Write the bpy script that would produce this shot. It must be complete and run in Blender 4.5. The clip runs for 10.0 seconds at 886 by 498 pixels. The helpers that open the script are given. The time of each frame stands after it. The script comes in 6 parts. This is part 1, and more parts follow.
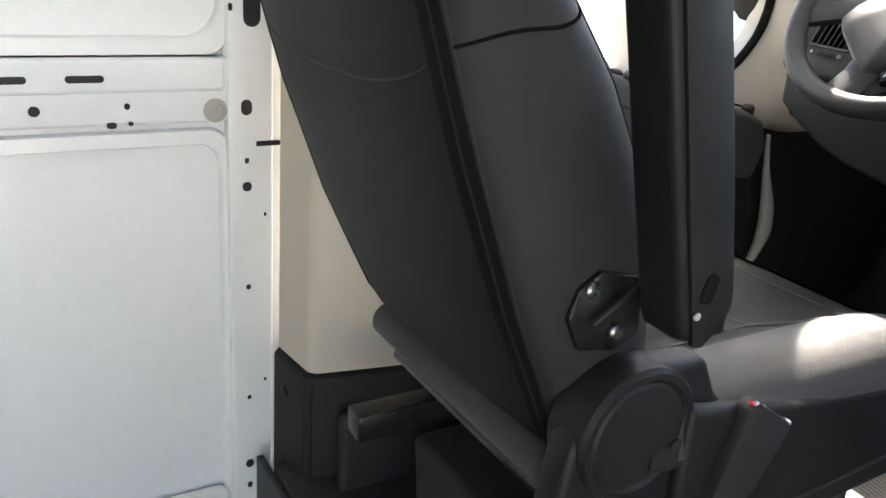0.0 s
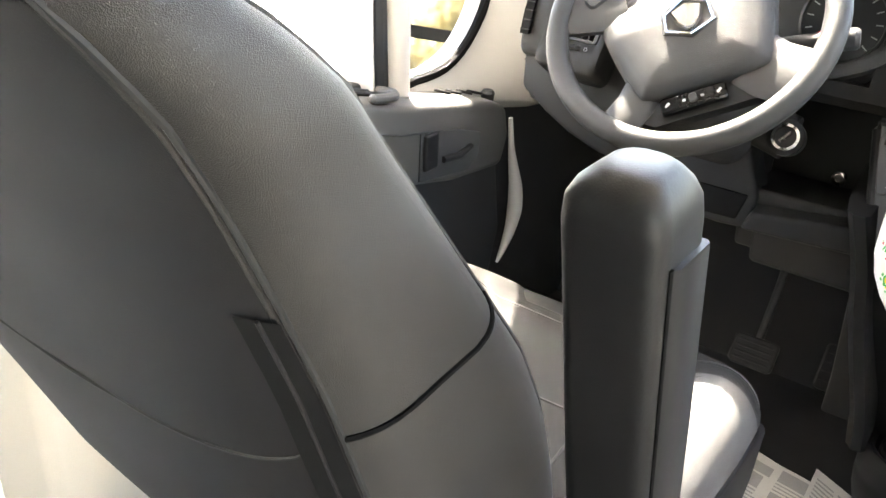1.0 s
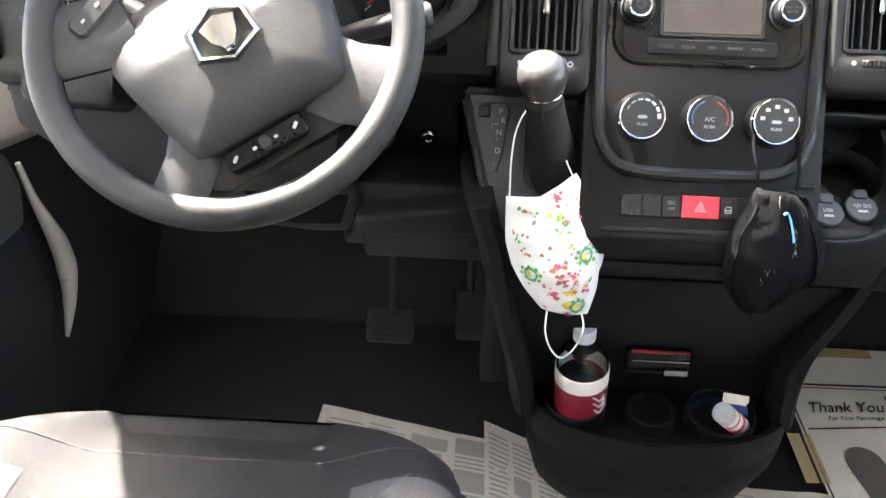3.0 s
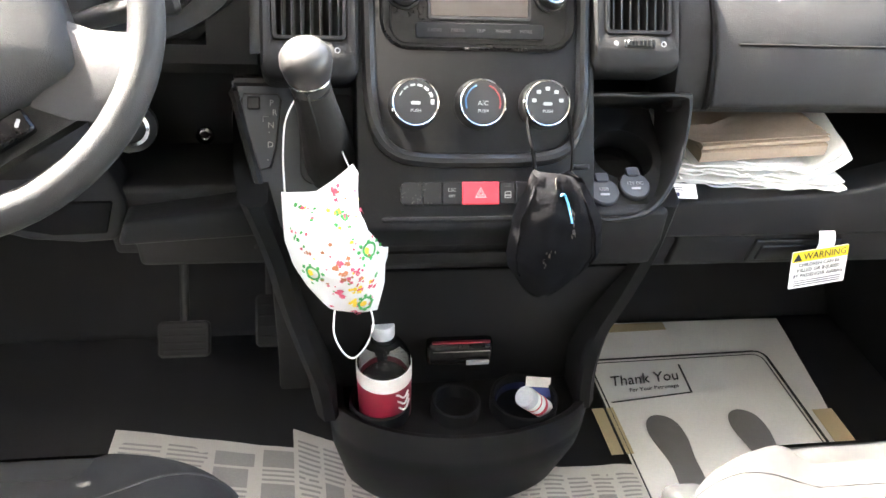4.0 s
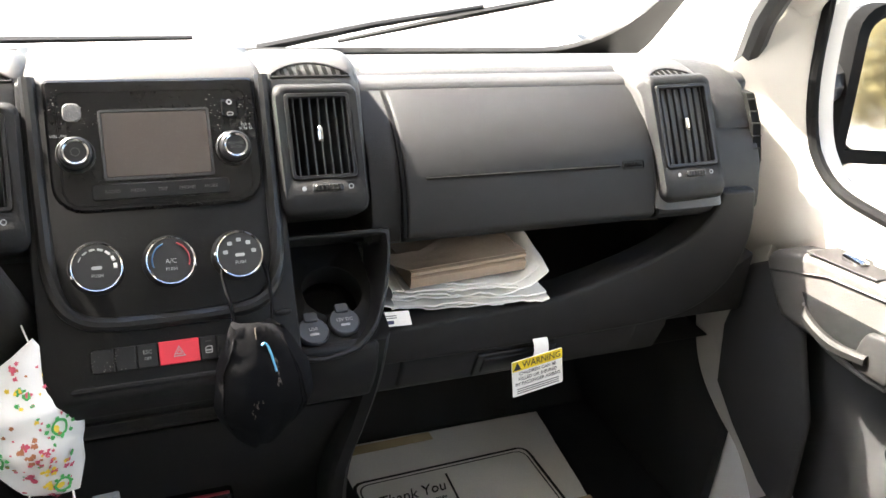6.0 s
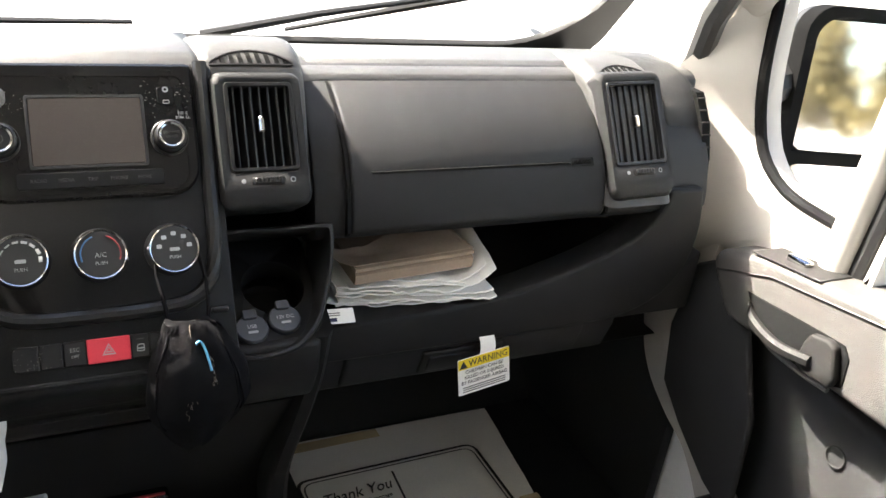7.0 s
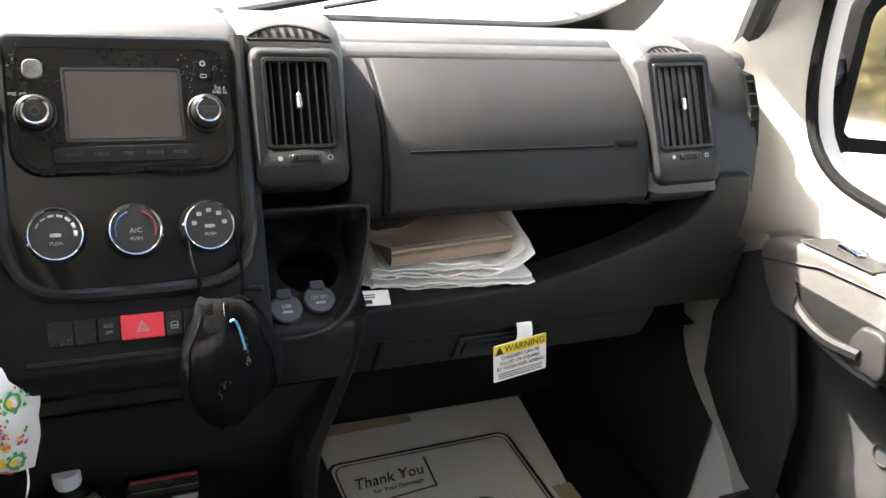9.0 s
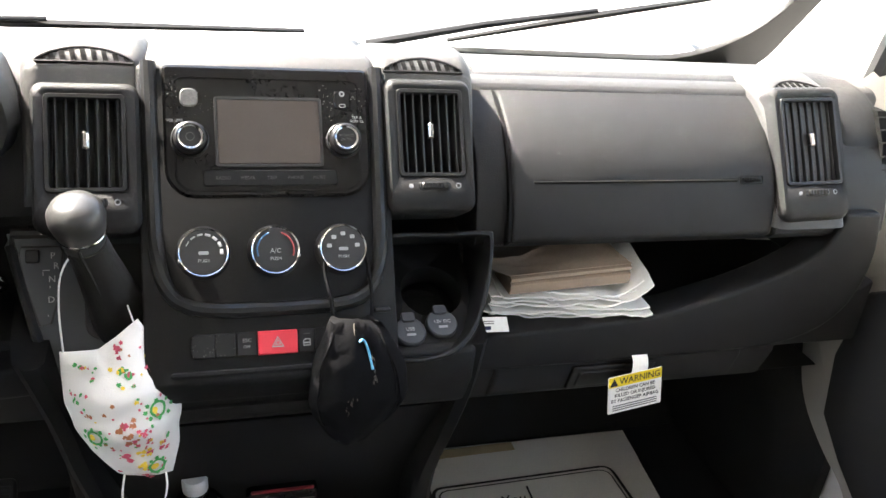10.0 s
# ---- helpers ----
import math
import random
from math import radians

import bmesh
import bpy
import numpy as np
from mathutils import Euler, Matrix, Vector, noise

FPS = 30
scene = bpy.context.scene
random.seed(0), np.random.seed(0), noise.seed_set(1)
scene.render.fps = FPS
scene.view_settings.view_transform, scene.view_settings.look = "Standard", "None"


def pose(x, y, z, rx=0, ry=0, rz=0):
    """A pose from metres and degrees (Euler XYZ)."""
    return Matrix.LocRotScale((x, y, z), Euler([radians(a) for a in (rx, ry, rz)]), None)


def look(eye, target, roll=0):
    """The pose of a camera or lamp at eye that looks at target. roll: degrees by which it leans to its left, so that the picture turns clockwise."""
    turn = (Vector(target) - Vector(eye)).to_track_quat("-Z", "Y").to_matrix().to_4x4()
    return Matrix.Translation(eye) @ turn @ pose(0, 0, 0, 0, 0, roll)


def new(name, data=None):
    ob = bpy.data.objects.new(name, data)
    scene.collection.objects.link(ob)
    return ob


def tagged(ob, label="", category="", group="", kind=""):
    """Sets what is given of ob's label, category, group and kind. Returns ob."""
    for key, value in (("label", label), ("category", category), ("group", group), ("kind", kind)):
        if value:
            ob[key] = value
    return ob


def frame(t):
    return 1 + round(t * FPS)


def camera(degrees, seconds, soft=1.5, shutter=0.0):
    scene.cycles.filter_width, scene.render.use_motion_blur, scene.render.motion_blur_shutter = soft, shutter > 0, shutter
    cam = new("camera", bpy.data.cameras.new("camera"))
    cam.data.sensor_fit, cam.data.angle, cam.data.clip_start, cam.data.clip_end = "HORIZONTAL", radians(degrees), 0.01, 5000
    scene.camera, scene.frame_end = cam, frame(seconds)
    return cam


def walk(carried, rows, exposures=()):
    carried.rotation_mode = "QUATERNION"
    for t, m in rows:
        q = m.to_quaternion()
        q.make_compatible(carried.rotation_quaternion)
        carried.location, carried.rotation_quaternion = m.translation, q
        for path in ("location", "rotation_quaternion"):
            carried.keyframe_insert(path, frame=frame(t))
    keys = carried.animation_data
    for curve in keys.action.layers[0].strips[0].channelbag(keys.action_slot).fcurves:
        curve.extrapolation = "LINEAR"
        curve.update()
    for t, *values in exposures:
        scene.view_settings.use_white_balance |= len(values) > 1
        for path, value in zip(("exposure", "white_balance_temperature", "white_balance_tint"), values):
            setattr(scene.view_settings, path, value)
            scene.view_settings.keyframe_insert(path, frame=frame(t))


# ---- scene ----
cam = camera(55.2, 10.0)
PATH = [
    (0, (0.21, -0.315, 0.867), (-1.384, 0.667, 0.162), 4.5),
    (0.3, (0.106, -0.246, 0.936), (-1.27, 0.9, 0.046), 5.3),
    (0.5, (0.045, -0.226, 0.981), (-1.214, 1.008, 0.038), 4.6),
    (0.6, (0.012, -0.226, 1.0), (-1.197, 1.05, 0.046), 4.2),
    (0.8, (-0.062, -0.241, 1.025), (-1.152, 1.148, 0.083), 4.0),
    (1, (-0.107, -0.221, 1.044), (-1.113, 1.235, 0.113), 3.2),
    (1.5, (-0.18, -0.144, 1.061), (-1.067, 1.411, 0.169), 1.2),
    (2, (-0.229, -0.028, 1.065), (-0.908, 1.538, 0.023), -1.2),
    (2.5, (-0.26, 0.048, 1.075), (-0.639, 1.632, -0.086), -0.7),
    (3, (-0.243, 0.089, 1.096), (-0.315, 1.743, -0.026), 1.3),
    (3.2, (-0.211, 0.101, 1.082), (-0.155, 1.769, -0.02), 2.5),
    (4.3, (-0.169, 0.125, 1.071), (0.175, 1.753, -0.039), 5.3),
    (4.4, (-0.158, 0.125, 1.083), (0.173, 1.759, -0.02), 4.8),
    (4.5, (-0.163, 0.118, 1.088), (0.19, 1.77, 0.016), 4.4),
    (5, (-0.136, 0.11, 1.1), (0.272, 1.802, 0.115), 3.0),
    (5.5, (-0.13, 0.101, 1.116), (0.384, 1.789, 0.176), 3.4),
    (5.9, (-0.09, 0.114, 1.126), (0.635, 1.755, 0.24), 5.6),
    (6, (-0.076, 0.115, 1.125), (0.693, 1.744, 0.256), 5.8),
    (6.2, (-0.073, 0.113, 1.126), (0.748, 1.728, 0.278), 6.3),
    (7.5, (-0.049, 0.145, 1.112), (0.817, 1.71, 0.218), 8.3),
    (8, (-0.053, 0.149, 1.104), (0.79, 1.724, 0.204), 8.4),
    (8.5, (-0.052, 0.151, 1.103), (0.765, 1.734, 0.193), 8.3),
    (9, (-0.053, 0.148, 1.104), (0.739, 1.745, 0.196), 8.0),
    (9.5, (-0.063, 0.152, 1.104), (0.688, 1.779, 0.215), 7.7),
    (10, (-0.092, 0.144, 1.108), (0.5, 1.843, 0.234), 6.7),
]
walk(cam, [(t, look(eye, target, roll)) for t, eye, target, roll in PATH],
     [(t, stops, kelvin, 10) for t, stops, kelvin in ((0, 3.28, 6950), (0.5, 4.33, 7300), (1.0, 4.75, 7300), (1.5, 4.35, 7000), (2.0, 3.25, 6600), (2.5, 3.35, 6600),
                                                    (3.2, 4.62, 6800), (4.5, 4.80, 6850), (5.5, 4.30, 6800), (6.2, 3.35, 6900), (7.5, 3.05, 6900), (9.0, 3.22, 6800), (10.0, 3.5, 6800))])

# ---- world, sun ----
SUN = Vector((-0.64, 0.615, 1.0)).normalized()
world = bpy.data.worlds.new("sky")
scene.world = world
world.use_nodes = True
wn = world.node_tree.nodes
sky = wn.new("ShaderNodeTexSky")
sky.sky_type, sky.sun_disc = "NISHITA", False
sky.sun_elevation = math.asin(SUN.z)
sky.sun_rotation = math.atan2(SUN.x, SUN.y)
world.node_tree.links.new(sky.outputs[0], wn["Background"].inputs[0])
wn["Background"].inputs[1].default_value = 0.078
sun = new("sun", bpy.data.lights.new("sun", "SUN"))
sun.data.energy, sun.data.angle, sun.data.color = 5.0, radians(0.6), (1.0, 0.95, 0.88)
sun.matrix_world = look(SUN * 20, (0, 0, 0))


# ---- materials ----
def surface(name, colour, rough=0.5, metal=0.0, vary=0.12, grain=400.0, relief=0.0, blotch=6.0, coat=0.0,
            cells=False, dust=0.0, sheen=0.0, spec=0.5):
    """A surface with blotches and grain, and fine relief."""
    m = bpy.data.materials.new(name)
    m.use_nodes = True
    nt = m.node_tree
    bsdf = nt.nodes["Principled BSDF"]
    tc = nt.nodes.new("ShaderNodeTexCoord")
    big = nt.nodes.new("ShaderNodeTexNoise")
    big.inputs["Scale"].default_value, big.inputs["Detail"].default_value = blotch, 4
    fine = nt.nodes.new("ShaderNodeTexVoronoi" if cells else "ShaderNodeTexNoise")
    fine.inputs["Scale"].default_value = grain
    for n in (big, fine):
        nt.links.new(tc.outputs["Object"], n.inputs["Vector"])
    add = nt.nodes.new("ShaderNodeMath")
    add.operation = "ADD"
    nt.links.new(big.outputs[0], add.inputs[0])
    nt.links.new(fine.outputs[0], add.inputs[1])
    ramp = nt.nodes.new("ShaderNodeMapRange")
    ramp.inputs["From Min"].default_value, ramp.inputs["From Max"].default_value = 0.6, 1.4
    nt.links.new(add.outputs[0], ramp.inputs["Value"])
    mix = nt.nodes.new("ShaderNodeMix")
    mix.data_type = "RGBA"
    mix.inputs["A"].default_value = (*[c * (1 - vary) for c in colour], 1)
    mix.inputs["B"].default_value = (*[min(1, c * (1 + vary)) for c in colour], 1)
    nt.links.new(ramp.outputs[0], mix.inputs["Factor"])
    last = mix.outputs["Result"]
    if dust:
        spots = nt.nodes.new("ShaderNodeTexNoise")
        spots.inputs["Scale"].default_value, spots.inputs["Detail"].default_value = 1500, 2
        nt.links.new(tc.outputs["Object"], spots.inputs["Vector"])
        cut = nt.nodes.new("ShaderNodeMapRange")
        cut.inputs["From Min"].default_value, cut.inputs["From Max"].default_value = 0.66, 0.72
        nt.links.new(spots.outputs[0], cut.inputs["Value"])
        amount = nt.nodes.new("ShaderNodeMath")
        amount.operation = "MULTIPLY"
        amount.inputs[1].default_value = dust
        nt.links.new(cut.outputs[0], amount.inputs[0])
        over = nt.nodes.new("ShaderNodeMix")
        over.data_type = "RGBA"
        over.inputs["B"].default_value = (0.5, 0.47, 0.42, 1)
        nt.links.new(last, over.inputs["A"])
        nt.links.new(amount.outputs[0], over.inputs["Factor"])
        last = over.outputs["Result"]
    nt.links.new(last, bsdf.inputs["Base Color"])
    rr = nt.nodes.new("ShaderNodeMapRange")
    rr.inputs["To Min"].default_value, rr.inputs["To Max"].default_value = max(0.02, rough - 0.07), min(1, rough + 0.07)
    nt.links.new(big.outputs[0], rr.inputs["Value"])
    nt.links.new(rr.outputs[0], bsdf.inputs["Roughness"])
    bsdf.inputs["Metallic"].default_value = metal
    bsdf.inputs["Specular IOR Level"].default_value = spec
    bsdf.inputs["Coat Weight"].default_value = coat
    bsdf.inputs["Sheen Weight"].default_value = sheen
    if relief:
        bump = nt.nodes.new("ShaderNodeBump")
        bump.inputs["Strength"].default_value, bump.inputs["Distance"].default_value = min(1, relief), 0.0006
        nt.links.new(fine.outputs[0], bump.inputs["Height"])
        nt.links.new(bump.outputs[0], bsdf.inputs["Normal"])
    return m


def glass(name, colour=(1, 1, 1), rough=0.0, ior=1.45):
    m = bpy.data.materials.new(name)
    m.use_nodes = True
    b = m.node_tree.nodes["Principled BSDF"]
    b.inputs["Base Color"].default_value = (*colour, 1)
    b.inputs["Transmission Weight"].default_value, b.inputs["Roughness"].default_value = 1.0, rough
    b.inputs["IOR"].default_value = ior
    return m


DASH = surface("dash_plastic", (0.0135, 0.0135, 0.0138), 0.50, vary=0.22, grain=1100, relief=0.6, dust=0.10, cells=True, spec=0.16)
STACK = surface("stack_plastic", (0.0082, 0.0082, 0.0084), 0.42, vary=0.2, grain=1300, relief=0.35, dust=0.06, cells=True, spec=0.12)
KNOB = surface("knob_plastic", (0.030, 0.0295, 0.029), 0.30, vary=0.1, grain=900, relief=0.1, spec=0.5)
# Dash plastic with real dust, plus a paler base standing in for sunlight.
DASH_TOP = surface("dusty_sunlit_dash_top", (0.026, 0.0255, 0.0245), 0.55, vary=0.25, grain=1600, relief=0.3, dust=0.30, cells=True, blotch=14)
# Near-black for small black parts, and for openings whose shade is put into colour.
VOID = surface("deep_black_and_shade", (0.006, 0.006, 0.006), 0.9, spec=0.05)
ZIP_TAPE = surface("black_zip_tape", (0.0045, 0.0045, 0.0048), 0.7, vary=0.1, grain=1500, relief=0.4, spec=0.15)
HANDLE = surface("handle_plastic", (0.014, 0.0137, 0.0133), 0.6, vary=0.1, grain=1200, relief=0.2, spec=0.15)
DASH_LOW = surface("dark_plastic", (0.024, 0.024, 0.0244), 0.55, vary=0.15, grain=900, relief=0.4, cells=True, spec=0.10)
SATIN = surface("satin_black_trim", (0.010, 0.010, 0.0102), 0.38, vary=0.1, grain=700, relief=0.15, spec=0.32)
GLOSS = surface("piano_black", (0.0062, 0.006, 0.006), 0.08, vary=0.2, dust=0.04, blotch=20, spec=0.20)
SCUFFED = surface("scuffed_button", (0.10, 0.097, 0.093), 0.45, vary=0.5, grain=600, blotch=160, relief=0.3, dust=0.6)
BLACK = surface("matt_black", (0.01, 0.01, 0.01), 0.6)
RUBBER = surface("rubber_floor", (0.019, 0.019, 0.0193), 0.6, vary=0.2, grain=300, relief=0.5)
CARPET = surface("black_carpet", (0.016, 0.016, 0.0165), 0.95, vary=0.3, grain=900, relief=1.0, sheen=0.1)
LEATHER = surface("grey_black_leatherette", (0.0255, 0.0240, 0.0228), 0.50, vary=0.10, grain=1900, relief=0.45, spec=0.20, cells=True)
CUSHION = surface("grey_cushion", (0.0185, 0.0184, 0.0182), 0.55, vary=0.10, grain=1500, relief=0.3, cells=True, spec=0.05)
FABRIC = surface("grey_seat_fabric", (0.030, 0.0297, 0.0293), 0.8, vary=0.35, grain=700, relief=0.4, cells=True, sheen=0.05)
VINYL_DK = surface("dark_vinyl_back", (0.0105, 0.0101, 0.0104), 0.6, vary=0.14, grain=1500, relief=0.35, spec=0.2)
ARM = surface("armrest_shell", (0.0095, 0.0095, 0.010), 0.48, vary=0.1, grain=900, relief=0.2, spec=0.24)
WHEEL = surface("wheel_urethane", (0.021, 0.021, 0.0214), 0.48, vary=0.08, grain=900, relief=0.3, cells=True, spec=0.22)
CHROME = surface("chrome", (0.46, 0.455, 0.45), 0.14, metal=1.0, vary=0.03)
SCREW = surface("dark_screw", (0.22, 0.22, 0.22), 0.3, metal=1.0, vary=0.1)
CONSOLE = surface("console_plastic", (0.0095, 0.0095, 0.0097), 0.52, vary=0.15, grain=900, relief=0.4, cells=True, spec=0.12)
DIMBLUE = surface("dim_blue_mark", (0.012, 0.085, 0.20), 0.5, vary=0.05)
DIMRED = surface("dim_red_mark", (0.20, 0.018, 0.022), 0.5, vary=0.05)
STEEL = surface("black_zinc_steel", (0.05, 0.05, 0.05), 0.25, metal=0.8, vary=0.1)
WHITE_PAINT = surface("white_body_paint", (0.80, 0.80, 0.79), 0.35, vary=0.03, grain=60, blotch=3, coat=0.3)
BEIGE = surface("beige_trim", (0.55, 0.49, 0.41), 0.6, vary=0.05, grain=700, relief=0.3)
PALE = surface("pale_grey_trim", (0.38, 0.36, 0.325), 0.6, vary=0.04, grain=700, relief=0.3)
HEADLINER = surface("headliner", (0.70, 0.69, 0.66), 0.95, vary=0.05, grain=900, relief=0.5)
PAPER = surface("white_paper", (0.84, 0.83, 0.80), 0.8, vary=0.05, grain=200, relief=0.2)
NEWS = surface("newsprint", (0.58, 0.56, 0.51), 0.85, vary=0.06, grain=250, relief=0.2)
KRAFT = surface("brown_kraft_paper", (0.33, 0.25, 0.185), 0.8, vary=0.1, grain=300, relief=0.3)
INK = surface("black_ink", (0.02, 0.02, 0.02), 0.7)
GREYINK = surface("grey_ink", (0.16, 0.155, 0.15), 0.8, vary=0.1, blotch=40)
NEWSINK = surface("newspaper_ink", (0.33, 0.32, 0.30), 0.85)
TAPE = surface("masking_tape", (0.56, 0.46, 0.28), 0.6, vary=0.08)
YELLOW = surface("warning_yellow", (0.80, 0.60, 0.02), 0.6, vary=0.03)
RED = surface("hazard_red", (0.55, 0.03, 0.05), 0.4, vary=0.05)
LEGEND = surface("pale_legend", (0.30, 0.30, 0.30), 0.5, vary=0.02)
DIMLEGEND = surface("dim_legend", (0.045, 0.045, 0.045), 0.5, vary=0.02)
TAN_WISP = surface("tan_wisp", (0.16, 0.135, 0.11), 0.9)
BLUE = surface("blue_mark", (0.10, 0.36, 0.55), 0.4, vary=0.03)
REDMARK = surface("red_mark", (0.55, 0.03, 0.03), 0.4, vary=0.03)
SCREEN = surface("dead_screen", (0.045, 0.036, 0.032), 0.14, vary=0.05, dust=0.1)
WHITE_CLOTH = surface("white_cotton", (0.80, 0.79, 0.78), 0.85, vary=0.04, grain=900, relief=0.5)
BLACK_CLOTH = surface("black_cotton", (0.0045, 0.0045, 0.0052), 1.0, vary=0.2, grain=1200, relief=0.7, dust=0.05, spec=0.08)
CORD = surface("white_elastic", (0.78, 0.78, 0.76), 0.8)
PET = glass("clear_bottle", (0.96, 0.97, 0.97), 0.02, 1.3)
DARK_FILL = surface("bottle_inner_dark", (0.012, 0.004, 0.003), 0.15)
DARKRED = surface("dark_red_edge", (0.22, 0.012, 0.02), 0.45)
CAP = surface("translucent_white_cap", (0.52, 0.54, 0.58), 0.4)
COLA = surface("dark_red_label", (0.24, 0.012, 0.03), 0.4, vary=0.06)
PALEGLASS = glass("window_glass", (1, 1, 1), 0.0, 1.05)
MIRROR = surface("mirror_glass", (0.92, 0.93, 0.93), 0.01, metal=1.0, vary=0.0)
GREEN = surface("print_green", (0.06, 0.36, 0.10), 0.8)
PINK = surface("print_red", (0.62, 0.10, 0.16), 0.8)
GOLD = surface("print_yellow", (0.82, 0.58, 0.06), 0.8)
BROWN = surface("print_brown", (0.42, 0.16, 0.07), 0.8)
BLUE_CARD = surface("deep_blue_card", (0.025, 0.04, 0.22), 0.5)
NAVY = surface("navy_plastic", (0.012, 0.016, 0.075), 0.35)
PLATE_BLUE = surface("blue_grey_plastic", (0.032, 0.035, 0.041), 0.5, vary=0.1, grain=900, relief=0.3)


# ---- mesh helpers ----
def link(name, bm, material, smooth=35):
    me = bpy.data.meshes.new(name)
    bmesh.ops.recalc_face_normals(bm, faces=bm.faces)
    bm.to_mesh(me)
    bm.free()
    me.materials.append(material)
    if smooth:
        me.shade_smooth()
        me.set_sharp_from_angle(angle=radians(smooth))
    return me


def thing(name, at, label, category, group="", kind=""):
    """An Empty at the thing's base."""
    ob = new(name)
    ob.empty_display_size = 0.05
    ob.location = at
    bpy.context.view_layer.update()
    return tagged(ob, label, category, group, kind)


def part(name, bm, material, parent=None, label="", smooth=35):
    ob = new(name, link(name, bm, material, smooth))
    if parent is not None:
        ob.parent = parent
        bpy.context.view_layer.update()
        ob.matrix_parent_inverse = parent.matrix_world.inverted()
    return tagged(ob, label)


def solid(name, bm, material, label, category="", kind="", group="", smooth=35):
    """A thing of one mesh, with its origin at the base of its box."""
    me = link(name, bm, material, smooth)
    co = np.empty(len(me.vertices) * 3)
    me.vertices.foreach_get("co", co)
    co = co.reshape(-1, 3)
    base = np.array([co[:, 0].mean(), co[:, 1].mean(), co[:, 2].min()])
    me.transform(Matrix.Translation(-base))
    ob = new(name, me)
    ob.location = base
    return tagged(ob, label, category, group, kind)


def bevel(bm, w, seg=2, angle=25):
    edges = [e for e in bm.edges if e.is_manifold and e.calc_face_angle(0) > radians(angle)]
    if w > 0 and edges:
        bmesh.ops.bevel(bm, geom=edges, offset=w, segments=seg, profile=0.5, affect="EDGES", clamp_overlap=True)
    return bm


def box(lo, hi, w=0.0, seg=2, m=None):
    bm = bmesh.new()
    bmesh.ops.create_cube(bm, size=1)
    s = [b - a for a, b in zip(lo, hi)]
    c = [(a + b) / 2 for a, b in zip(lo, hi)]
    bmesh.ops.transform(bm, matrix=Matrix.Translation(c) @ Matrix.Diagonal((*s, 1)), verts=bm.verts)
    bevel(bm, w, seg)
    if m is not None:
        bmesh.ops.transform(bm, matrix=m, verts=bm.verts)
    return bm


AX = {"x": lambda u, v, d: (d, u, v), "y": lambda u, v, d: (u, d, v), "z": lambda u, v, d: (u, v, d)}


def prism(pts, axis, lo, hi, w=0.0, seg=2):
    """A flat outline pushed along an axis. Outline: (y, z), (x, z) or (x, y)."""
    bm = bmesh.new()
    a = [bm.verts.new(AX[axis](u, v, lo)) for u, v in pts]
    b = [bm.verts.new(AX[axis](u, v, hi)) for u, v in pts]
    n = len(pts)
    bm.faces.new(a)
    bm.faces.new(b[::-1])
    for i in range(n):
        bm.faces.new((a[i], b[i], b[(i + 1) % n], a[(i + 1) % n]))
    bmesh.ops.recalc_face_normals(bm, faces=bm.faces)
    return bevel(bm, w, seg)


def loft(rings, caps=True, closed=True):
    bm = bmesh.new()
    vs = [[bm.verts.new(p) for p in r] for r in rings]
    n = len(vs[0])
    for r0, r1 in zip(vs, vs[1:]):
        for i in range(n if closed else n - 1):
            j = (i + 1) % n
            bm.faces.new((r0[i], r0[j], r1[j], r1[i]))
    if caps and closed:
        bm.faces.new(vs[0][::-1])
        bm.faces.new(vs[-1])
    bmesh.ops.recalc_face_normals(bm, faces=bm.faces)
    return bm


def tube(path, r, n=8, closed=False, flat=1.0):
    path = [Vector(p) for p in path]
    k = len(path)
    rings = []
    up = Vector((0.13, 0.21, 0.97))
    for i in range(k):
        a = path[(i - 1) % k] if (closed or i > 0) else path[i]
        b = path[(i + 1) % k] if (closed or i < k - 1) else path[i]
        t = (b - a).normalized()
        s = t.cross(up)
        if s.length < 0.15:
            s = t.cross(Vector((1, 0.2, 0)))
        s.normalize()
        u = s.cross(t)
        rad = r[i] if isinstance(r, (list, tuple)) else r
        rings.append([path[i] + (s * math.cos(q) + u * math.sin(q) * flat) * rad for q in (2 * math.pi * j / n for j in range(n))])
    if closed:
        rings.append(rings[0])
        bm = loft(rings, caps=False)
        bmesh.ops.remove_doubles(bm, verts=bm.verts, dist=1e-6)
        return bm
    return loft(rings)


def revolve(profile, n=32, m=None, caps=True):
    """Profile of (radius, height) turned round z."""
    rings = [[(r * math.cos(2 * math.pi * j / n), r * math.sin(2 * math.pi * j / n), h) for j in range(n)] for r, h in
             [(max(r, 1e-4), h) for r, h in profile]]
    bm = loft(rings, caps)
    if m is not None:
        bmesh.ops.transform(bm, matrix=m, verts=bm.verts)
    return bm


def rr_loop(w, h, r, seg=5, cx=0.0, cy=0.0):
    """The outline of a rounded rectangle; r: one radius or four (tr, tl, bl, br)."""
    rs = r if isinstance(r, (list, tuple)) else (r, r, r, r)
    out = []
    for q, (sx, sy) in enumerate(((1, 1), (-1, 1), (-1, -1), (1, -1))):
        rad = min(rs[q], w / 2 - 1e-4, h / 2 - 1e-4)
        for i in range(seg + 1):
            a = radians(90 * q + 90 * i / seg)
            out.append((cx + sx * (w / 2 - rad) + rad * math.cos(a), cy + sy * (h / 2 - rad) + rad * math.sin(a)))
    return out


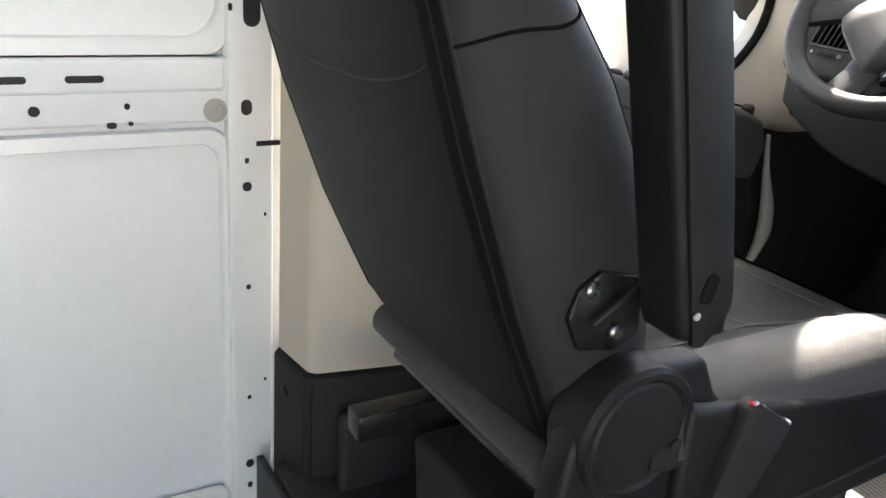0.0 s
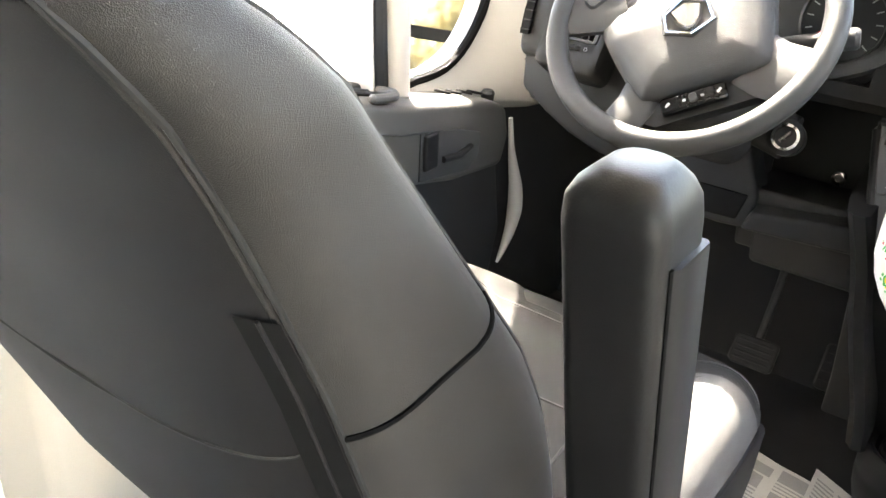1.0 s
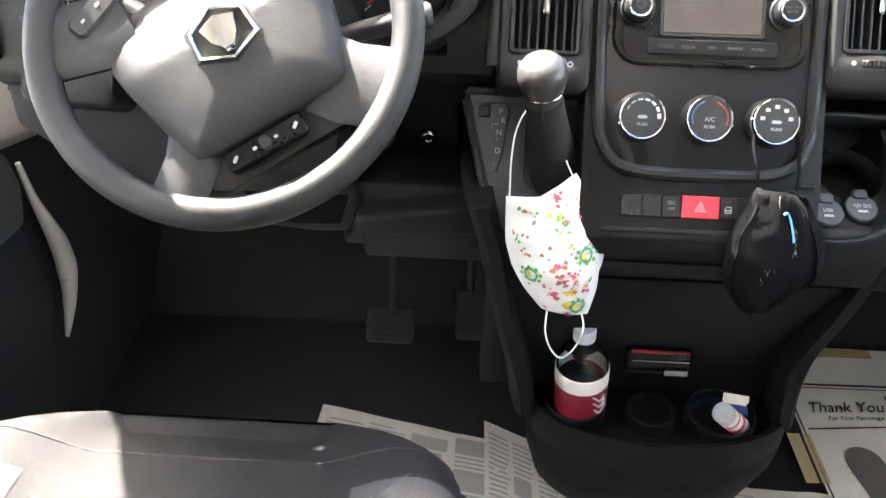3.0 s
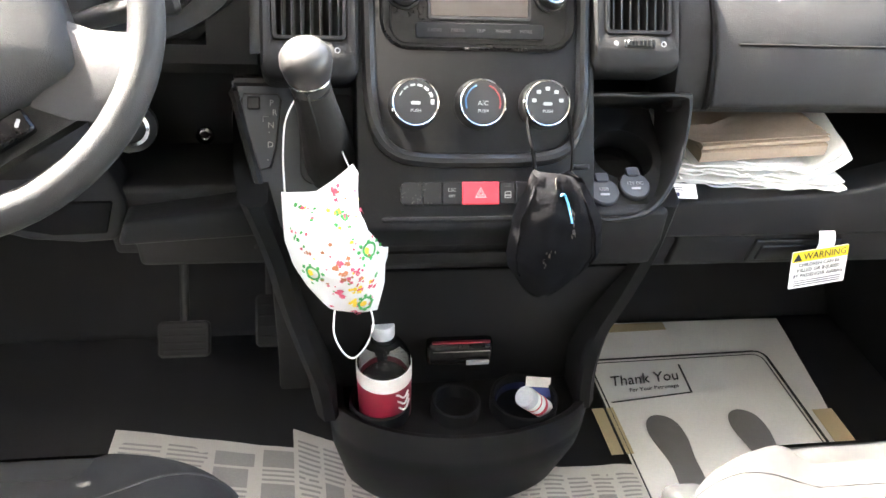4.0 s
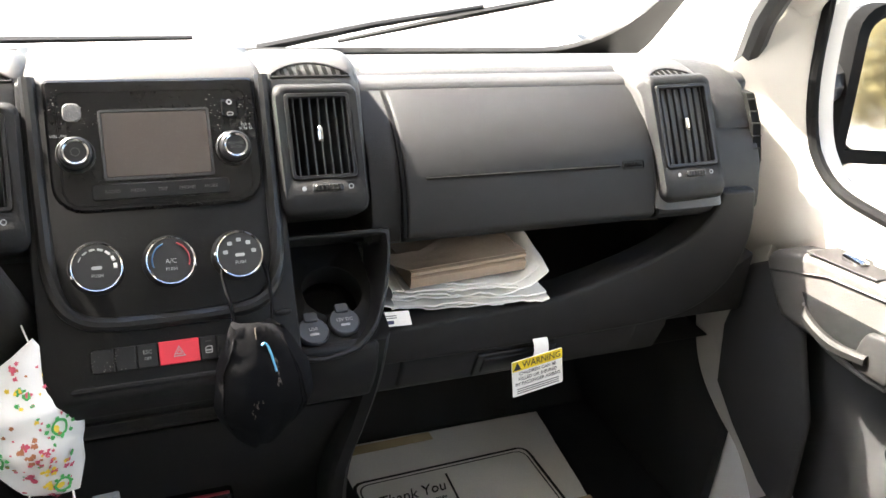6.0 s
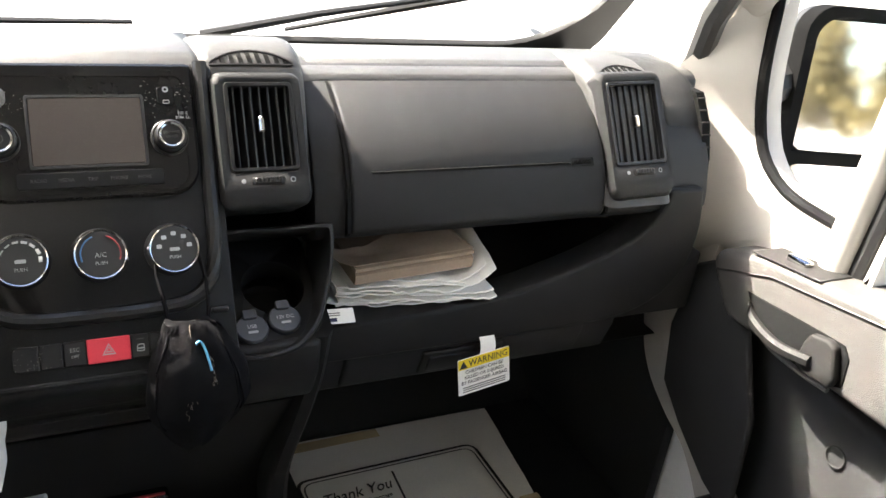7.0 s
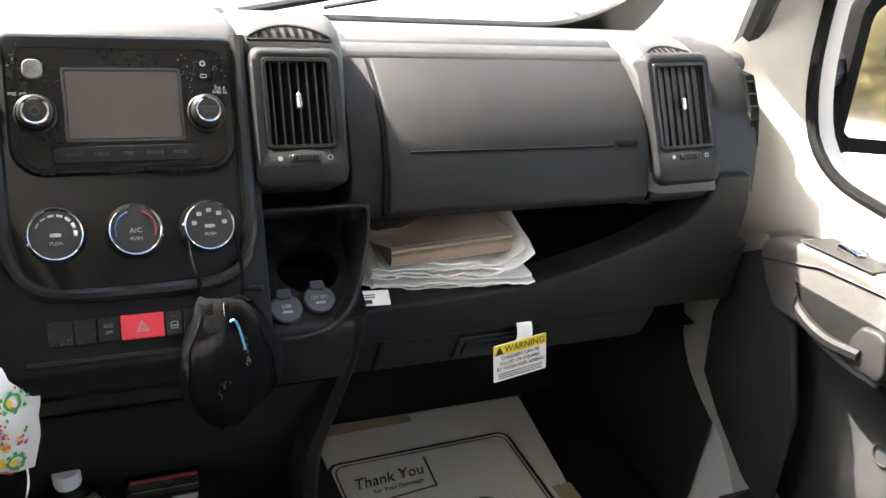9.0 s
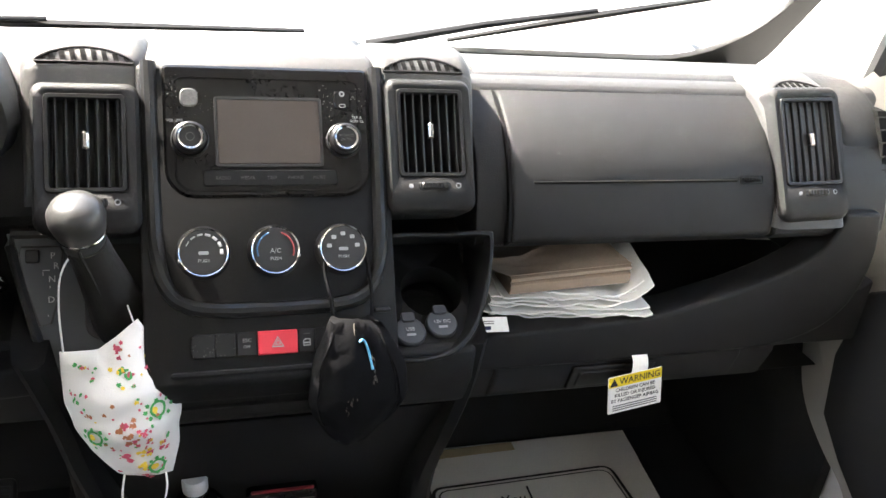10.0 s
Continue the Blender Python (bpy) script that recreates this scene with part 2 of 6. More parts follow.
def plate(w, h, r, d, m, edge=0.0012, seg=5, cx=0.0, cy=0.0):
    """A rounded plate from depth 0 to d along its own z."""
    lo = rr_loop(w, h, r, seg, cx, cy)
    hi = rr_loop(w - 2 * edge, h - 2 * edge, [max(0.0005, q - edge) for q in (r if isinstance(r, (list, tuple)) else (r,) * 4)], seg, cx, cy)
    bm = loft([[m @ Vector((x, y, 0)) for x, y in lo], [m @ Vector((x, y, d - edge)) for x, y in lo],
               [m @ Vector((x, y, d)) for x, y in hi]])
    return bm


def rim(outer, inner, d0, d1, m, round_=0.0015):
    """A frame between two outlines of equal count, from depth d0 to d1."""
    oc = Vector((sum(p[0] for p in outer), sum(p[1] for p in outer))) / len(outer)

    def grow(loop, by):
        return [(oc.x + (x - oc.x) * (1 + by / max(0.01, abs(x - oc.x) + abs(y - oc.y))), oc.y + (y - oc.y) * (1 + by / max(0.01, abs(x - oc.x) + abs(y - oc.y)))) for x, y in loop]
    seq = [(outer, d0), (outer, d1 - round_), (grow(outer, -round_), d1), (grow(inner, round_), d1), (inner, d1 - round_), (inner, d0)]
    rings = [[m @ Vector((x, y, d)) for x, y in loop] for loop, d in seq]
    rings.append(rings[0])
    bm = loft(rings, caps=False)
    bmesh.ops.remove_doubles(bm, verts=bm.verts, dist=1e-6)
    return bm


def resample(pts, n):
    pts = [Vector(p) for p in pts]
    seg = [(pts[(i + 1) % len(pts)] - p).length for i, p in enumerate(pts)]
    total, out, i, run = sum(seg), [], 0, 0.0
    for k in range(n):
        d = total * k / n
        while run + seg[i] < d:
            run += seg[i]
            i += 1
        out.append(tuple(pts[i].lerp(pts[(i + 1) % len(pts)], (d - run) / max(seg[i], 1e-9))))
    return out


def smooth_path(pts, n=6, closed=False):
    """Points on a Catmull-Rom curve through the given ones."""
    pts = [Vector(p) for p in pts]
    k, out = len(pts), []
    for i in range(k if closed else k - 1):
        g = [pts[(i + j) % k] if closed else pts[max(0, min(k - 1, i + j))] for j in (-1, 0, 1, 2)]
        for s in range(n):
            t = s / n
            out.append(0.5 * (2 * g[1] + (g[2] - g[0]) * t + (2 * g[0] - 5 * g[1] + 4 * g[2] - g[3]) * t * t + (3 * g[1] - g[0] - 3 * g[2] + g[3]) * t ** 3))
    if not closed:
        out.append(pts[-1])
    return out


def text(name, words, size, m, material, parent, depth=0.0003, align="CENTER", shear=0.0, squeeze=1.0):
    cu = bpy.data.curves.new(name, "FONT")
    cu.body, cu.size, cu.align_x, cu.align_y, cu.extrude, cu.shear = words, size, align, "CENTER", depth, shear
    cu.resolution_u = 2
    tmp = bpy.data.objects.new("tmp_text", cu)
    scene.collection.objects.link(tmp)
    bpy.context.view_layer.update()
    me = bpy.data.meshes.new_from_object(tmp.evaluated_get(bpy.context.evaluated_depsgraph_get()))
    bpy.data.objects.remove(tmp)
    me.name = name
    me.transform(m @ Matrix.Diagonal((squeeze, 1, 1, 1)))
    me.materials.clear()
    me.materials.append(material)
    ob = new(name, me)
    if parent is not None:
        ob.parent = parent
        bpy.context.view_layer.update()
        ob.matrix_parent_inverse = parent.matrix_world.inverted()
    return ob


def frame_m(origin, u, n):
    """A pose with its x along u and its z along n."""
    u, n = Vector(u).normalized(), Vector(n).normalized()
    v = n.cross(u).normalized()
    u = v.cross(n)
    m = Matrix((u, v, n)).transposed().to_4x4()
    m.translation = Vector(origin)
    return m


def stack_m(x, z, off=0.0):
    """A pose on the sloping face of the centre stack: x across, y up the slope, z towards the seats."""
    n = Vector((0, -0.8537, 0.5207))
    return frame_m(Vector((x, 1.008 + (z - 0.8) * 0.61, z)) + n * off, (1, 0, 0), n)


SLOPE = 1.1714  # length along the face for one metre of height

# ---- outside ----
gm = surface("pale_concrete", (0.46, 0.44, 0.40), 0.85, vary=0.15, grain=40, blotch=0.6)
bm = bmesh.new()
bmesh.ops.create_grid(bm, x_segments=40, y_segments=40, size=400)
bmesh.ops.transform(bm, matrix=pose(0, 0, -0.75), verts=bm.verts)
solid("ground", bm, gm, "pale sunlit concrete yard round the van", "ground", "structure")


def shrub(at, width, height, seed):
    """A bush: short limbs and a ragged crown of many small leaves."""
    rnd = random.Random(seed)
    th = thing("shrub", at, "dry green and ochre roadside shrub behind the yard", "shrub", "shrubs behind the yard")
    bm = bmesh.new()
    for _ in range(6):
        tip = Vector((rnd.uniform(-0.3, 0.3) * width, rnd.uniform(-0.3, 0.3) * width, height * rnd.uniform(0.5, 0.8)))
        limb = tube([Vector(at), Vector(at) + tip * 0.5 + Vector((0.1, 0, 0)), Vector(at) + tip], [0.06, 0.04, 0.015], 6)
        me = bpy.data.meshes.new("tmp")
        limb.to_mesh(me)
        limb.free()
        bm.from_mesh(me)
        bpy.data.meshes.remove(me)
    part("trunk", bm, BARK, th)
    verts, faces = [], []
    for _ in range(3200):
        a, b = rnd.uniform(0, 6.283), rnd.uniform(-0.2, 1.0)
        lump = 0.75 + 0.35 * noise.noise(Vector((math.cos(a) * 2 + seed, math.sin(a) * 2, b * 3)))
        r = width / 2 * math.sqrt(max(0.05, 1 - b * b)) * lump * rnd.uniform(0.6, 1.0)
        c = Vector(at) + Vector((r * math.cos(a), r * math.sin(a), height * (0.3 + 0.6 * b * lump + 0.1)))
        c.z = max(c.z, at[2] + 0.05)
        s = rnd.uniform(0.07, 0.15)
        e = Euler((rnd.uniform(0, 6), rnd.uniform(0, 6), rnd.uniform(0, 6))).to_matrix()
        k = len(verts)
        verts += [c + e @ Vector(p) * s for p in ((-1, 0, 0), (0, -0.45, 0.1), (1, 0, 0), (0, 0.45, 0.1))]
        faces.append((k, k + 1, k + 2, k + 3))
    me = bpy.data.meshes.new("crown")
    me.from_pydata(verts, [], faces)
    me.materials.append(LEAF)
    ob = new("crown", me)
    ob.parent = th
    ob.matrix_parent_inverse = th.matrix_world.inverted()
    return th


BARK = surface("bark", (0.12, 0.08, 0.05), 0.9, vary=0.3, grain=60)
LEAF = surface("ochre_green_leaves", (0.085, 0.068, 0.022), 0.7, vary=0.6, grain=9, blotch=2)
for i in range(8):
    shrub((-12.0 + i * 1.7, -10.0 - (i % 2) * 1.2, -0.75), 2.6, 2.6 + 0.5 * (i % 3), i)
for i in range(7):
    shrub((2.5 + i * 1.9, -13.0 - (i % 2) * 1.5, -0.75), 3.0, 3.4 + 0.6 * (i % 3), 40 + i)

# ---- shell of the van ----
# floors
solid("floor_cab", box((-0.95, 0.10, -0.06), (0.95, 1.425, 0.0), 0.004), RUBBER, "black rubber cab floor", "floor", "structure")
solid("toe_board", prism([(1.425, -0.06), (1.425, 0.0), (1.60, 0.16), (1.68, 0.40), (1.72, 0.40), (1.74, -0.06)], "x", -0.95, 0.95, 0.01), CARPET,
      "black carpeted toe board under the dashboard", "floor", "structure")
solid("firewall", box((-0.95, 1.67, 0.39), (0.95, 1.72, 0.70), 0.004), CARPET, "black carpeted firewall", "wall", "structure")
solid("cowl", prism([(1.46, 0.64), (1.446, 0.66), (1.446, 0.768), (1.49, 0.770), (1.73, 0.766), (1.73, 0.64)], "x", -0.97, 0.97, 0.004), BLACK, "black cowl panel below the windscreen", "cowl", "structure")
solid("floor_cargo", box((-1.10, -2.60, -0.36), (1.10, 0.082, -0.30), 0.0), RUBBER, "dark cargo floor", "floor", "structure")
solid("floor_step", box((-1.0, 0.084, -0.36), (1.0, 0.097, -0.008), 0.003), RUBBER, "black step behind the seats", "floor", "structure")
# roof and closing walls
solid("ceiling", box((-1.05, -2.6, 1.74), (1.05, 0.72, 1.80), 0.0), HEADLINER, "pale headliner", "ceiling", "structure")
solid("wall_back", box((-1.10, -2.66, -0.36), (1.10, -2.6, 1.8), 0.0), WHITE_PAINT, "white painted rear doors", "wall", "structure")
# the sliding side door stands open
solid("wall_right", box((1.03, -2.6, -0.36), (1.09, -1.40, 1.8), 0.0), WHITE_PAINT, "white painted cargo side wall", "wall", "structure")
solid("wall_right_post", box((1.03, -0.15, -0.36), (1.09, 0.12, 1.8), 0.0), WHITE_PAINT, "white painted post beside the open side door", "wall", "structure")
solid("wall_right_header", box((1.03, -1.40, 1.62), (1.09, -0.15, 1.8), 0.0), WHITE_PAINT, "white painted rail over the open side door", "wall", "structure")

# left cargo wall: skin, ribs, belt rail, holes
wl = thing("wall_left", (-1.08, -1.2, -0.2), "white painted cargo side wall with ribs and punched holes", "wall", "", "structure")
part("skin", box((-1.10, -2.6, -0.36), (-1.060, 0.20, 1.8)), WHITE_PAINT, wl)
part("post", box((-1.062, 0.055, -0.36), (-1.034, 0.127, 1.8), 0.006, 3), WHITE_PAINT, wl)
part("flange", box((-1.064, 0.120, -0.36), (-1.046, 0.150, 1.8), 0.004), WHITE_PAINT, wl)
part("belt_rail", box((-1.062, -2.6, 0.572), (-1.036, 0.058, 0.668), 0.006, 3), WHITE_PAINT, wl)
part("belt_ridge", box((-1.062, -2.6, 0.618), (-1.032, 0.052, 0.668), 0.008, 3), WHITE_PAINT, wl)


def panel_loop(y0, y1, z0, z1, r):
    return rr_loop(y1 - y0, z1 - z0, r, 6, (y0 + y1) / 2, (z0 + z1) / 2)


SIDE = frame_m((-1.062, 0, 0), (0, 1, 0), (1, 0, 0))
part("panel_edge", rim(panel_loop(-1.3, 0.060, -0.16, 0.560, 0.03), panel_loop(-1.27, 0.045, -0.13, 0.535, 0.035), 0, 0.016, SIDE, 0.006), WHITE_PAINT, wl)
part("panel_edge", rim(panel_loop(-1.3, 0.060, 0.668, 1.5, 0.03), panel_loop(-1.27, 0.045, 0.695, 1.47, 0.05), 0, 0.016, SIDE, 0.006), WHITE_PAINT, wl)
part("panel_crease", tube([(-1.0636, -1.2, 0.13), (-1.0636, -0.5, 0.17), (-1.0636, -0.1, 0.215), (-1.0636, 0.045, 0.22)], 0.004, 6), WHITE_PAINT, wl)
part("foot_flare", box((-1.062, -0.10, -0.2), (-1.02, 0.05, -0.085), 0.02, 4), WHITE_PAINT, wl)


def hole(y, z, w, h, x=-1.0335):
    m = frame_m((x, y, z), (0, 1, 0), (1, 0, 0))
    part("hole", plate(w, h, min(w, h) / 2, 0.0012, m, 0.0004, 6), BLACK, wl)


for y, z, w, h in ((0.083, 0.593, 0.017, 0.024), (0.083, 0.510, 0.007, 0.009), (0.083, 0.468, 0.015, 0.015), (0.084, 0.297, 0.008, 0.009),
                   (0.084, 0.090, 0.007, 0.008), (0.084, -0.045, 0.014, 0.016), (0.084, -0.09, 0.009, 0.012), (0.060, 0.740, 0.006, 0.011)):
    hole(y, z, w, h)
for y, z, w, h in ((-0.209, 0.597, 0.015, 0.014), (-0.089, 0.600, 0.008, 0.009), (-0.111, 0.5735, 0.014, 0.009), (-0.085, 0.575, 0.007, 0.007), (-0.40, 0.60, 0.015, 0.014)):
    hole(y, z, w, h, -1.0355)
for y, w in ((-0.143, 0.05), (-0.25, 0.07), (-0.40, 0.07)):
    hole(y, 0.640, w, 0.010, -1.0315)
hole(0.092, 0.742, 0.026, 0.06)
for y, z in ((0.112, 0.42), (0.112, 0.12)):
    hole(y, z, 0.004, 0.006)
part("tape_mark", box((-1.0335, 0.098, 0.532), (-1.0325, 0.148, 0.540)), BLACK, wl)
ring = frame_m((-1.035, 0.036, 0.590), (0, 1, 0), (1, 0, 0))
part("sealing_plug", revolve([(0.018, 0), (0.018, 0.0015), (0.012, 0.003), (0.011, 0.0015), (0.004, 0.0015), (0.003, 0.004), (0.0, 0.004)], 24, ring), PALE, wl, "pale wax sealing plug")

# pillar trim behind the driver
solid("pillar_trim", prism([(-1.03, 0.150), (-1.005, 0.125), (-0.905, 0.137), (-0.895, 0.150), (-0.868, 0.300), (-0.845, 0.345), (-1.03, 0.36)], "z", 0.190, 1.74, 0.006), BEIGE,
      "beige plastic pillar trim behind the driver's seat", "pillar trim", "structure")
lt = thing("pillar_trim_low", (-0.95, 0.2, -0.14), "black plastic lower pillar trim", "pillar trim", "", "structure")
part("cover", prism([(-1.032, 0.140), (-1.010, 0.118), (-0.900, 0.130), (-0.886, 0.146), (-0.850, 0.342), (-1.032, 0.365)], "z", -0.34, 0.186, 0.008, 3), DASH_LOW, lt)
part("rib", tube([(-0.893, 0.136, 0.18), (-0.893, 0.136, 0.05), (-0.885, 0.138, -0.13)], 0.006, 8), DASH_LOW, lt)
part("side_pocket", box((-0.86, 0.17, -0.10), (-0.835, 0.33, 0.14), 0.02, 3), DASH_LOW, lt)
for z in (0.13, -0.02):
    part("fastener", revolve([(0.010, 0), (0.010, 0.003), (0.006, 0.005), (0, 0.005)], 16, frame_m((-0.965, 0.1225, z), (1, 0, 0), (0.09, -1, 0))), BLACK, lt)

# right pillar
solid("pillar_trim", prism([(1.03, 0.12), (0.90, 0.13), (0.88, 0.26), (1.03, 0.29)], "z", -0.14, 1.74, 0.006), BEIGE, "beige plastic pillar trim beside the passenger seat", "pillar trim", "structure")

# windscreen
WS_LOW, WS_TOP = Vector((0, 1.445, 0.792)), Vector((0, 0.72, 1.70))
ws_up = (WS_TOP - WS_LOW).normalized()
WS = frame_m((WS_LOW + WS_TOP) / 2, (1, 0, 0), Vector((0, -ws_up.z, ws_up.y)))
ws_h = (WS_TOP - WS_LOW).length
wsn = Vector(WS.col[2][:3])
ww = thing("windscreen", (0, 1.44, 0.80), "large raked windscreen with a black border", "windscreen", "", "structure")
part("border", rim(rr_loop(1.84, ws_h + 0.10, 0.10, 8), rr_loop(1.74, ws_h - 0.030, (0.10, 0.10, 0.17, 0.17), 8), -0.004, 0.006, WS), BLACK, ww)
pane = part("pane", plate(1.80, ws_h + 0.06, 0.1, 0.003, WS @ pose(0, 0, -0.010)), PALEGLASS, ww)
pane.visible_shadow = False
solid("header", box((-0.95, 0.60, 1.66), (0.95, 0.76, 1.80), 0.02), HEADLINER, "pale header over the windscreen", "trim", "structure")
# scuttle and bonnet outside
solid("bonnet", prism([(1.66, 0.80), (1.48, 0.765), (1.48, 0.60), (2.30, 0.30), (2.35, 0.42)], "x", -0.90, 0.90, 0.03, 3), WHITE_PAINT, "white bonnet in front of the windscreen", "bonnet", "structure")
def on_glass(x, up):
    return WS_LOW + ws_up * up + Vector((x, 0, 0)) - wsn * 0.022


for blade, arm_ in ((((0.33, 0.008), (0.56, 0.085), (0.80, 0.158)), ((0.20, -0.010), (0.38, 0.050), (0.56, 0.098))),
                    (((-0.72, -0.004), (-0.30, 0.006), (0.10, 0.016)), ((-0.80, -0.03), (-0.50, 0.004), (-0.26, 0.018)))):
    th = thing("wiper", on_glass(*blade[0]), "black windscreen wiper resting on the glass", "wiper", "wipers on the windscreen")
    part("arm", tube([on_glass(*q) for q in arm_], [0.008, 0.006, 0.004], 8), BLACK, th)
    part("blade", tube([on_glass(*q) for q in blade], [0.004, 0.007, 0.004], 6), BLACK, th)


# ---- doors ----
def door(side):
    """A front door: lower panel, top rail, window frame with a quarter light, glass."""
    s = side
    name = "door_1" if s < 0 else "door_2"
    th = thing(name, (s * 0.93, 0.6, 0.0), "van door with dark grey plastic panel and pale window surround" if s < 0 else
               "van door with dark grey plastic panel, pull handle and window switch", "door", "", "structure")

    def sx(a, b):
        return (s * a, s * b) if s > 0 else (s * b, s * a)
    part("outer_skin", prism([(0.14, -0.10), (1.16, -0.10), (1.16, 0.56), (0.14, 0.68)], "x", *sx(0.965, 0.985)), WHITE_PAINT, th)
    # upper rail, thick, with a rounded top
    prof = [(0.30, 0.70), (0.50, 0.69), (0.72, 0.665), (0.88, 0.645), (0.955, 0.622), (0.968, 0.60), (0.935, 0.555), (0.910, 0.528), (0.82, 0.530), (0.68, 0.531), (0.30, 0.53)]
    if s < 0:
        prof = [(0.30, 0.695), (0.50, 0.690), (0.64, 0.668), (0.80, 0.628), (1.00, 0.588), (1.055, 0.565), (1.07, 0.51), (1.05, 0.45), (0.90, 0.465), (0.75, 0.50), (0.55, 0.545), (0.30, 0.56)]
    part("top_rail", prism(prof, "x", *sx(0.862, 0.965), 0.016, 4), DOORP, th)
    low = [(0.32, 0.60), (0.55, 0.575), (0.75, 0.53), (0.96, 0.53), (1.06, 0.50), (1.10, 0.30), (1.04, 0.05), (0.95, -0.08), (0.32, -0.08)]
    if s > 0:
        low = [(0.32, 0.47), (0.62, 0.47), (0.92, 0.52), (0.985, 0.50), (1.0, 0.42), (0.985, 0.34), (0.90, 0.26), (0.80, 0.20), (0.75, -0.08), (0.32, -0.08)]
    # Right door: darker than the rail's plastic, its deep shade put into the colour.
    part("lower_panel", prism(low, "x", *sx(0.925 if s > 0 else 0.885, 0.963), 0.012, 3), DASH_LOW, th)
    part("map_pocket", prism([(0.34, 0.02), (0.80, 0.02), (0.92, 0.10), (0.86, 0.22), (0.62, 0.20), (0.34, 0.20)], "x", *sx(0.835, 0.926 if s > 0 else 0.884), 0.012, 3), DASH_LOW, th)
    # pale surround with the quarter light
    hole_ = [(0.79, 0.700), (0.85, 0.702), (0.924, 0.706), (0.975, 0.722), (1.015, 0.757), (1.045, 0.83), (1.06, 0.936), (1.055, 1.02), (0.98, 1.16), (0.88, 1.30), (0.79, 1.40)]
    if s < 0:
        hole_ = [(0.79, 0.632), (0.87, 0.628), (0.965, 0.630), (1.03, 0.656), (1.075, 0.700), (1.098, 0.745), (1.105, 0.80), (1.10, 0.92), (1.065, 1.04), (0.99, 1.16), (0.89, 1.30), (0.79, 1.40)]
    out = [(0.80, 0.58), (1.00, 0.55), (1.20, 0.55), (1.235, 0.75), (1.22, 0.92), (1.16, 1.07), (1.06, 1.24), (0.93, 1.44), (0.75, 1.60), (0.75, 0.58)]
    if s > 0:
        out = [(0.80, 0.58), (1.00, 0.55), (1.20, 0.55), (1.21, 0.72), (1.135, 0.85), (1.085, 0.95), (1.02, 1.08), (0.94, 1.24), (0.85, 1.44), (0.75, 1.60), (0.75, 0.58)]
    o2 = resample(smooth_path([(y, z, 0) for y, z in out], 6, True), 72)
    i2 = resample(smooth_path([(y, z, 0) for y, z in hole_], 6, True), 72)
    face = frame_m((s * 0.955, 0, 0), (0, 1, 0), (1, 0, 0))
    d0, d1 = (-0.04, 0.032) if s < 0 else (0.04, -0.032)
    oo, ii = [p[:2] for p in o2], [p[:2] for p in i2]

    def grow(loop, by):
        cx, cy = 0.95, 0.95
        return [(cx + (x - cx) * (1 + by), cy + (y - cy) * (1 + by)) for x, y in loop]
    seq = [(oo, d0), (oo, d1), (grow(ii, 0.22), d1), (grow(ii, 0.10), d1 * 0.5), (ii, d1 * 0.1), (ii, d0)]
    rings = [[face @ Vector((y, z, d)) - Vector((s * (0.9 * max(0.0, y - (1.07 if s > 0 else 1.11)) if d != d0 else 0.0), 0, 0)) for y, z in loop] for loop, d in seq]
    rings.append(rings[0])
    bm = loft(rings, caps=False)
    bmesh.ops.remove_doubles(bm, verts=bm.verts, dist=1e-6)
    part("window_surround", bm, PALE, th, "pale grey surround of the quarter light", 50)
    part("quarter_seal", tube([face @ Vector((y, z, d1 * 0.08)) - Vector((s * 0.9 * max(0.0, y - (1.07 if s > 0 else 1.11)), 0, 0)) for y, z in ii], 0.009, 8, True), VOID, th)
    g = part("quarter_pane", prism(ii, "x", *sx(0.962, 0.965)), PALEGLASS, th)
    g.visible_shadow = False
    # divider, header, rear frame
    part("divider", tube([(s * 0.945, 0.789, 0.60), (s * 0.93, 0.746, 1.0), (s * 0.88, 0.680, 1.62)], 0.017, 10), BLACK, th, "black window divider")
    part("divider_trim", tube([(s * 0.935, 0.817, 0.60), (s * 0.92, 0.787, 1.0), (s * 0.87, 0.737, 1.62)], 0.024, 12), PALE, th)
    part("window_header", box((min(s * 0.84, s * 0.98), 0.12, 1.50), (max(s * 0.84, s * 0.98), 0.80, 1.74), 0.02), PALE, th)
    part("rear_frame", box((min(s * 0.93, s * 0.98), 0.13, 0.60), (max(s * 0.93, s * 0.98), 0.22, 1.60), 0.015), PALE, th)
    part("window_sill", box((min(s * 0.945, s * 0.975), 0.2, 0.56), (max(s * 0.945, s * 0.975), 0.75, 0.655), 0.008), BLACK, th)
    g = part("pane", prism([(0.2, 0.62), (0.755, 0.62), (0.755, 1.55), (0.2, 1.55)], "x", *sx(0.958, 0.961)), PALEGLASS, th)
    g.visible_shadow = False
    return th


DOORP = surface("door_plastic", (0.056, 0.054, 0.0505), 0.55, vary=0.15, grain=700, relief=0.7, cells=True, spec=0.35)
door_left, door_right = door(-1), door(1)

# a-pillars
for s in (-1, 1):
    name = "pillar_a"
    rings = []
    for y, z, x in ((1.30, 0.55, 0.95), (1.22, 0.72, 0.95), (1.17, 0.86, 0.945), (1.03, 1.12, 0.905), (0.84, 1.42, 0.86), (0.66, 1.72, 0.82)):
        rings.append([(s * (x + a), y + b, z + b * 0.6) for a, b in ((-0.02, 0.095), (-0.035, 0.04), (-0.03, -0.02), (0.0, -0.042), (0.05, -0.042), (0.05, 0.095))])
    solid(name, bevel(loft(rings), 0.010, 3), PALE, "pale grey trim on the windscreen pillar", "pillar trim", "structure", smooth=60)
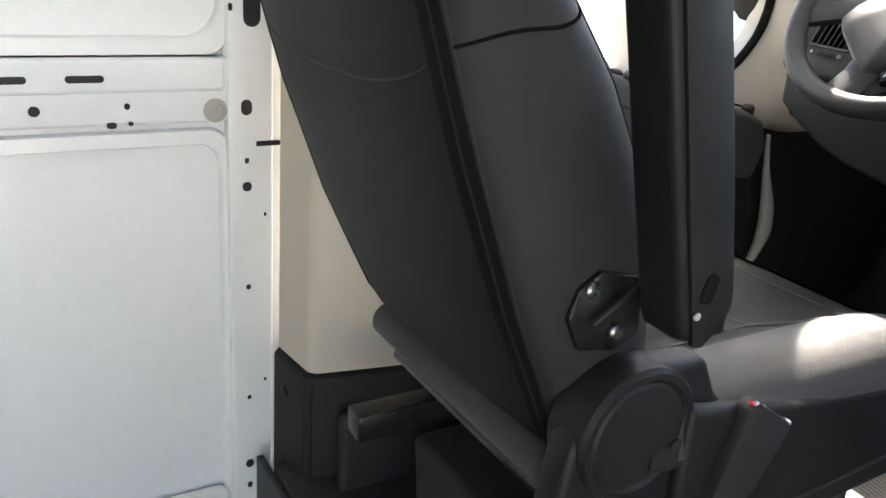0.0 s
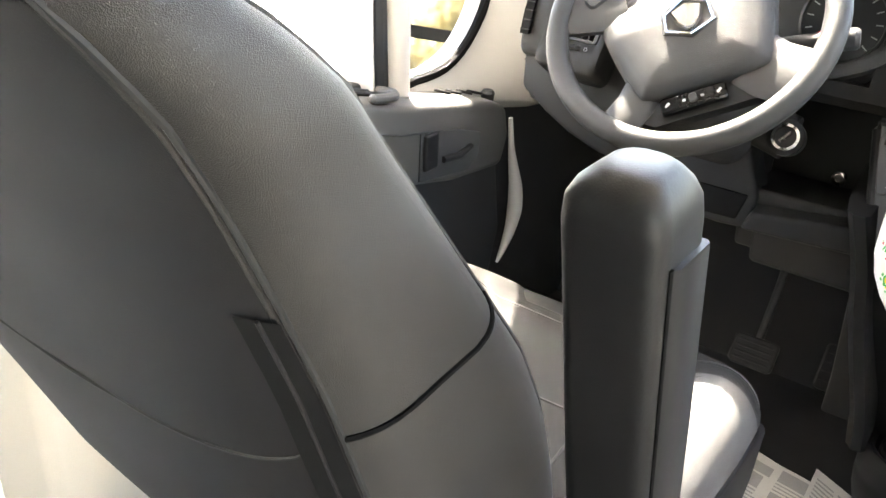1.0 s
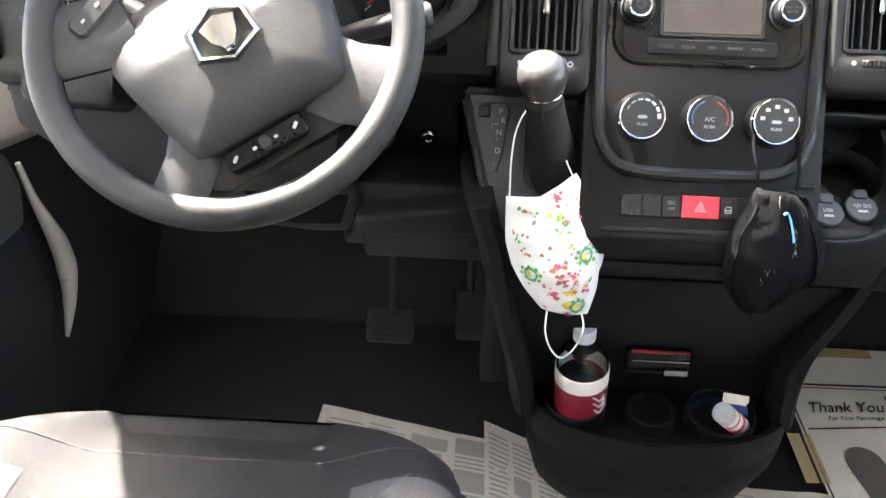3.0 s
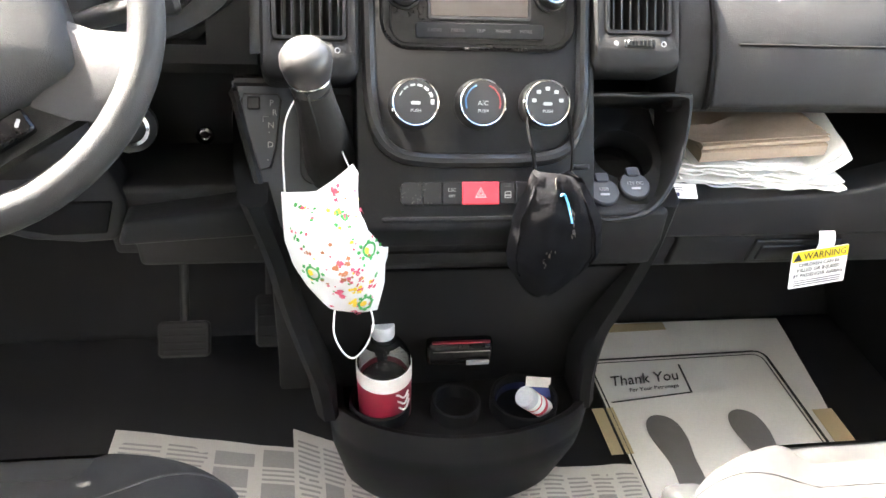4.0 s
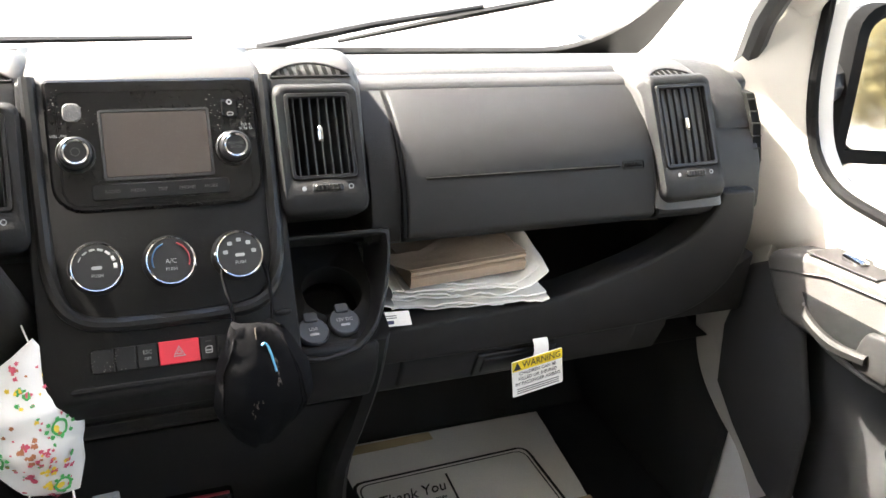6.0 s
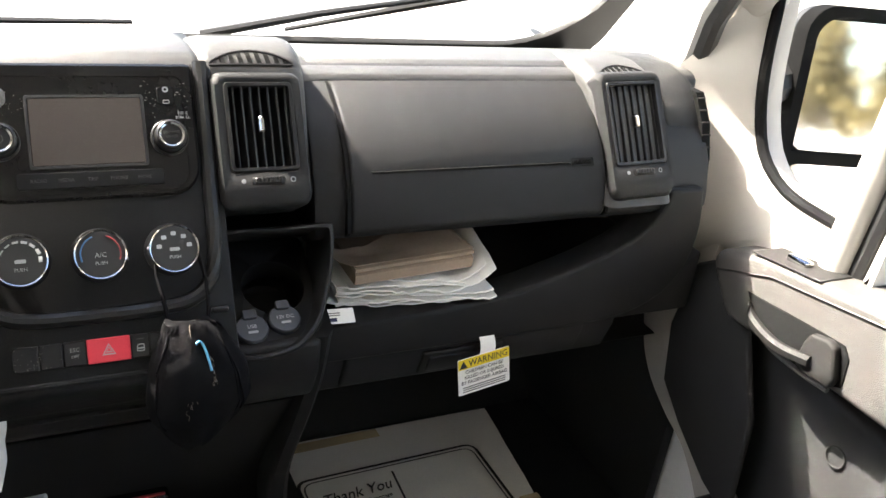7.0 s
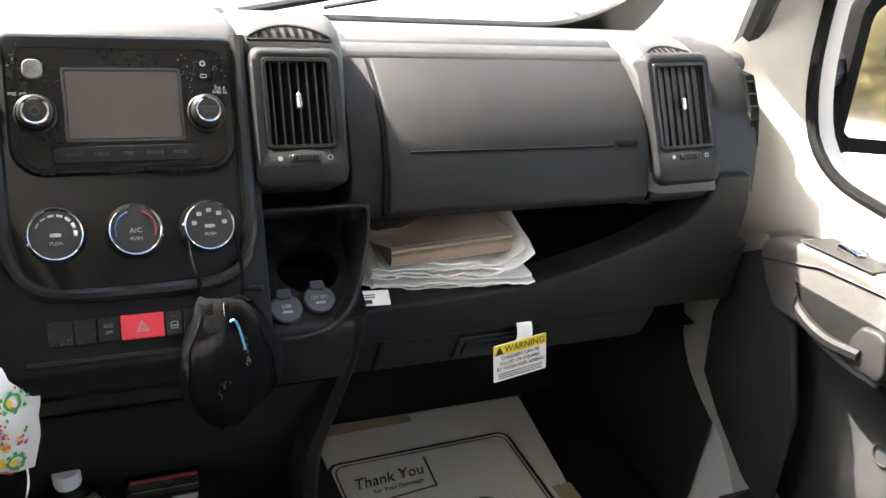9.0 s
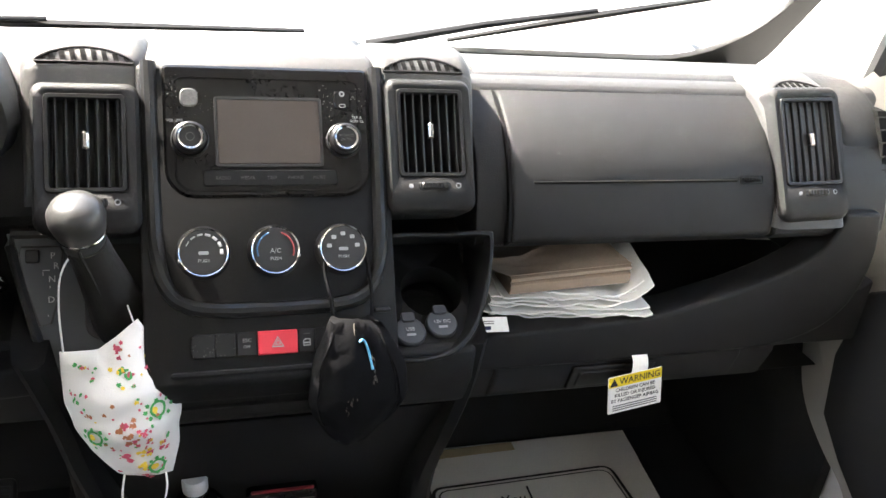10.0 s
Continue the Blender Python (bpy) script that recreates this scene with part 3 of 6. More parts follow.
    solid("pillar_seal", tube([(s * 0.905, 1.20, 0.75), (s * 0.900, 1.142, 0.85), (s * 0.870, 1.098, 0.93), (s * 0.84, 0.93, 1.22), (s * 0.80, 0.70, 1.66)], 0.020, 10), BLACK, "black seal beside the windscreen pillar", "seal", "structure")
    solid("kick_panel", prism([(1.02, -0.02), (1.02, 0.30), (1.10, 0.55), (1.45, 0.60), (1.68, 0.60), (1.68, -0.02)], "x", *((0.935, 0.96) if s > 0 else (-0.93, -0.90)), 0.008), DASH_LOW, "black kick panel beside the footwell", "kick panel", "structure")
    strip = [(-0.862, 1.066, 0.54), (-0.862, 1.078, 0.48), (-0.862, 1.094, 0.43), (-0.862, 1.108, 0.385), (-0.862, 1.112, 0.335), (-0.862, 1.095, 0.285), (-0.862, 1.062, 0.24)]
    wide = [0.004, 0.006, 0.010, 0.014, 0.015, 0.010, 0.003]
    if s > 0:
        edge = [(1.17, 0.60), (1.15, 0.50), (1.13, 0.43), (1.118, 0.392), (1.098, 0.343), (1.062, 0.300), (1.004, 0.262), (0.958, 0.240), (0.921, 0.206), (0.880, 0.160), (0.840, 0.175), (0.868, 0.222), (0.92, 0.262), (0.985, 0.300), (1.015, 0.345), (1.020, 0.41), (1.00, 0.60)]
        edge = [q[:2] for q in smooth_path([(u, v, 0) for u, v in edge], 3)]
        solid("door_frame_edge", prism(edge, "x", 0.908, 0.926, 0.003, 2), PALE, "pale door frame edge beside the footwell", "door frame", "structure")
        continue
    rad = [wide[min(6, k // 4)] + (wide[min(6, k // 4 + 1)] - wide[min(6, k // 4)]) * (k % 4) / 4 for k in range(25)]
    solid("door_frame_edge", tube(smooth_path(strip, 4), rad, 12), PALE, "pale door frame edge beside the footwell", "door frame", "structure")


# ---- door mirrors ----
def door_mirror(s):
    th = thing("door_mirror", (s * 1.15, 1.15, 0.55), "black door mirror with a large and a small glass", "mirror", "door mirrors")
    n = Vector((0.19, -0.975, 0.165) if s < 0 else (-0.32, -0.94, 0.13))
    m = frame_m((-1.123, 1.15, 0.685) if s < 0 else (1.255, 1.12, 0.735), (1, -s * 0.2, 0), n)
    part("shell", plate(0.22, 0.42, 0.05, 0.05, m @ pose(0, 0, -0.06), 0.012), BLACK, th)
    part("bezel", rim(rr_loop(0.226, 0.426, 0.05), rr_loop(0.186, 0.386, 0.04), -0.03, 0.014, m), VOID, th)
    part("mirror_glass", plate(0.19, 0.23, 0.03, 0.004, m @ pose(0, 0.075, 0.0)), MIRROR, th, "large mirror glass")
    part("wide_mirror_glass", plate(0.19, 0.13, 0.03, 0.004, m @ pose(0, -0.125, 0.0)), MIRROR, th, "small wide-angle mirror glass")
    part("bar", plate(0.20, 0.024, 0.004, 0.008, m @ pose(0, -0.05, 0.002)), VOID, th)
    part("arm", tube([(s * 0.985, 1.10, 0.78), (s * 1.06, 1.17, 0.80), (s * 1.16, 1.20, 0.80)], [0.045, 0.038, 0.035], 10), BLACK, th)
    return th


door_mirror(-1)
door_mirror(1)

# ---- dashboard ----
dash = thing("dashboard", (0, 1.2, 0.45), "dark grey textured plastic van dashboard, dusty on top", "dashboard")
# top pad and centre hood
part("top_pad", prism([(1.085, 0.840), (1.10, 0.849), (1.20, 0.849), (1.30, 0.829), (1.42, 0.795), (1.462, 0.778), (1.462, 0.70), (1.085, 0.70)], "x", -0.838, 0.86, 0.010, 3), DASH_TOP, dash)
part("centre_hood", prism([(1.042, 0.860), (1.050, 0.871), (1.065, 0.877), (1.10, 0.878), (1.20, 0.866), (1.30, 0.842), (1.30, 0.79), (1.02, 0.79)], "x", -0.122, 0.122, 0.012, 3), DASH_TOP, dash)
# front face of the stack, with raised side rails
part("stack_face", prism([(1.043, 0.866), (0.874, 0.588), (0.882, 0.560), (1.20, 0.560), (1.20, 0.866)], "x", -0.130, 0.130, 0.004), STACK, dash)
half = [(0.118, 0.868), (0.117, 0.80), (0.116, 0.74), (0.1145, 0.70), (0.107, 0.671), (0.090, 0.655), (0.060, 0.649), (0.0, 0.648)]
pts = [stack_m(-x, z, 0.003).translation for x, z in half] + [stack_m(x, z, 0.003).translation for x, z in half[-2::-1]]
part("stack_rail", tube(smooth_path(pts, 5), 0.008, 10), SATIN, dash)

# radio
part("radio_bezel", plate(0.212, 0.118 * SLOPE, (0.006, 0.006, 0.03, 0.03), 0.010, stack_m(0.0015, 0.806), 0.003), GLOSS, dash, "glossy black radio fascia")
part("screen", plate(0.105, 0.0575 * SLOPE, 0.002, 0.0015, stack_m(0.001, 0.8055, 0.010), 0.0005), SCREEN, dash, "blank brown-black touch screen")
part("screen_frame", rim(rr_loop(0.111, 0.0735, 0.003), rr_loop(0.1055, 0.068, 0.002), 0, 0.0018, stack_m(0.001, 0.8055, 0.010), 0.0004), BLACK, dash)
part("button_strip", plate(0.138, 0.017, 0.004, 0.0022, stack_m(0.0015, 0.764, 0.010)), STACK, dash)
for i, w in enumerate(("RADIO", "MEDIA", "TRIP", "PHONE", "MORE")):
    text("legend", w, 0.0050, stack_m(-0.0475 + 0.0246 * i, 0.764, 0.0124), DIMLEGEND, dash)
part("bezel_step", rim(rr_loop(0.192, 0.120, (0.010, 0.010, 0.018, 0.018)), rr_loop(0.188, 0.116, (0.008, 0.008, 0.016, 0.016)), 0.0, 0.0016, stack_m(0.0015, 0.8035, 0.0095), 0.0006), GLOSS, dash)
for s in (-1, 1):
    k = part("radio_knob", revolve([(0.019, 0), (0.019, 0.003), (0.0165, 0.005), (0.0155, 0.017), (0.0135, 0.019), (0.0120, 0.0178), (0.0, 0.0178)], 40, stack_m(s * 0.079, 0.798, 0.010)), SATIN, dash)
    part("knob_face", revolve([(0.0128, 0.0175), (0.0125, 0.0192), (0.0105, 0.0185), (0.0100, 0.0175)], 40, stack_m(s * 0.079, 0.798, 0.010)), CHROME, k, "chrome ring")
    part("knob_ring", revolve([(0.0178, 0.0), (0.0178, 0.006), (0.0170, 0.0075), (0.0160, 0.006), (0.0160, 0.0)], 40, stack_m(s * 0.079, 0.798, 0.011)), CHROME, k, "chrome ring")
    part("button", plate(0.018, 0.019, 0.003 if s > 0 else 0.007, 0.002, stack_m(s * 0.079, 0.8355, 0.010)), GLOSS if s > 0 else SCUFFED, dash, "" if s > 0 else "scuffed power button")
text("legend", "BROWSE\nENTER", 0.0042, stack_m(0.079, 0.798, 0.0281), DIMLEGEND, dash)
text("legend", "TUNE\nSCROLL", 0.0042, stack_m(0.0945, 0.818, 0.0103), LEGEND, dash)
text("legend", "VOLUME", 0.0042, stack_m(-0.0935, 0.815, 0.0103), LEGEND, dash)
part("power_mark", rim(rr_loop(0.009, 0.009, 0.0045), rr_loop(0.0072, 0.0072, 0.0036), 0, 0.0005, stack_m(-0.079, 0.798, 0.0279), 0.0001), DIMLEGEND, dash)
part("gear_mark", rim(rr_loop(0.006, 0.006, 0.003), rr_loop(0.003, 0.003, 0.0015), 0, 0.0005, stack_m(0.079, 0.841, 0.0122), 0.0001), LEGEND, dash)
part("back_mark", rim(rr_loop(0.007, 0.004, 0.002), rr_loop(0.0055, 0.0025, 0.001), 0, 0.0005, stack_m(0.079, 0.830, 0.0122), 0.0001), LEGEND, dash)

# worn flecks where the gloss is rubbed through
fleck = random.Random(11)
for cx_, cz_, sx_, sz_, n_ in ((-0.066, 0.828, 0.006, 0.006, 20), (-0.096, 0.843, 0.004, 0.007, 14), (0.063, 0.838, 0.004, 0.009, 24), (0.094, 0.838, 0.004, 0.007, 18)):
    for _ in range(n_):
        r_ = fleck.uniform(0.0003, 0.0008)
        part("worn_fleck", plate(r_ * fleck.uniform(1.2, 3), r_ * 1.6, r_ * 0.5, 0.00025, stack_m(fleck.gauss(cx_, sx_), fleck.gauss(cz_, sz_), 0.0098) @ pose(0, 0, 0, 0, 0, fleck.uniform(0, 180)), 0.0001, 2), SCUFFED, dash)
for _ in range(30):
    r_ = fleck.uniform(0.0003, 0.0007)
    part("worn_fleck", plate(r_ * fleck.uniform(1.2, 3), r_ * 1.6, r_ * 0.5, 0.00025, stack_m(max(-0.083, min(-0.043, fleck.gauss(-0.066, 0.012))), max(0.610, min(0.627, fleck.gauss(0.616, 0.006))), 0.0059) @ pose(0, 0, 0, 0, 0, fleck.uniform(0, 180)), 0.0001, 2), SCUFFED, dash)

# climate panel and knobs
part("climate_panel", plate(0.206, 0.084 * SLOPE, (0.012, 0.012, 0.045, 0.045), 0.002, stack_m(0.0, 0.697, 0.0)), STACK, dash, "dark climate control panel", 60)


def climate_knob(x, kind):
    z = 0.699
    k = part("climate_knob", revolve([(0.0275, 0), (0.0275, 0.004), (0.0245, 0.008), (0.0235, 0.020), (0.0225, 0.0215), (0.0, 0.0215)], 48, stack_m(x, z, 0.002)), BLACK, dash)
    part("chrome_ring", revolve([(0.0245, 0.015), (0.0250, 0.020), (0.0243, 0.0222), (0.0230, 0.0215), (0.0230, 0.017)], 48, stack_m(x, z, 0.002)), CHROME, k, "chrome ring")
    if kind == 1:
        for a0, a1, mt in ((110, 200, DIMBLUE), (-20, 70, DIMRED)):
            pts = [(0.0185 * math.cos(radians(a)), 0.0185 * math.sin(radians(a))) for a in range(a0, a1 + 1, 9)]
            part("temperature_arc", tube([stack_m(x, z, 0.0238) @ Vector((u, v, 0)) for u, v in pts], 0.0009, 5), mt, k)
        text("legend", "A/C", 0.0068, stack_m(x, z, 0.0237) @ pose(0, -0.001, 0), LEGEND, k)
        text("legend", "PUSH", 0.0048, stack_m(x, z, 0.0237) @ pose(0, -0.009, 0), LEGEND, k)
    else:
        text("legend", "PUSH", 0.0048, stack_m(x, z, 0.0237) @ pose(0, -0.009, 0), LEGEND, k)
        part("car_mark", plate(0.010, 0.0035, 0.0015, 0.0004, stack_m(x, z, 0.0236) @ pose(0, -0.001, 0), 0.0001), LEGEND, k)
        if kind == 0:
            for i in range(7):
                a = radians(150 - 25 * i)
                part("fan_mark", plate(0.0055, 0.0012 + 0.0004 * i, 0.0003, 0.0004, stack_m(x, z, 0.0236) @ pose(0.0175 * math.cos(a), 0.0175 * math.sin(a), 0, 0, 0, math.degrees(a) + 90), 0.0001), LEGEND, k)
        else:
            for i in range(5):
                a = radians(170 - 40 * i)
                part("mode_mark", plate(0.005, 0.004, 0.001, 0.0004, stack_m(x, z, 0.0236) @ pose(0.015 * math.cos(a), 0.015 * math.sin(a), 0), 0.0001), LEGEND, k)
    ang = radians((200, -15, 175)[kind])
    part("pointer", plate(0.004, 0.003, 0.0008, 0.002, stack_m(x, z, 0.020) @ pose(0.0242 * math.cos(ang), 0.0242 * math.sin(ang), 0), 0.0003), LEGEND, k)


for x, kind in ((-0.070, 0), (0.001, 1), (0.071, 2)):
    climate_knob(x, kind)

# switch strip
part("switch_strip", plate(0.190, 0.036, 0.004, 0.002, stack_m(0.0, 0.617, 0.0)), STACK, dash)
xs = [(-0.085, -0.062, SATIN), (-0.0615, -0.041, SATIN), (-0.0405, -0.0195, SATIN), (-0.019, 0.0215, RED), (0.022, 0.0395, SATIN), (0.040, 0.060, SATIN)]
for i, (a, b, mt) in enumerate(xs):
    part("switch", plate(b - a, 0.0245, (0.001, 0.006, 0.006, 0.001) if i == 0 else 0.0012, 0.005 if mt is RED else 0.004, stack_m((a + b) / 2, 0.6185, 0.002), 0.001), mt, dash, "red hazard switch" if mt is RED else "")
text("legend", "ESC", 0.0055, stack_m(-0.030, 0.6215, 0.0063), LEGEND, dash)
text("legend", "OFF", 0.0042, stack_m(-0.030, 0.6160, 0.0063), LEGEND, dash)
tri = [(-0.0065, -0.005), (0.0065, -0.005), (0.0, 0.0065)]
for k, mt in ((1.0, LEGEND), (0.72, RED), (0.5, LEGEND), (0.3, RED)):
    mm = stack_m(0.001, 0.6185, 0.0072 + (1 - k) * 0.0006)
    part("hazard_triangle", loft([[mm @ Vector((x * k, y * k, d)) for x, y in tri] for d in (0, 0.0002)]), mt, dash)
part("door_lock_mark", rim(rr_loop(0.0075, 0.0075, (0.001, 0.003, 0.001, 0.001)), rr_loop(0.0055, 0.0055, (0.0006, 0.002, 0.0006, 0.0006)), 0, 0.0004, stack_m(0.031, 0.617, 0.0062), 0.0001), LEGEND, dash)
part("door_lock_mark", plate(0.0060, 0.0016, 0.0004, 0.0004, stack_m(0.031, 0.6165, 0.0062), 0.0001), LEGEND, dash)
part("switch_lamp", plate(0.0065, 0.0010, 0.0003, 0.0004, stack_m(0.031, 0.6245, 0.0062), 0.0001), DIMLEGEND, dash)
# panel below the switches
part("lower_fascia", prism([(0.876, 0.600), (0.884, 0.572), (0.905, 0.520), (0.94, 0.490), (1.10, 0.490), (1.10, 0.600)], "x", -0.108, 0.118, 0.006, 3), DASH, dash)
part("bin_fascia", prism([(0.900, 0.592), (0.902, 0.548), (0.918, 0.505), (0.945, 0.490), (1.10, 0.490), (1.10, 0.592)], "x", 0.1185, 0.228, 0.008, 3), DASH, dash)
part("bag_hook", box((-0.008, -0.003, 0.0), (0.010, 0.003, 0.010), 0.0025, 3, stack_m(0.112, 0.642, 0.0)), SATIN, dash)
part("fascia_seam", box((-0.100, 0.8885, 0.5455), (0.110, 0.8965, 0.5470)), BLACK, dash)


def vent(x, z, m_of, w, h, hw, hh, label, chin=0.035):
    """A dash outlet: housing, frame, cavity, upright slats, chrome tab, thumb wheel."""
    m = m_of
    v = part("vent", rim(rr_loop(hw, hh, (0.012, 0.012, 0.014, 0.014), 5, 0, -chin * 0.5 + 0.004), rr_loop(w, h, 0.004, 5), -0.05, 0.0125, m, 0.008), DASH, dash, label, 60)
    # Shade behind the slats is put into this near-black plate.
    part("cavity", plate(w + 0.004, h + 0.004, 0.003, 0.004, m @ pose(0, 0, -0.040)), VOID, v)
    part("vent_frame", rim(rr_loop(w + 0.006, h + 0.006, 0.005), rr_loop(w - 0.003, h - 0.003, 0.003), 0.004, 0.0140, m, 0.001), SATIN, v)
    for i in range(7):
        part("slat", box((-0.0012, -h / 2, -0.022), (0.0012, h / 2, 0.009), 0.0006, 1, m @ pose((i - 3) * w / 7.2, 0, 0, 0, 12, 0)), SATIN, v)
    for i in range(5):
        part("cross_slat", box((-w / 2, -0.001, -0.034), (w / 2, 0.001, -0.020), 0.0, 1, m @ pose(0, (i - 2) * h / 5.5, 0)), SATIN, v)
    part("tab", plate(0.0068, 0.018, 0.003, 0.009, m @ pose(0, 0.002, 0.008), 0.002), CHROME, v, "chrome vent tab")
    part("wheel_slot", plate(0.037, 0.010, 0.004, 0.001, m @ pose(0.001, -h / 2 - 0.0135, 0.0135)), BLACK, v)
    part("thumb_wheel", plate(0.031, 0.008, 0.003, 0.004, m @ pose(0.001, -h / 2 - 0.0135, 0.0135), 0.0015), SATIN, v)
    for i in range(6):
        part("wheel_rib", box((-0.0006, -0.0035, 0.0035), (0.0006, 0.0035, 0.0050), 0.0003, 1, m @ pose(0.001 + (i - 2.5) * 0.0046, -h / 2 - 0.0135, 0.0135)), STACK, v)
    part("shut_mark", plate(0.005, 0.005, 0.0025, 0.0006, m @ pose(-0.026, -h / 2 - 0.0135, 0.014), 0.0001), LEGEND, v)
    part("open_mark", rim(rr_loop(0.006, 0.006, 0.003), rr_loop(0.0042, 0.0042, 0.0021), 0, 0.0006, m @ pose(0.028, -h / 2 - 0.0135, 0.014), 0.0001), LEGEND, v)
    return v


def outlet_hump(cx, hw, prof, seed_turn, gw):
    """A rounded cowl over an outlet, with a crescent of demist slots in its brow."""
    r, rings, pts = 0.020, [], [p[:2] for p in smooth_path([(y, z, 0) for y, z in prof], 3)]
    for k in range(25):
        x = hw * math.sin(math.pi * (k / 24 - 0.5))
        over = max(0.0, abs(x) - (hw - r)) / r
        inset = r * (1 - math.sqrt(max(0.0, 1 - over * over)))
        rings.append([(cx + x, y + inset * 0.55 * (1.16 - y) / 0.16 if y < 1.16 else y, z - inset * max(0.0, min(1.0, (z - 0.70) / 0.12))) for y, z in pts] + [(cx + x, 1.30, 0.74), (cx + x, prof[0][0] + 0.01, prof[0][1])])
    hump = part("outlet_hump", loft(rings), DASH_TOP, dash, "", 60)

    def brow(u, v, up=0.0):
        """A point of the brow: u across in -1..1, v from its front edge back."""
        i0, i1 = prof[3], prof[5]
        mid = prof[4]
        a, b = (Vector(i0), Vector(mid)) if v < 0.5 else (Vector(mid), Vector(i1))
        f = v * 2 if v < 0.5 else v * 2 - 1
        p = a.lerp(b, f)
        n = Vector((-(b - a).y, (b - a).x)).normalized()
        return Vector((cx + u * gw, p.x + n.x * up, p.y + n.y * up))
    edge = [brow(u, 0.06, 0.001) for u in (-1.0, -0.6, 0.0, 0.6, 1.0)] + [brow(u, 0.06 + 0.70 * math.cos(u * 1.45) ** 0.7, 0.001) for u in (0.8, 0.45, 0.0, -0.45, -0.8)]
    part("grille_rim", tube(smooth_path(edge, 4, True), 0.0016, 6, True), DASH, hump)
    for i in range(9):
        u = (i - 4) / 4.6
        v1 = 0.06 + 0.64 * math.cos(u * 1.45) ** 0.7
        rows = []
        for k in range(5):
            v = 0.12 + (v1 - 0.12) * k / 4
            rows.append([brow(u + d - 0.10 * seed_turn * v, v, h) for d, h in ((-0.052, 0.0004), (0.052, 0.0004), (0.052, 0.0014), (-0.052, 0.0014))])
        part("demist_slot", loft(rows), VOID, hump)


HUMP = [(0.985, 0.738), (1.020, 0.806), (1.044, 0.858), (1.0495, 0.8655), (1.0565, 0.8735), (1.072, 0.8815), (1.100, 0.8845), (1.150, 0.873), (1.22, 0.850), (1.30, 0.815)]
OUTER_HUMP = [(0.958, 0.70), (0.998, 0.772), (1.036, 0.838), (1.048, 0.8500), (1.065, 0.8575), (1.092, 0.8635), (1.120, 0.8645), (1.16, 0.858), (1.22, 0.845), (1.30, 0.815)]
for s in (-1, 1):
    vx = -0.177 if s < 0 else 0.1755
    vent(s, 0.8, stack_m(vx, 0.794 if s < 0 else 0.805, 0.004), 0.069, 0.078 * SLOPE, 0.100, 0.128 * SLOPE, "centre dash outlet with upright slats")
    outlet_hump(vx, 0.062, HUMP, 1.0, 0.046)

# right of the stack: storage bin with cup hole and two round covers
BIN = [(-0.060, 0.0726), (0.0, 0.0726), (0.052, 0.0726), (0.060, 0.066), (0.056, 0.030), (0.046, -0.010), (0.030, -0.044), (0.006, -0.066), (-0.025, -0.0726), (-0.050, -0.0722), (-0.065, -0.066), (-0.069, -0.050), (-0.069, 0.0), (-0.069, 0.064)]
bin_out = [p[:2] for p in smooth_path([(x, y, 0) for x, y in BIN], 4, True)]
bin_in = [p[:2] for p in smooth_path([(x - 0.0065 * (1 if x > -0.01 else -1) * (abs(y) < 0.068 or abs(x + 0.004) > 0.05), y * (1 - 0.0065 / 0.0726), 0) for x, y in BIN], 4, True)]
part("bin_rim", rim(bin_out, bin_in, -0.085, 0.010, stack_m(0.194, 0.652, -0.024), 0.003), SATIN, dash, "", 50)
# Bin back: the shade of its depth is painted in near-black.
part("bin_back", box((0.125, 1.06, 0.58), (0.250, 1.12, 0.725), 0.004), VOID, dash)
shelf = frame_m((0.186, 0.975, 0.618), (1, 0, 0), (0, -0.42, 0.90))
part("bin_shelf", rim(rr_loop(0.108, 0.158, (0.01, 0.01, 0.01, 0.050), 12), [(0.004 + 0.036 * math.cos(2 * math.pi * i / 52 + 0.1), 0.006 + 0.036 * math.sin(2 * math.pi * i / 52 + 0.1)) for i in range(52)], -0.03, 0.002, shelf), CONSOLE, dash, "dark shelf with a round cup hole", 50)
part("cup_floor", plate(0.072, 0.072, 0.036, 0.002, shelf @ pose(0, 0.006, -0.045)), BLACK, dash)
for xx, yy, wd in ((-0.033, -0.051, "USB"), (0.006, -0.043, "12V DC")):
    c = part("socket_cover", revolve([(0.0185, 0), (0.0185, 0.005), (0.017, 0.007), (0.0, 0.0075)], 32, shelf @ pose(xx, yy, 0.002)), PLATE_BLUE, dash, "round socket cover")
    part("cover_tab", plate(0.016, 0.012, 0.003, 0.004, shelf @ pose(xx, yy + 0.017, 0.008), 0.001), PLATE_BLUE, c)
    text("legend", wd, 0.0062, shelf @ pose(xx, yy + 0.001, 0.0098), LEGEND, c)
    part("key_mark", plate(0.011, 0.003, 0.001, 0.0005, shelf @ pose(xx, yy - 0.006, 0.0094), 0.0001), LEGEND, c)

# left of the stack: shifter console
def shift_m(x, z, off=0.0):
    """As stack_m, on the deeper face beside the stack that carries the gear lever."""
    return stack_m(x, z + 0.036, off - 0.069)


sc = [(-0.262, 0.690), (-0.110, 0.690), (-0.110, 0.545), (-0.190, 0.540), (-0.222, 0.560), (-0.236, 0.60)]
part("shift_console", loft([[shift_m(x, z, d).translation for x, z in sc] for d in (-0.03, 0.004, 0.008)]), PLATE_BLUE, dash)
part("console_edge", tube([shift_m(x, z, 0.006).translation for x, z in ((-0.110, 0.690), (-0.258, 0.690), (-0.259, 0.680), (-0.236, 0.60), (-0.222, 0.560))], 0.006, 8), SATIN, dash)
plate_pts = [(-0.021, 0.035), (0.013, 0.035), (0.016, 0.030), (0.010, -0.020), (0.004, -0.040), (-0.006, -0.042), (-0.018, 0.0), (-0.023, 0.028)]
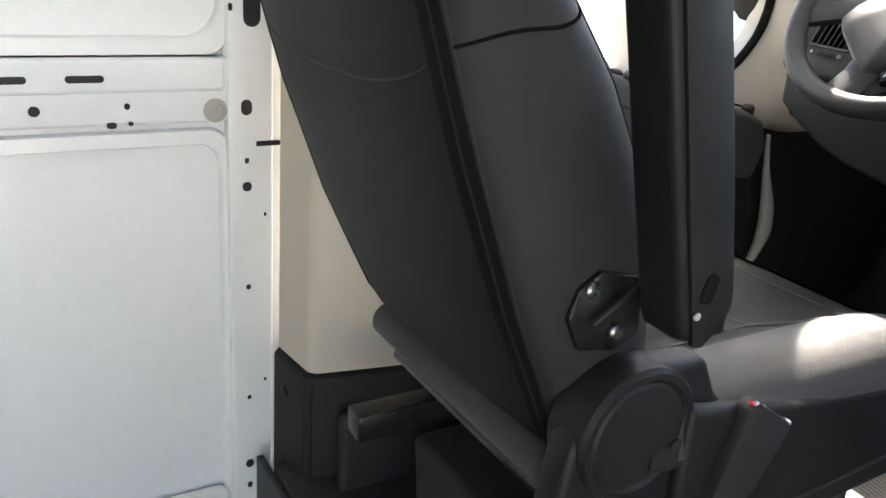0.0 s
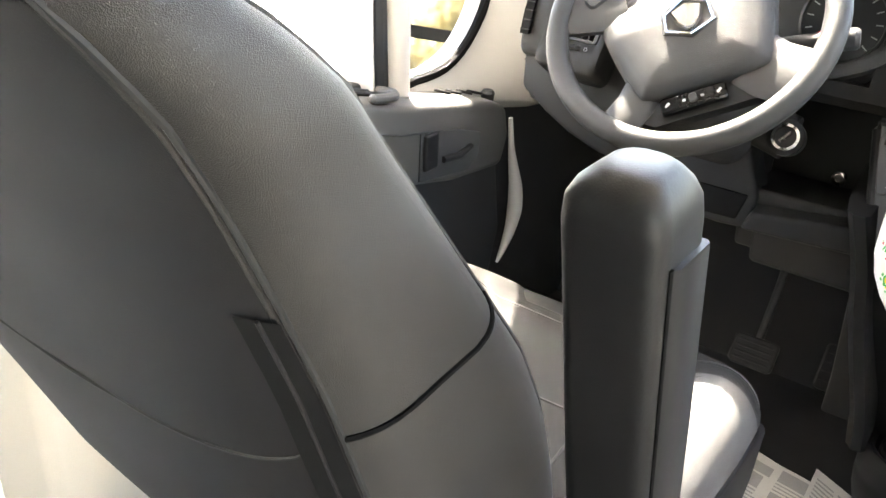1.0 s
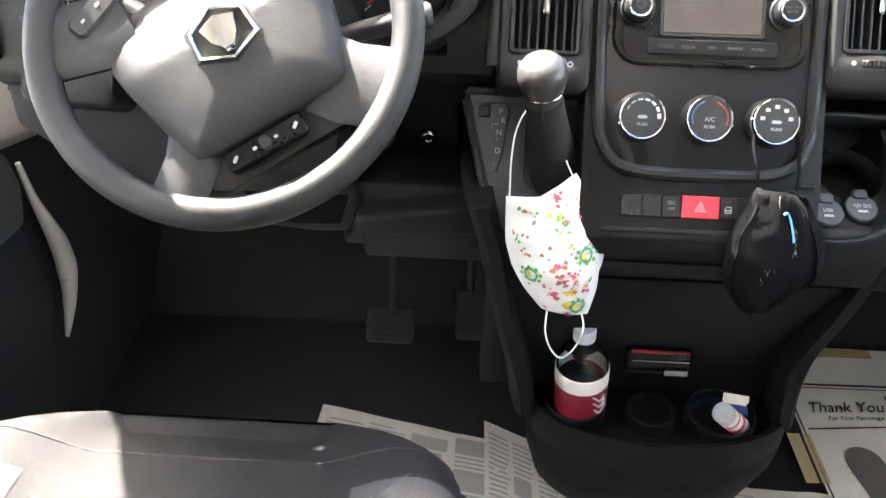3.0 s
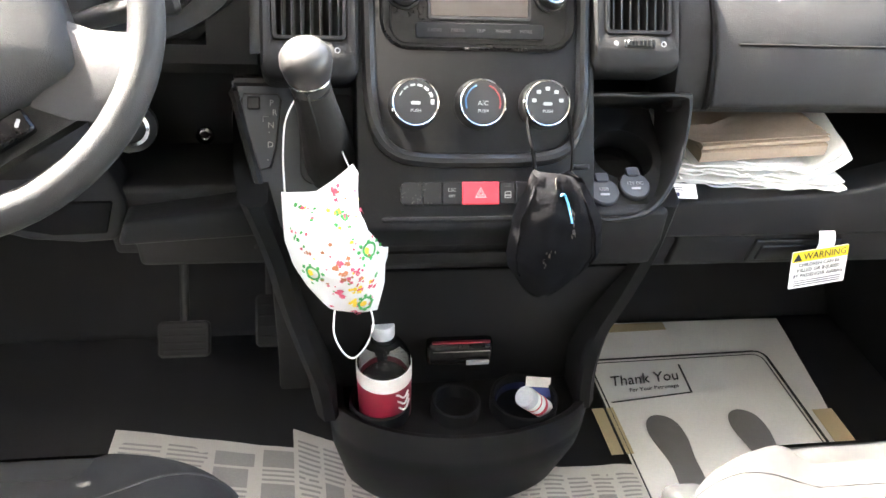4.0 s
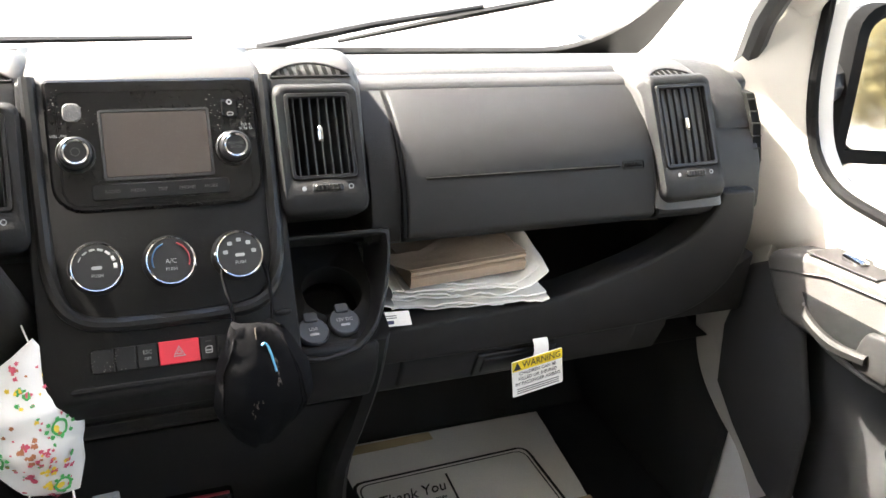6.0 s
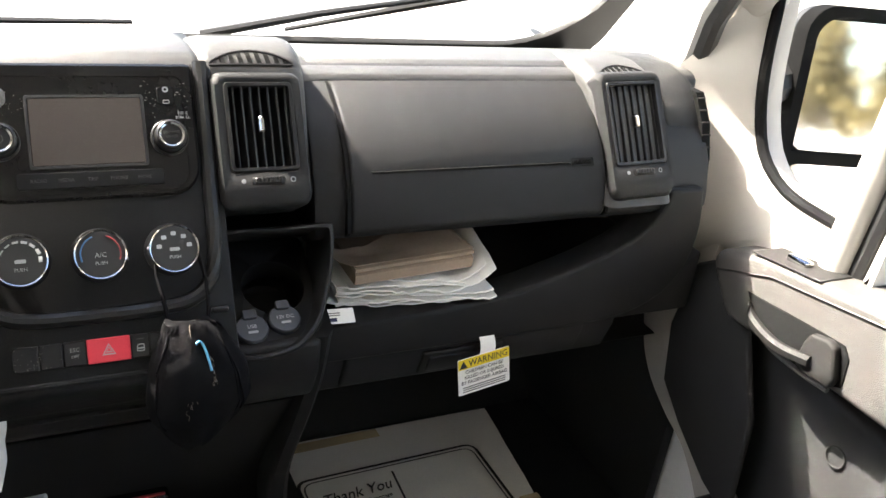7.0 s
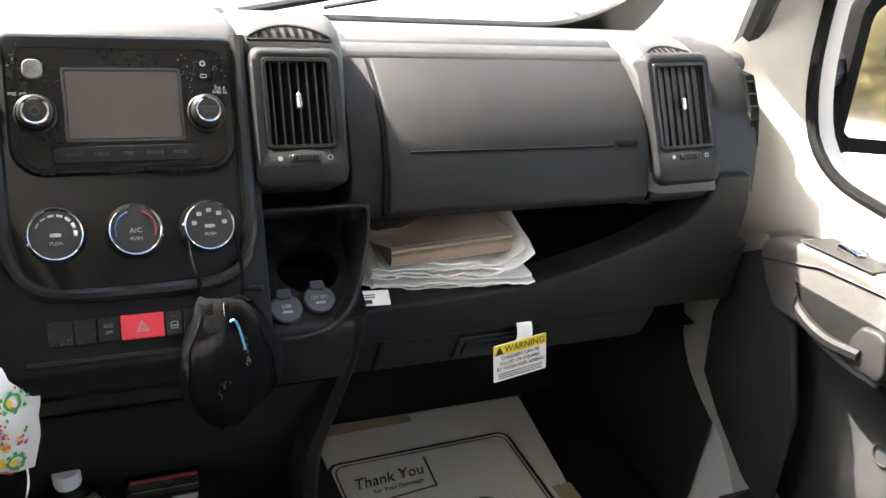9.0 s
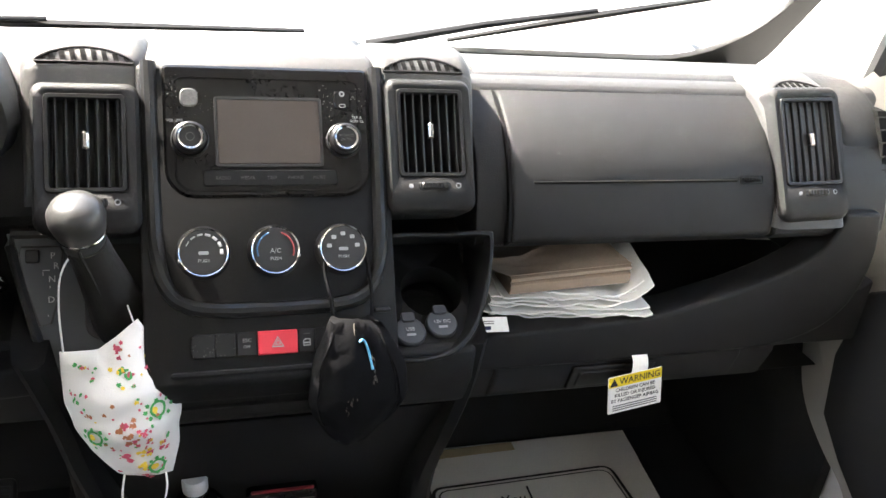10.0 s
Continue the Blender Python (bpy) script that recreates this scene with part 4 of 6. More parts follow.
gm_ = shift_m(-0.226, 0.646, 0.008) @ Matrix.Scale(1.06, 4)
part("gear_plate", loft([[gm_ @ Vector((x, y, d)) for x, y in plate_pts] for d in (0, 0.002)]), PLATE_BLUE, dash)
part("gear_plate_edge", tube([gm_ @ Vector((x, y, 0.001)) for x, y in plate_pts], 0.0014, 6, True), BLACK, dash)
part("gear_button", plate(0.013, 0.013, 0.002, 0.0025, gm_ @ pose(-0.011, 0.026, 0.002)), SATIN, dash)
for w, x, y in (("P", 0.007, 0.026), ("R", 0.010, 0.016), ("N", 0.006, 0.003), ("D", 0.005, -0.017), (".", 0.002, -0.030), ("'", 0.004, -0.007)):
    text("legend", w, 0.0088, gm_ @ pose(x, y, 0.0026), LEGEND, dash)
part("gate_line", tube([gm_ @ Vector((x, y, 0.0024)) for x, y in ((0.004, 0.012), (-0.002, 0.012), (-0.002, 0.007))], 0.0005, 4), LEGEND, dash)
part("boot_well", plate(0.066, 0.100, 0.016, 0.002, shift_m(-0.156, 0.636, 0.0085), 0.001), BLACK, dash)

# passenger side: body, airbag lid, shelf, lip, glovebox
air = [(1.150, 0.8495), (1.112, 0.847), (1.070, 0.832), (1.030, 0.806), (1.000, 0.775), (0.982, 0.742), (0.972, 0.712), (0.968, 0.690), (0.976, 0.682), (1.15, 0.682)]
bod = [(1.150, 0.852), (1.118, 0.8505), (1.078, 0.834), (1.038, 0.810), (1.008, 0.777), (0.990, 0.742), (0.980, 0.708), (0.976, 0.684), (0.99, 0.672), (1.15, 0.672)]
part("side_body", prism(bod, "x", 0.236, 0.83, 0.004), DASH, dash)
part("lid_gap", prism(air, "x", 0.2735, 0.2775), VOID, dash)
part("airbag_lid", prism(air, "x", 0.278, 0.642, 0.007, 3), DASH, dash, "large grey passenger airbag lid")
part("lid_gap", prism(air, "x", 0.6425, 0.6465), VOID, dash)
part("airbag_groove", box((0.305, 0.9872, 0.7553), (0.582, 0.9905, 0.7575), 0.0), VOID, dash)
part("airbag_frame", rim(rr_loop(0.034, 0.0105, 0.001), rr_loop(0.0325, 0.009, 0.001), 0, 0.0012, frame_m((0.603, 0.9885, 0.757), (1, 0, 0), (0, -0.88, 0.47)), 0.0003), VOID, dash)
text("legend", "AIRBAG", 0.0082, frame_m((0.603, 0.9885, 0.757), (1, 0, 0), (0, -0.88, 0.47)), VOID, dash, 0.0006)
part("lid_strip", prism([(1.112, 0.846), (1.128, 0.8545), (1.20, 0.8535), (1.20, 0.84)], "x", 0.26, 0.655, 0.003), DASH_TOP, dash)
fm = frame_m((0.694, 1.012, 0.800), (1, 0.06, 0), (0, -0.86, 0.51)) @ pose(0, 0, -0.007)
vent(1, 0.8, fm, 0.080, 0.092 * SLOPE, 0.106, 0.150 * SLOPE, "outer dash outlet with upright slats", 0.038)
outlet_hump(0.695, 0.057, OUTER_HUMP, 1.0, 0.046)
part("end_cap", prism([(1.24, 0.835), (1.18, 0.850), (1.12, 0.855), (1.080, 0.848), (1.048, 0.830), (1.022, 0.795), (1.004, 0.745), (1.000, 0.712), (1.24, 0.712)], "x", 0.754, 0.836, 0.014, 4), DASH, dash)
part("end_cap_low", prism([(1.001, 0.708), (1.001, 0.66), (1.010, 0.60), (1.20, 0.60), (1.20, 0.708)], "x", 0.775, 0.836, 0.008, 3), DASH, dash)


def side_grille(x0, x1, prof):
    """A narrow slotted strip down the rounded end of the dash."""
    prof = [(y - 0.004, z) for y, z in prof]
    g = part("side_grille", loft([[(x0, y, z), (x1, y, z), (x1, y + 0.02, z), (x0, y + 0.02, z)] for y, z in prof]), VOID, dash)
    for i in range(8):
        f = (i + 0.5) / 8 * (len(prof) - 1)
        k = int(f)
        y, z = [a + (c_ - a) * (f - k) for a, c_ in zip(prof[k], prof[k + 1])]
        part("slat", box((x0, y - 0.0015, z - 0.0009), (x1, y + 0.012, z + 0.0009)), HANDLE, g)


side_grille(0.819, 0.834, [(1.046, 0.834), (1.018, 0.795), (1.001, 0.750), (0.9965, 0.716)])
part("shelf_floor", prism([(0.25, 0.540), (0.60, 0.545), (0.80, 0.56), (0.86, 0.60), (0.86, 0.50), (0.25, 0.50)], "y", 0.985, 1.30, 0.004), DASH_LOW, dash)
part("shelf_back", box((0.25, 1.26, 0.50), (0.90, 1.30, 0.70)), DASH_LOW, dash)
top = [(0.245, 0.560), (0.36, 0.564), (0.489, 0.573), (0.573, 0.592), (0.655, 0.618), (0.715, 0.648), (0.745, 0.682), (0.752, 0.715)]
bot = [(0.812, 0.715), (0.824, 0.66), (0.822, 0.61), (0.800, 0.560), (0.755, 0.528), (0.69, 0.512), (0.58, 0.508), (0.45, 0.507), (0.245, 0.508)]
lip_pts = [p[:2] for p in smooth_path([(x, z, 0) for x, z in top], 4)] + [p[:2] for p in smooth_path([(x, z, 0) for x, z in bot], 4)]
part("shelf_lip", prism(lip_pts, "y", 0.968, 1.02, 0.012, 4), DASH, dash, "", 50)
part("glovebox_surround", prism([(0.99, 0.520), (0.988, 0.49), (1.005, 0.44), (1.03, 0.425), (1.20, 0.425), (1.20, 0.520)], "x", 0.235, 0.725, 0.006), DASH_LOW, dash)
glove = [(0.984, 0.508), (0.982, 0.490), (0.996, 0.448), (1.010, 0.438), (1.05, 0.438), (1.05, 0.508)]
part("glovebox_lid", prism(glove, "x", 0.290, 0.665, 0.007, 3), DASH_LOW, dash, "dark glovebox lid")
part("glovebox_latch", box((-0.062, -0.023, -0.004), (0.062, 0.023, 0.0025), 0.006, 3, frame_m((0.462, 0.9855, 0.474), (1, 0, 0), (0, -0.95, -0.31))), BLACK, dash)
part("latch_handle", box((-0.052, -0.015, 0.0), (0.045, 0.015, 0.005), 0.004, 3, frame_m((0.462, 0.9855, 0.474), (1, 0, 0), (0, -0.95, -0.31))), SATIN, dash)
part("underside", prism([(1.03, 0.425), (1.10, 0.38), (1.56, 0.40), (1.56, 0.43)], "x", 0.24, 0.86, 0.004), BLACK, dash)
# driver side: upper body, knee panel, recess
upper = [(1.180, 0.868), (1.130, 0.868), (1.092, 0.860), (1.062, 0.842), (1.040, 0.815), (1.024, 0.78), (1.014, 0.74), (1.012, 0.715), (1.022, 0.700), (1.20, 0.69), (1.22, 0.80)]
part("driver_upper", prism(upper, "x", -0.284, -0.232), DASH, dash)
part("driver_end", prism([(y, z - 0.028) for y, z in upper], "x", -0.828, -0.690, 0.012, 3), DASH, dash)
part("driver_upper", prism([(1.20, 0.735), (1.0135, 0.735), (1.012, 0.715), (1.022, 0.700), (1.20, 0.69)], "x", -0.6905, -0.2835), DASH, dash)
part("driver_left_panel", prism([(1.040, 0.71), (1.044, 0.62), (1.060, 0.585), (1.16, 0.575), (1.30, 0.60), (1.30, 0.71)], "x", -0.828, -0.42, 0.012, 3), DASH_LOW, dash)
knee = [(-0.826, 0.70), (-0.826, 0.615), (-0.775, 0.580), (-0.725, 0.553), (-0.670, 0.534), (-0.610, 0.524), (-0.562, 0.514), (-0.548, 0.492), (-0.510, 0.479), (-0.450, 0.474), (-0.412, 0.476), (-0.398, 0.495), (-0.394, 0.530), (-0.420, 0.60), (-0.420, 0.70)]
part("knee_apron", prism(knee, "y", 1.030, 1.095, 0.009, 3), DASH_LOW, dash, "", 50)
# Flat near-black plate drawn for the shaded pocket; there is no hollow.
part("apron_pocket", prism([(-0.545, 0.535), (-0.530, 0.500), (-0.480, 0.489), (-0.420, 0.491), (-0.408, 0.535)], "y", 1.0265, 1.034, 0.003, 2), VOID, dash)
part("driver_mid_panel", box((-0.425, 1.205, 0.44), (-0.24, 1.25, 0.70), 0.004), BLACK, dash)
part("recess_side", box((-0.250, 1.06, 0.44), (-0.236, 1.22, 0.69), 0.003), DASH_LOW, dash)
part("recess_shelf", prism([(1.04, 0.530), (1.045, 0.545), (1.22, 0.52), (1.22, 0.45), (1.07, 0.43)], "x", -0.425, -0.225, 0.008, 3), DASH_LOW, dash)
part("knee_panel", prism([(1.035, 0.512), (1.042, 0.50), (1.075, 0.41), (1.10, 0.395), (1.30, 0.395), (1.30, 0.512)], "x", -0.398, -0.225, 0.010, 3), DASH_LOW, dash)
part("knee_ledge", prism([(-0.395, 0.520), (-0.225, 0.545), (-0.225, 0.500), (-0.405, 0.488)], "y", 1.00, 1.06, 0.008, 3), DASH, dash)
part("jack_nut", revolve([(0.012, 0), (0.012, 0.004), (0.009, 0.006), (0.006, 0.006), (0.006, 0.002), (0, 0.002)], 24, frame_m((-0.316, 1.203, 0.536), (1, 0, 0), (0, -1, 0.1))), CHROME, dash, "round chrome socket")
part("blank_plate", rim(rr_loop(0.044, 0.020, 0.002), rr_loop(0.041, 0.017, 0.002), 0, 0.003, frame_m((-0.310, 1.203, 0.503), (1, 0, 0), (0, -1, 0.1)), 0.0008), DASH, dash)
ventl = frame_m((-0.708, 1.012, 0.768), (1, -0.06, 0), (0, -0.86, 0.51))
vent(-1, 0.8, ventl, 0.076, 0.088 * SLOPE, 0.112, 0.150 * SLOPE, "outer dash outlet beside the driver's door", 0.038)
side_grille(-0.825, -0.809, [(1.060, 0.812), (1.0375, 0.785), (1.0215, 0.752), (1.0105, 0.712)])
part("panel_seam", box((-0.826, 1.0335, 0.6615), (-0.60, 1.0385, 0.6635)), BLACK, dash)
# lower centre console and tray
back = part("console_back", prism([(0.935, 0.49), (1.045, 0.27), (1.050, 0.20), (1.25, 0.20), (1.25, 0.50)], "x", -0.225, 0.232, 0.006), CONSOLE, dash)
for s, pts in ((-1, ((-0.240, 0.905, 0.600), (-0.218, 0.915, 0.520), (-0.205, 0.935, 0.440), (-0.185, 0.965, 0.340), (-0.166, 0.985, 0.255), (-0.158, 0.985, 0.20))),
               (1, ((0.232, 0.908, 0.592), (0.228, 0.917, 0.520), (0.218, 0.935, 0.440), (0.210, 0.965, 0.350), (0.214, 0.985, 0.265), (0.220, 0.985, 0.20)))):
    rings = []
    for x, y, z in smooth_path(pts, 4):
        rings.append([(x + s * a, y + b, z) for a, b in ((-0.016, 0.010), (-0.010, 0.0), (0.004, -0.002), (0.014, 0.012), (0.022, 0.06), (0.035, 0.28), (-0.016, 0.28))])
    part("console_cheek", loft(rings), CONSOLE, dash, "", 50)


def tray_loop(k, z, dy=0.0, shrink=0.0):
    pts = []
    for i in range(40):
        a = math.pi + math.pi * i / 39
        pts.append((0.041 + (0.194 * k - shrink) * math.cos(a), 1.03 + dy + (0.105 * k - shrink) * math.sin(a) , z))
    pts.append((0.041 + 0.194 * k - shrink, 1.13, z))
    pts.append((0.041 - 0.194 * k + shrink, 1.13, z))
    return pts


rings = [tray_loop(0.80, 0.004, 0.03), tray_loop(0.88, 0.04, 0.015), tray_loop(0.98, 0.12), tray_loop(1.0, 0.150), tray_loop(0.99, 0.156), tray_loop(1.0, 0.164), tray_loop(1.005, 0.204), tray_loop(0.995, 0.212),
         tray_loop(0.985, 0.212, 0, 0.005), tray_loop(0.975, 0.206, 0, 0.010), tray_loop(0.96, 0.192, 0, 0.012)]
part("console_tray", loft(rings), CONSOLE, dash, "black D-shaped console tray with cup wells", 50)
for x, y, r in ((-0.083, 0.985, 0.044), (0.026, 0.974, 0.036), (0.128, 0.976, 0.050)):
    part("cup_ring", revolve([(r, 0.0), (r, 0.030), (r - 0.002, 0.032), (r - 0.005, 0.030), (r - 0.006, 0.0)], 40, pose(x, y + 0.024, 0.184)), CONSOLE, dash)


# ---- seats ----
LEVELS = [  # height, rear, front, half width
    (0.400, 0.165, 0.225, 0.205), (0.430, 0.134, 0.250, 0.218), (0.500, 0.097, 0.250, 0.223), (0.570, 0.062, 0.238, 0.224), (0.640, 0.034, 0.222, 0.223), (0.700, 0.010, 0.198, 0.222),
    (0.760, -0.010, 0.160, 0.219), (0.810, -0.024, 0.116, 0.216), (0.860, -0.042, 0.074, 0.212), (0.905, -0.058, 0.040, 0.206), (0.942, -0.076, 0.012, 0.207), (0.970, -0.090, -0.014, 0.200),
    (0.990, -0.099, -0.036, 0.188), (1.002, -0.098, -0.050, 0.165), (1.007, -0.090, -0.062, 0.12)]


LEVELS = [(z + 0.010 * max(0.0, min(1.0, (z - 0.70) / 0.15)) - 0.012 * max(0.0, (z - 0.93) / 0.075), r_, f_ + 0.009 * min(1.0, max(0.0, (z - 0.55) / 0.2)), w_) for z, r_, f_, w_ in LEVELS]


def back_point(s, q, push=0.0):
    """A point of the backrest's skin: s runs from 0 (foot) to 1 (top), q round it (0: right side, 90: front, 270: back)."""
    f = s * (len(LEVELS) - 1)
    i = min(int(f), len(LEVELS) - 2)
    z, y0, y1, w = [a + (b - a) * (f - i) for a, b in zip(LEVELS[i], LEVELS[i + 1])]
    a = radians(q)
    c, sn = math.cos(a), math.sin(a)
    px = (w + push) * math.copysign(abs(c) ** 0.42, c)
    d = (y1 - y0) / 2
    pd = (d + push) * math.copysign(abs(sn) ** 0.5, sn)
    u = abs(px) / w
    if sn > 0:  # the front is hollow between the bolsters
        pd -= 0.45 * d * max(0.0, 1 - u / 0.75) ** 0.8 if u < 0.75 else 0.0
    else:
        pd -= 0.010 * (1 - u * u)
    return Vector((px, (y0 + y1) / 2 + pd, z))


def at_height(z):
    """The s of back_point at a height."""
    for i in range(len(LEVELS) - 1):
        if LEVELS[i][0] <= z <= LEVELS[i + 1][0]:
            return (i + (z - LEVELS[i][0]) / (LEVELS[i + 1][0] - LEVELS[i][0])) / (len(LEVELS) - 1)
    return 1.0


def seat(cx, dy, driver):
    at = Vector((cx, dy, 0))
    th = thing("driver_seat" if driver else "passenger_seat", (cx, 0.4 + dy, 0.0),
               "black and grey leatherette driver's seat with a raised armrest" if driver else "black and grey leatherette passenger seat", "seat", "front seats")
    N, K = 72, 41
    rings = [[at + back_point(k / (K - 1), 360 * j / N) for j in range(N)] for k in range(K)]
    part("backrest", loft(rings), LEATHER, th, "backrest in dark leatherette", 70)
    # back panel of a darker vinyl, a little proud
    rows = []
    for k in range(28):
        s = at_height(0.415) + (at_height(0.99) - at_height(0.415)) * k / 27
        rows.append([at + back_point(s, 222 + 96 * j / 27, 0.0022) for j in range(28)])
    bm = loft(rows, caps=False, closed=False)
    part("back_panel", bm, VINYL_DK, th, "dark vinyl back panel", 70)

    def seam(name, pts, r=0.0018, mt=BLACK):
        part(name, tube([at + p for p in pts], r, 6), mt, th)
    for q in (319, 221):
        seam("piping", [back_point(at_height(0.845 + 0.157 * k / 24), q, 0.0004) for k in range(25)], 0.0015, LEATHER)
        seam("seam", [back_point(at_height(0.42 + 0.585 * k / 44), q + (3.2 if q > 300 else -3.2), 0.0004) for k in range(45)], 0.0016)
    for q in (38, 142):
        seam("piping", [back_point(at_height(0.43 + 0.575 * k / 40), q, 0.0004) for k in range(41)], 0.0017, LEATHER)
        seam("seam", [back_point(at_height(0.43 + 0.575 * k / 40), q + (4 if q < 90 else -4), 0.0002) for k in range(41)], 0.0020, VOID)
    for lo_, hi_ in ((323, 394), (217, 146)):
        seam("seam", [back_point(at_height(0.790 + 0.030 * k / 14), lo_ + (hi_ - lo_) * k / 14, 0.0006) for k in range(15)], 0.0016, VOID)
    seam("seam", [back_point(at_height(0.79 - 0.045 * (1 - abs(k / 10 - 1)) ** 0.6), 226 + 88 * k / 20, 0.0026) for k in range(21)], 0.0010)
    # zip strip along the rear edge
    for side in (1, -1):
        q0 = 270 + side * 44
        rows = [[at + back_point(at_height(0.42 + 0.445 * k / 24), q0 + side * q, 0.0042) for q in (-6.5, -2.2, 2.2, 6.5)] for k in range(25)]
        part("zip_strip", loft(rows, caps=False, closed=False), ZIP_TAPE, th, "black zip strip")
        seam("zip", [back_point(at_height(0.42 + 0.445 * k / 30), q0, 0.0046) for k in range(31)], 0.0011, VINYL_DK)
    # headrest
    hr = []
    for z, w, d in smooth_path(((0.980, 0.070, 0.020), (0.985, 0.102, 0.038), (1.000, 0.118, 0.047), (1.04, 0.127, 0.052), (1.10, 0.130, 0.053), (1.16, 0.122, 0.048), (1.19, 0.095, 0.034), (1.198, 0.05, 0.018)), 4):
        hr.append([at + Vector((w * math.copysign(abs(math.cos(a)) ** 0.7, math.cos(a)), 0.006 - (z - 1.0) * 0.15 + d * math.copysign(abs(math.sin(a)) ** 0.7, math.sin(a)), z)) for a in (2 * math.pi * j / 40 for j in range(40))])
    part("headrest", loft(hr), LEATHER, th, "", 70)
    for x in (-0.06, 0.06):
        part("headrest_post", tube([at + Vector((x, -0.075, 0.95)), at + Vector((x, -0.050, 1.02))], 0.006, 10), CHROME, th)
    # cushion: rounded block with raised bolsters and a rounded nose
    rows = []
    M = 48
    for k in range(33):
        t = k / 32
        y = 0.20 + 0.535 * t
        nose = max(0.0, (t - 0.72) / 0.28)
        tail = max(0.0, (0.06 - t) / 0.06)
        zt = 0.446 + 0.006 * math.sin(t * 3.1) - 0.045 * nose ** 2.4
        zb = 0.398 + 0.022 * nose ** 2.0 + 0.01 * tail
        w = 0.266 * (1 - 0.40 * nose ** 3.6)
        ring = []
        for j in range(M):
            a = 2 * math.pi * j / M
            c, sn = math.cos(a), math.sin(a)
            px = w * math.copysign(abs(c) ** 0.55, c)
            u = abs(px) / w
            if sn >= 0:
                z = (zt + zb) / 2 + (zt - zb) / 2 * abs(sn) ** 0.55 + 0.085 * max(0, u - 0.50) * (1 - u ** 6) * 2.2 * (1 - 0.5 * nose) - 0.010 * (1 - u) * (1 - nose)
            else:
                z = (zt + zb) / 2 - (zt - zb) / 2 * abs(sn) ** 0.55
            ring.append(at + Vector((px, y, z)))
        rows.append(ring)

    def cushion_top(x, t, up=0.001):
        k = min(31, max(0, int(t * 32)))
        f = t * 32 - k
        ring = [rows[k][j].lerp(rows[k + 1][j], f) for j in range(M // 2 + 1)]
        for p, q in zip(ring, ring[1:]):
            if q.x - at.x <= x <= p.x - at.x:
                best = p.lerp(q, (p.x - at.x - x) / max(1e-6, p.x - q.x))
                return Vector((at.x + x, best.y, best.z + up))
        return ring[M // 4] + Vector((0, 0, up))
    part("cushion", loft(rows), CUSHION, th, "wide seat cushion with raised sides", 70)
    for x in (-0.150, 0.150):
        part("seam", tube(smooth_path([cushion_top(x * k_, t_, -0.0006) for k_, t_ in ((0.82, 0.12), (0.78, 0.35), (0.76, 0.55), (0.95, 0.66), (1.22, 0.74), (1.42, 0.79))], 6), 0.0024, 6), BLACK, th)
    part("seam", tube(smooth_path([cushion_top(x, 0.55, -0.0006) for x in (-0.114, -0.06, 0.0, 0.06, 0.114)], 6), 0.0024, 6), BLACK, th)
    rimline = []
    for j in range(1, 24):
        rimline.append(rows[28][j] + Vector((0, 0, -0.0004)))
    part("front_seam", tube(smooth_path(rimline, 3), 0.0016, 6), BLACK, th)
    for j0 in (M - 2, M // 2 + 2):
        part("side_piping", tube(smooth_path([rows[k][j0] + Vector((0.001 if j0 > M // 2 + 5 else -0.001, 0, -0.004)) for k in range(3, 31, 3)], 3), 0.0034, 6), BLACK, th)
    for j0, j1, sx in ((M // 2 - 9, M // 2 + 1, -1), (0, 10, 1)):
        fab = [[rows[k][j] + Vector((sx * 0.0008, 0, 0.0012)) for j in range(j0, j1)] for k in range(2, 26)]
        part("fabric_side", loft(fab, caps=False, closed=False), FABRIC, th, "grey woven fabric side panel", 70)
    # base: side valance, rails, pedestal
    for s in (-1, 1):
        ya = 0.27 if s < 0 else 0.238
        part("side_valance", prism([(ya, 0.480), (0.30, 0.466), (0.38, 0.452), (0.46, 0.440), (0.55, 0.432), (0.62, 0.434), (0.664, 0.412), (0.650, 0.34), (0.61, 0.300), (ya, 0.28)], "x", *(sorted((cx + s * 0.225, cx + s * 0.269))), 0.010, 3), ARM, th, "matt grey side valance")
        part("valance_ridge", tube([(cx + s * 0.2695, y, z) for y, z in ((ya + 0.03, 0.318), (0.45, 0.325), (0.60, 0.335))], 0.003, 6), LEATHER, th)
        part("seat_rail", box((cx + s * 0.19 - 0.02, 0.12 + dy, 0.205), (cx + s * 0.19 + 0.02, 0.64 + dy, 0.245), 0.004), STEEL, th)
    part("pedestal", prism([(0.22, 0.0), (0.58, 0.0), (0.60, 0.205), (0.20, 0.205)], "x", cx - 0.165, cx + 0.165, 0.012, 3), DASH_LOW, th, "black seat pedestal")
    part("crossbar", tube([at + Vector((x, 0.150, 0.394)) for x in (-0.165, -0.16, -0.05, 0.1, 0.205, 0.21)], [0.012, 0.023, 0.024, 0.024, 0.023, 0.012], 16), FABRIC, th, "grey padded bar under the backrest")
    part("under_bar", tube([at + Vector((x, 0.165, 0.345)) for x in (-0.15, 0.22)], 0.010, 10), STEEL, th)
    if not driver:
        return th
    # recliner cover, lever, armrest with bracket
    R = frame_m((-0.261, 0.184, 0.460), (0, 1, 0), (1, 0, 0))
    part("recliner_cover", revolve([(0.067, -0.03), (0.067, 0.014), (0.063, 0.019), (0.057, 0.019), (0.053, 0.016), (0.050, 0.018), (0.0, 0.021)], 48, R), ARM, th, "round black recliner cover", 30)
